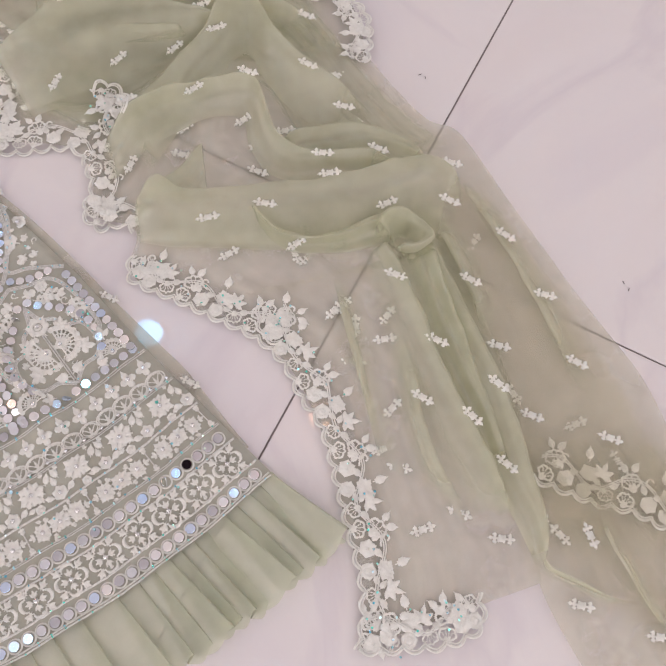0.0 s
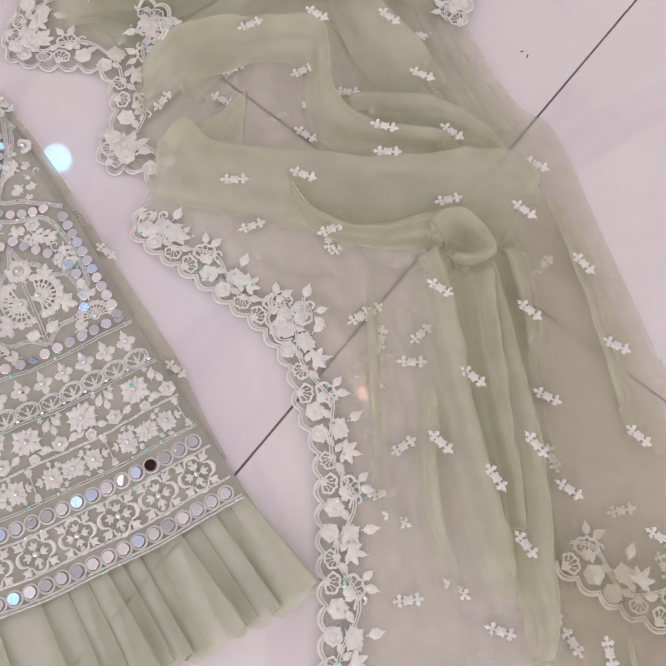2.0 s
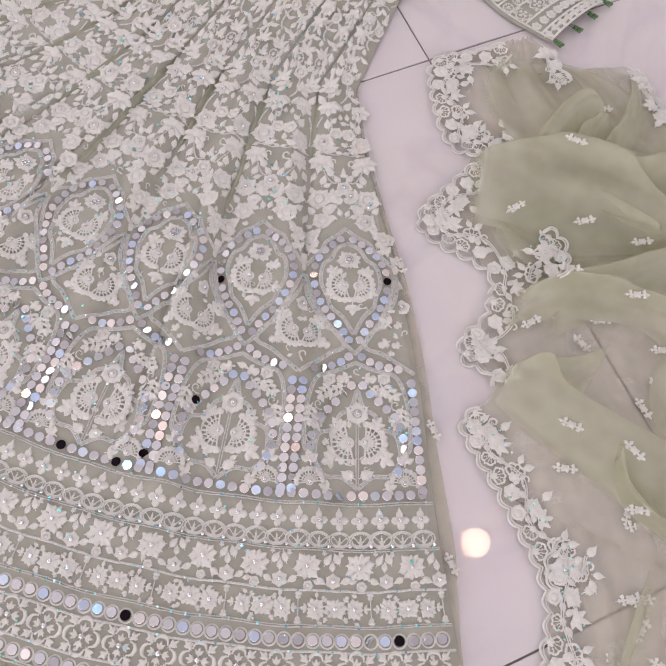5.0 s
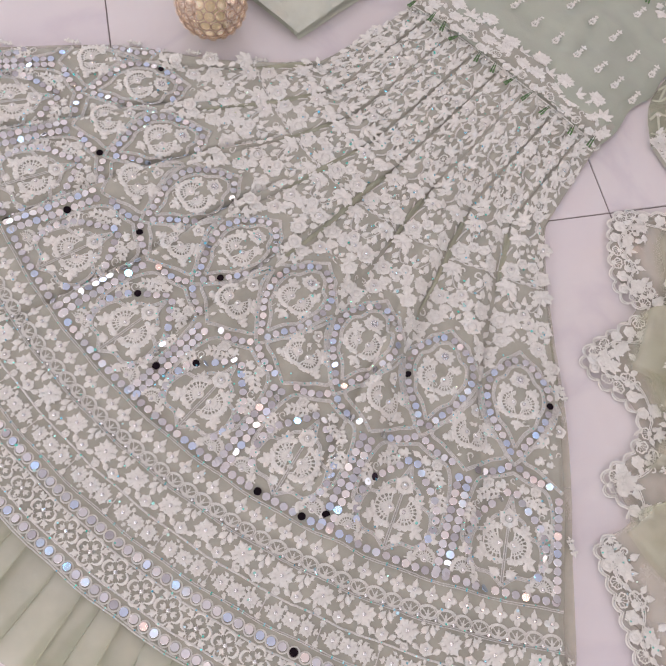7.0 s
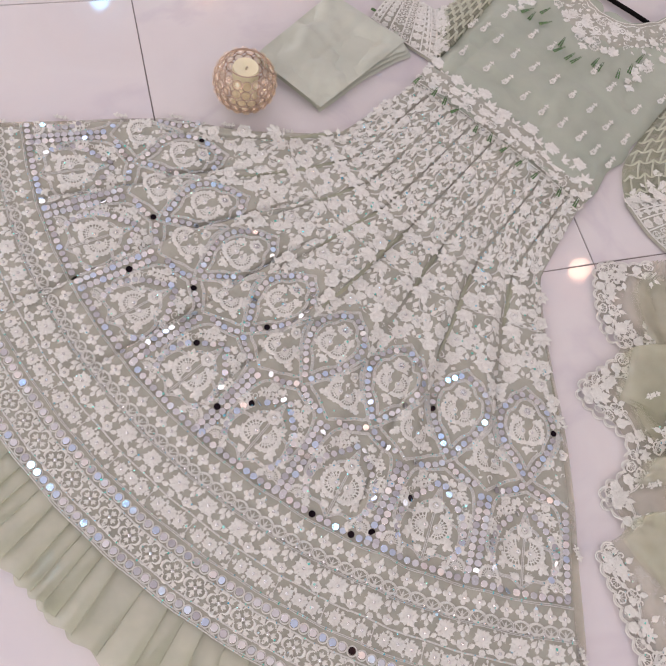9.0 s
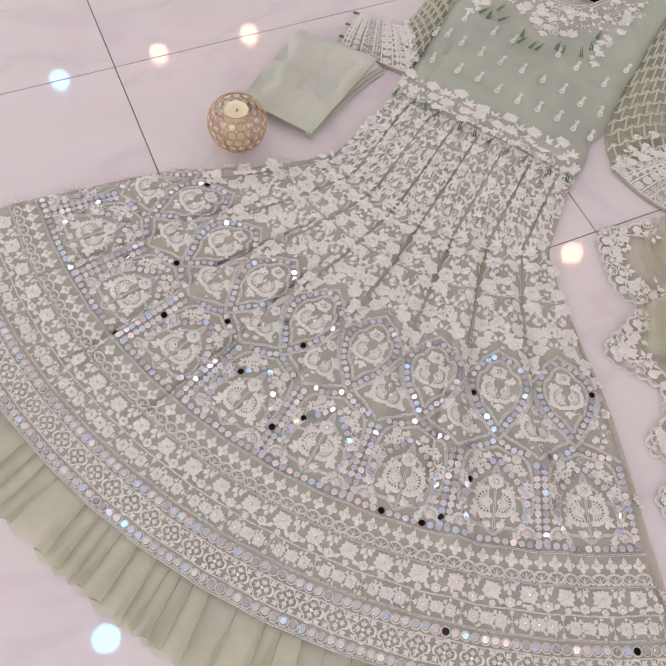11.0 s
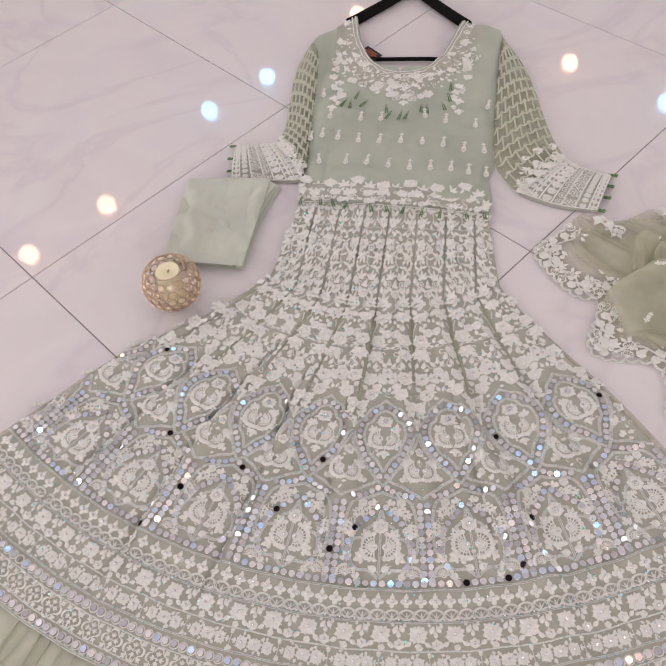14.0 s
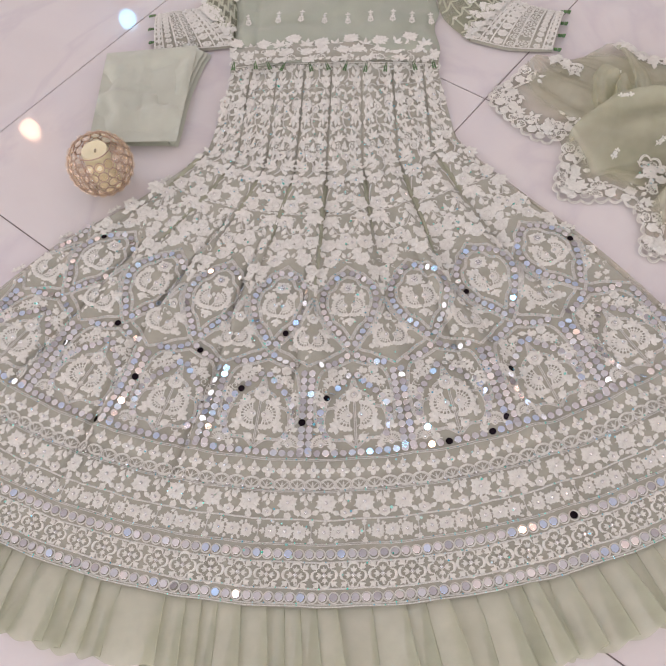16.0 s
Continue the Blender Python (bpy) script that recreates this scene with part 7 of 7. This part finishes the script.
border([(0.345, -0.002), (0.320, -0.030), (0.296, -0.048), (0.287, -0.074), (0.303, -0.104), (0.326, -0.134), (0.352, -0.156), (0.380, -0.160), (0.405, -0.145), (0.425, -0.128)], below=True)
border([(0.388, -0.168), (0.377, -0.206), (0.366, -0.243), (0.372, -0.266), (0.401, -0.274), (0.430, -0.274), (0.458, -0.279), (0.470, -0.300)], below=True)
border([(0.520, -0.275), (0.521, -0.246), (0.517, -0.222), (0.500, -0.208), (0.480, -0.213)], 0.040)
border([(0.470, -0.300), (0.474, -0.329), (0.465, -0.356), (0.477, -0.375), (0.501, -0.376), (0.514, -0.386)], below=True)
border([(0.509, -0.410), (0.503, -0.433), (0.520, -0.449), (0.545, -0.465), (0.587, -0.494), (0.617, -0.516), (0.640, -0.546), (0.651, -0.581), (0.665, -0.612), (0.670, -0.655), (0.673, -0.70), (0.677, -0.752), (0.672, -0.785), (0.664, -0.808)])
border([(0.628, -0.478), (0.622, -0.499), (0.628, -0.518), (0.642, -0.526)], 0.045)
border([(0.664, -0.808), (0.70, -0.813), (0.74, -0.816), (0.772, -0.806), (0.775, -0.778)])
border([(0.845, -0.690), (0.868, -0.706), (0.895, -0.721), (0.927, -0.735), (0.955, -0.752), (1.0, -0.765)], 0.042, below=True)
border([(0.780, -0.215), (0.790, -0.190), (0.795, -0.155), (0.787, -0.128), (0.768, -0.104), (0.762, -0.060), (0.745, -0.035), (0.715, -0.020), (0.68, 0.002), (0.652, 0.022), (0.638, 0.020)], 0.028)
border([(0.592, 0.0), (0.565, 0.002), (0.535, 0.012), (0.510, 0.032), (0.490, 0.044)], 0.024)
border([(0.435, -0.012), (0.415, -0.002), (0.402, 0.014), (0.395, 0.022)], 0.020)

tagged(part("sequin_scatter", shine, GLITTER, dupatta, "tiny iridescent sequins", False), kind="stuff")

# ---- floor: square polished tiles, laid askew to the dress ----
floor = tagged(new("floor", box(Geo(), (X0 - 0.15, Y0 - 0.15, -0.06), (X1 + 0.15, Y1 + 0.15, -0.0016)).mesh("floor", GROUT, False)), "glossy off-white marble-look tiled floor with thin dark joints", "floor", kind="structure")
q = Geo()
h0, h1 = 0.2991, 0.2986
vs = [(-h0, -h0, -0.008), (h0, -h0, -0.008), (h0, h0, -0.008), (-h0, h0, -0.008), (-h0, -h0, -0.0006), (h0, -h0, -0.0006), (h0, h0, -0.0006), (-h0, h0, -0.0006), (-h1, -h1, 0), (h1, -h1, 0), (h1, h1, 0), (-h1, h1, 0)]
q.add(vs, [(0, 1, 5, 4), (1, 2, 6, 5), (2, 3, 7, 6), (3, 0, 4, 7), (4, 5, 9, 8), (5, 6, 10, 9), (6, 7, 11, 10), (7, 4, 8, 11), (8, 9, 10, 11)])
tile_mesh = q.mesh("tile", TILE, False)
TURN_TILE = -36.7
ca, sa = math.cos(radians(TURN_TILE)), math.sin(radians(TURN_TILE))
for i in range(-11, 12):
    for j in range(-11, 12):
        u, v = 0.6 * (i + 0.5), 0.6 * (j + 0.5)
        x, y = 0.28 + u * ca - v * sa, -0.063 + u * sa + v * ca
        if X0 - 0.3 < x < X1 + 0.3 and Y0 - 0.3 < y < Y1 + 0.3:
            placed("tile", tile_mesh, floor, pose(x, y, 0, 0, 0, TURN_TILE + 90 * ((i * 3 + j) % 4)))

# ---- specks of lint on the tiles ----
lint = Geo()
tube(lint, [Vector((-0.003, 0, 0.0008)), Vector((-0.001, 0.0008, 0.001)), Vector((0.001, -0.0006, 0.001)), Vector((0.003, 0.001, 0.0007))], 0.0006, 5)
lint.v = [tuple(0.6 * c for c in p) for p in lint.v]
for x, y, turn in ((0.840, -0.231, 20), (0.845, -0.236, 80), (0.995, -0.520, 60), (0.992, -0.512, 100)):
    speck = tagged(new("lint_speck", lint.mesh("lint_speck", TAG)), "tiny dark speck of lint on the tiled floor", "lint", "lint on the floor")
    speck.matrix_basis = pose(x, y, 0, 0, 0, turn)
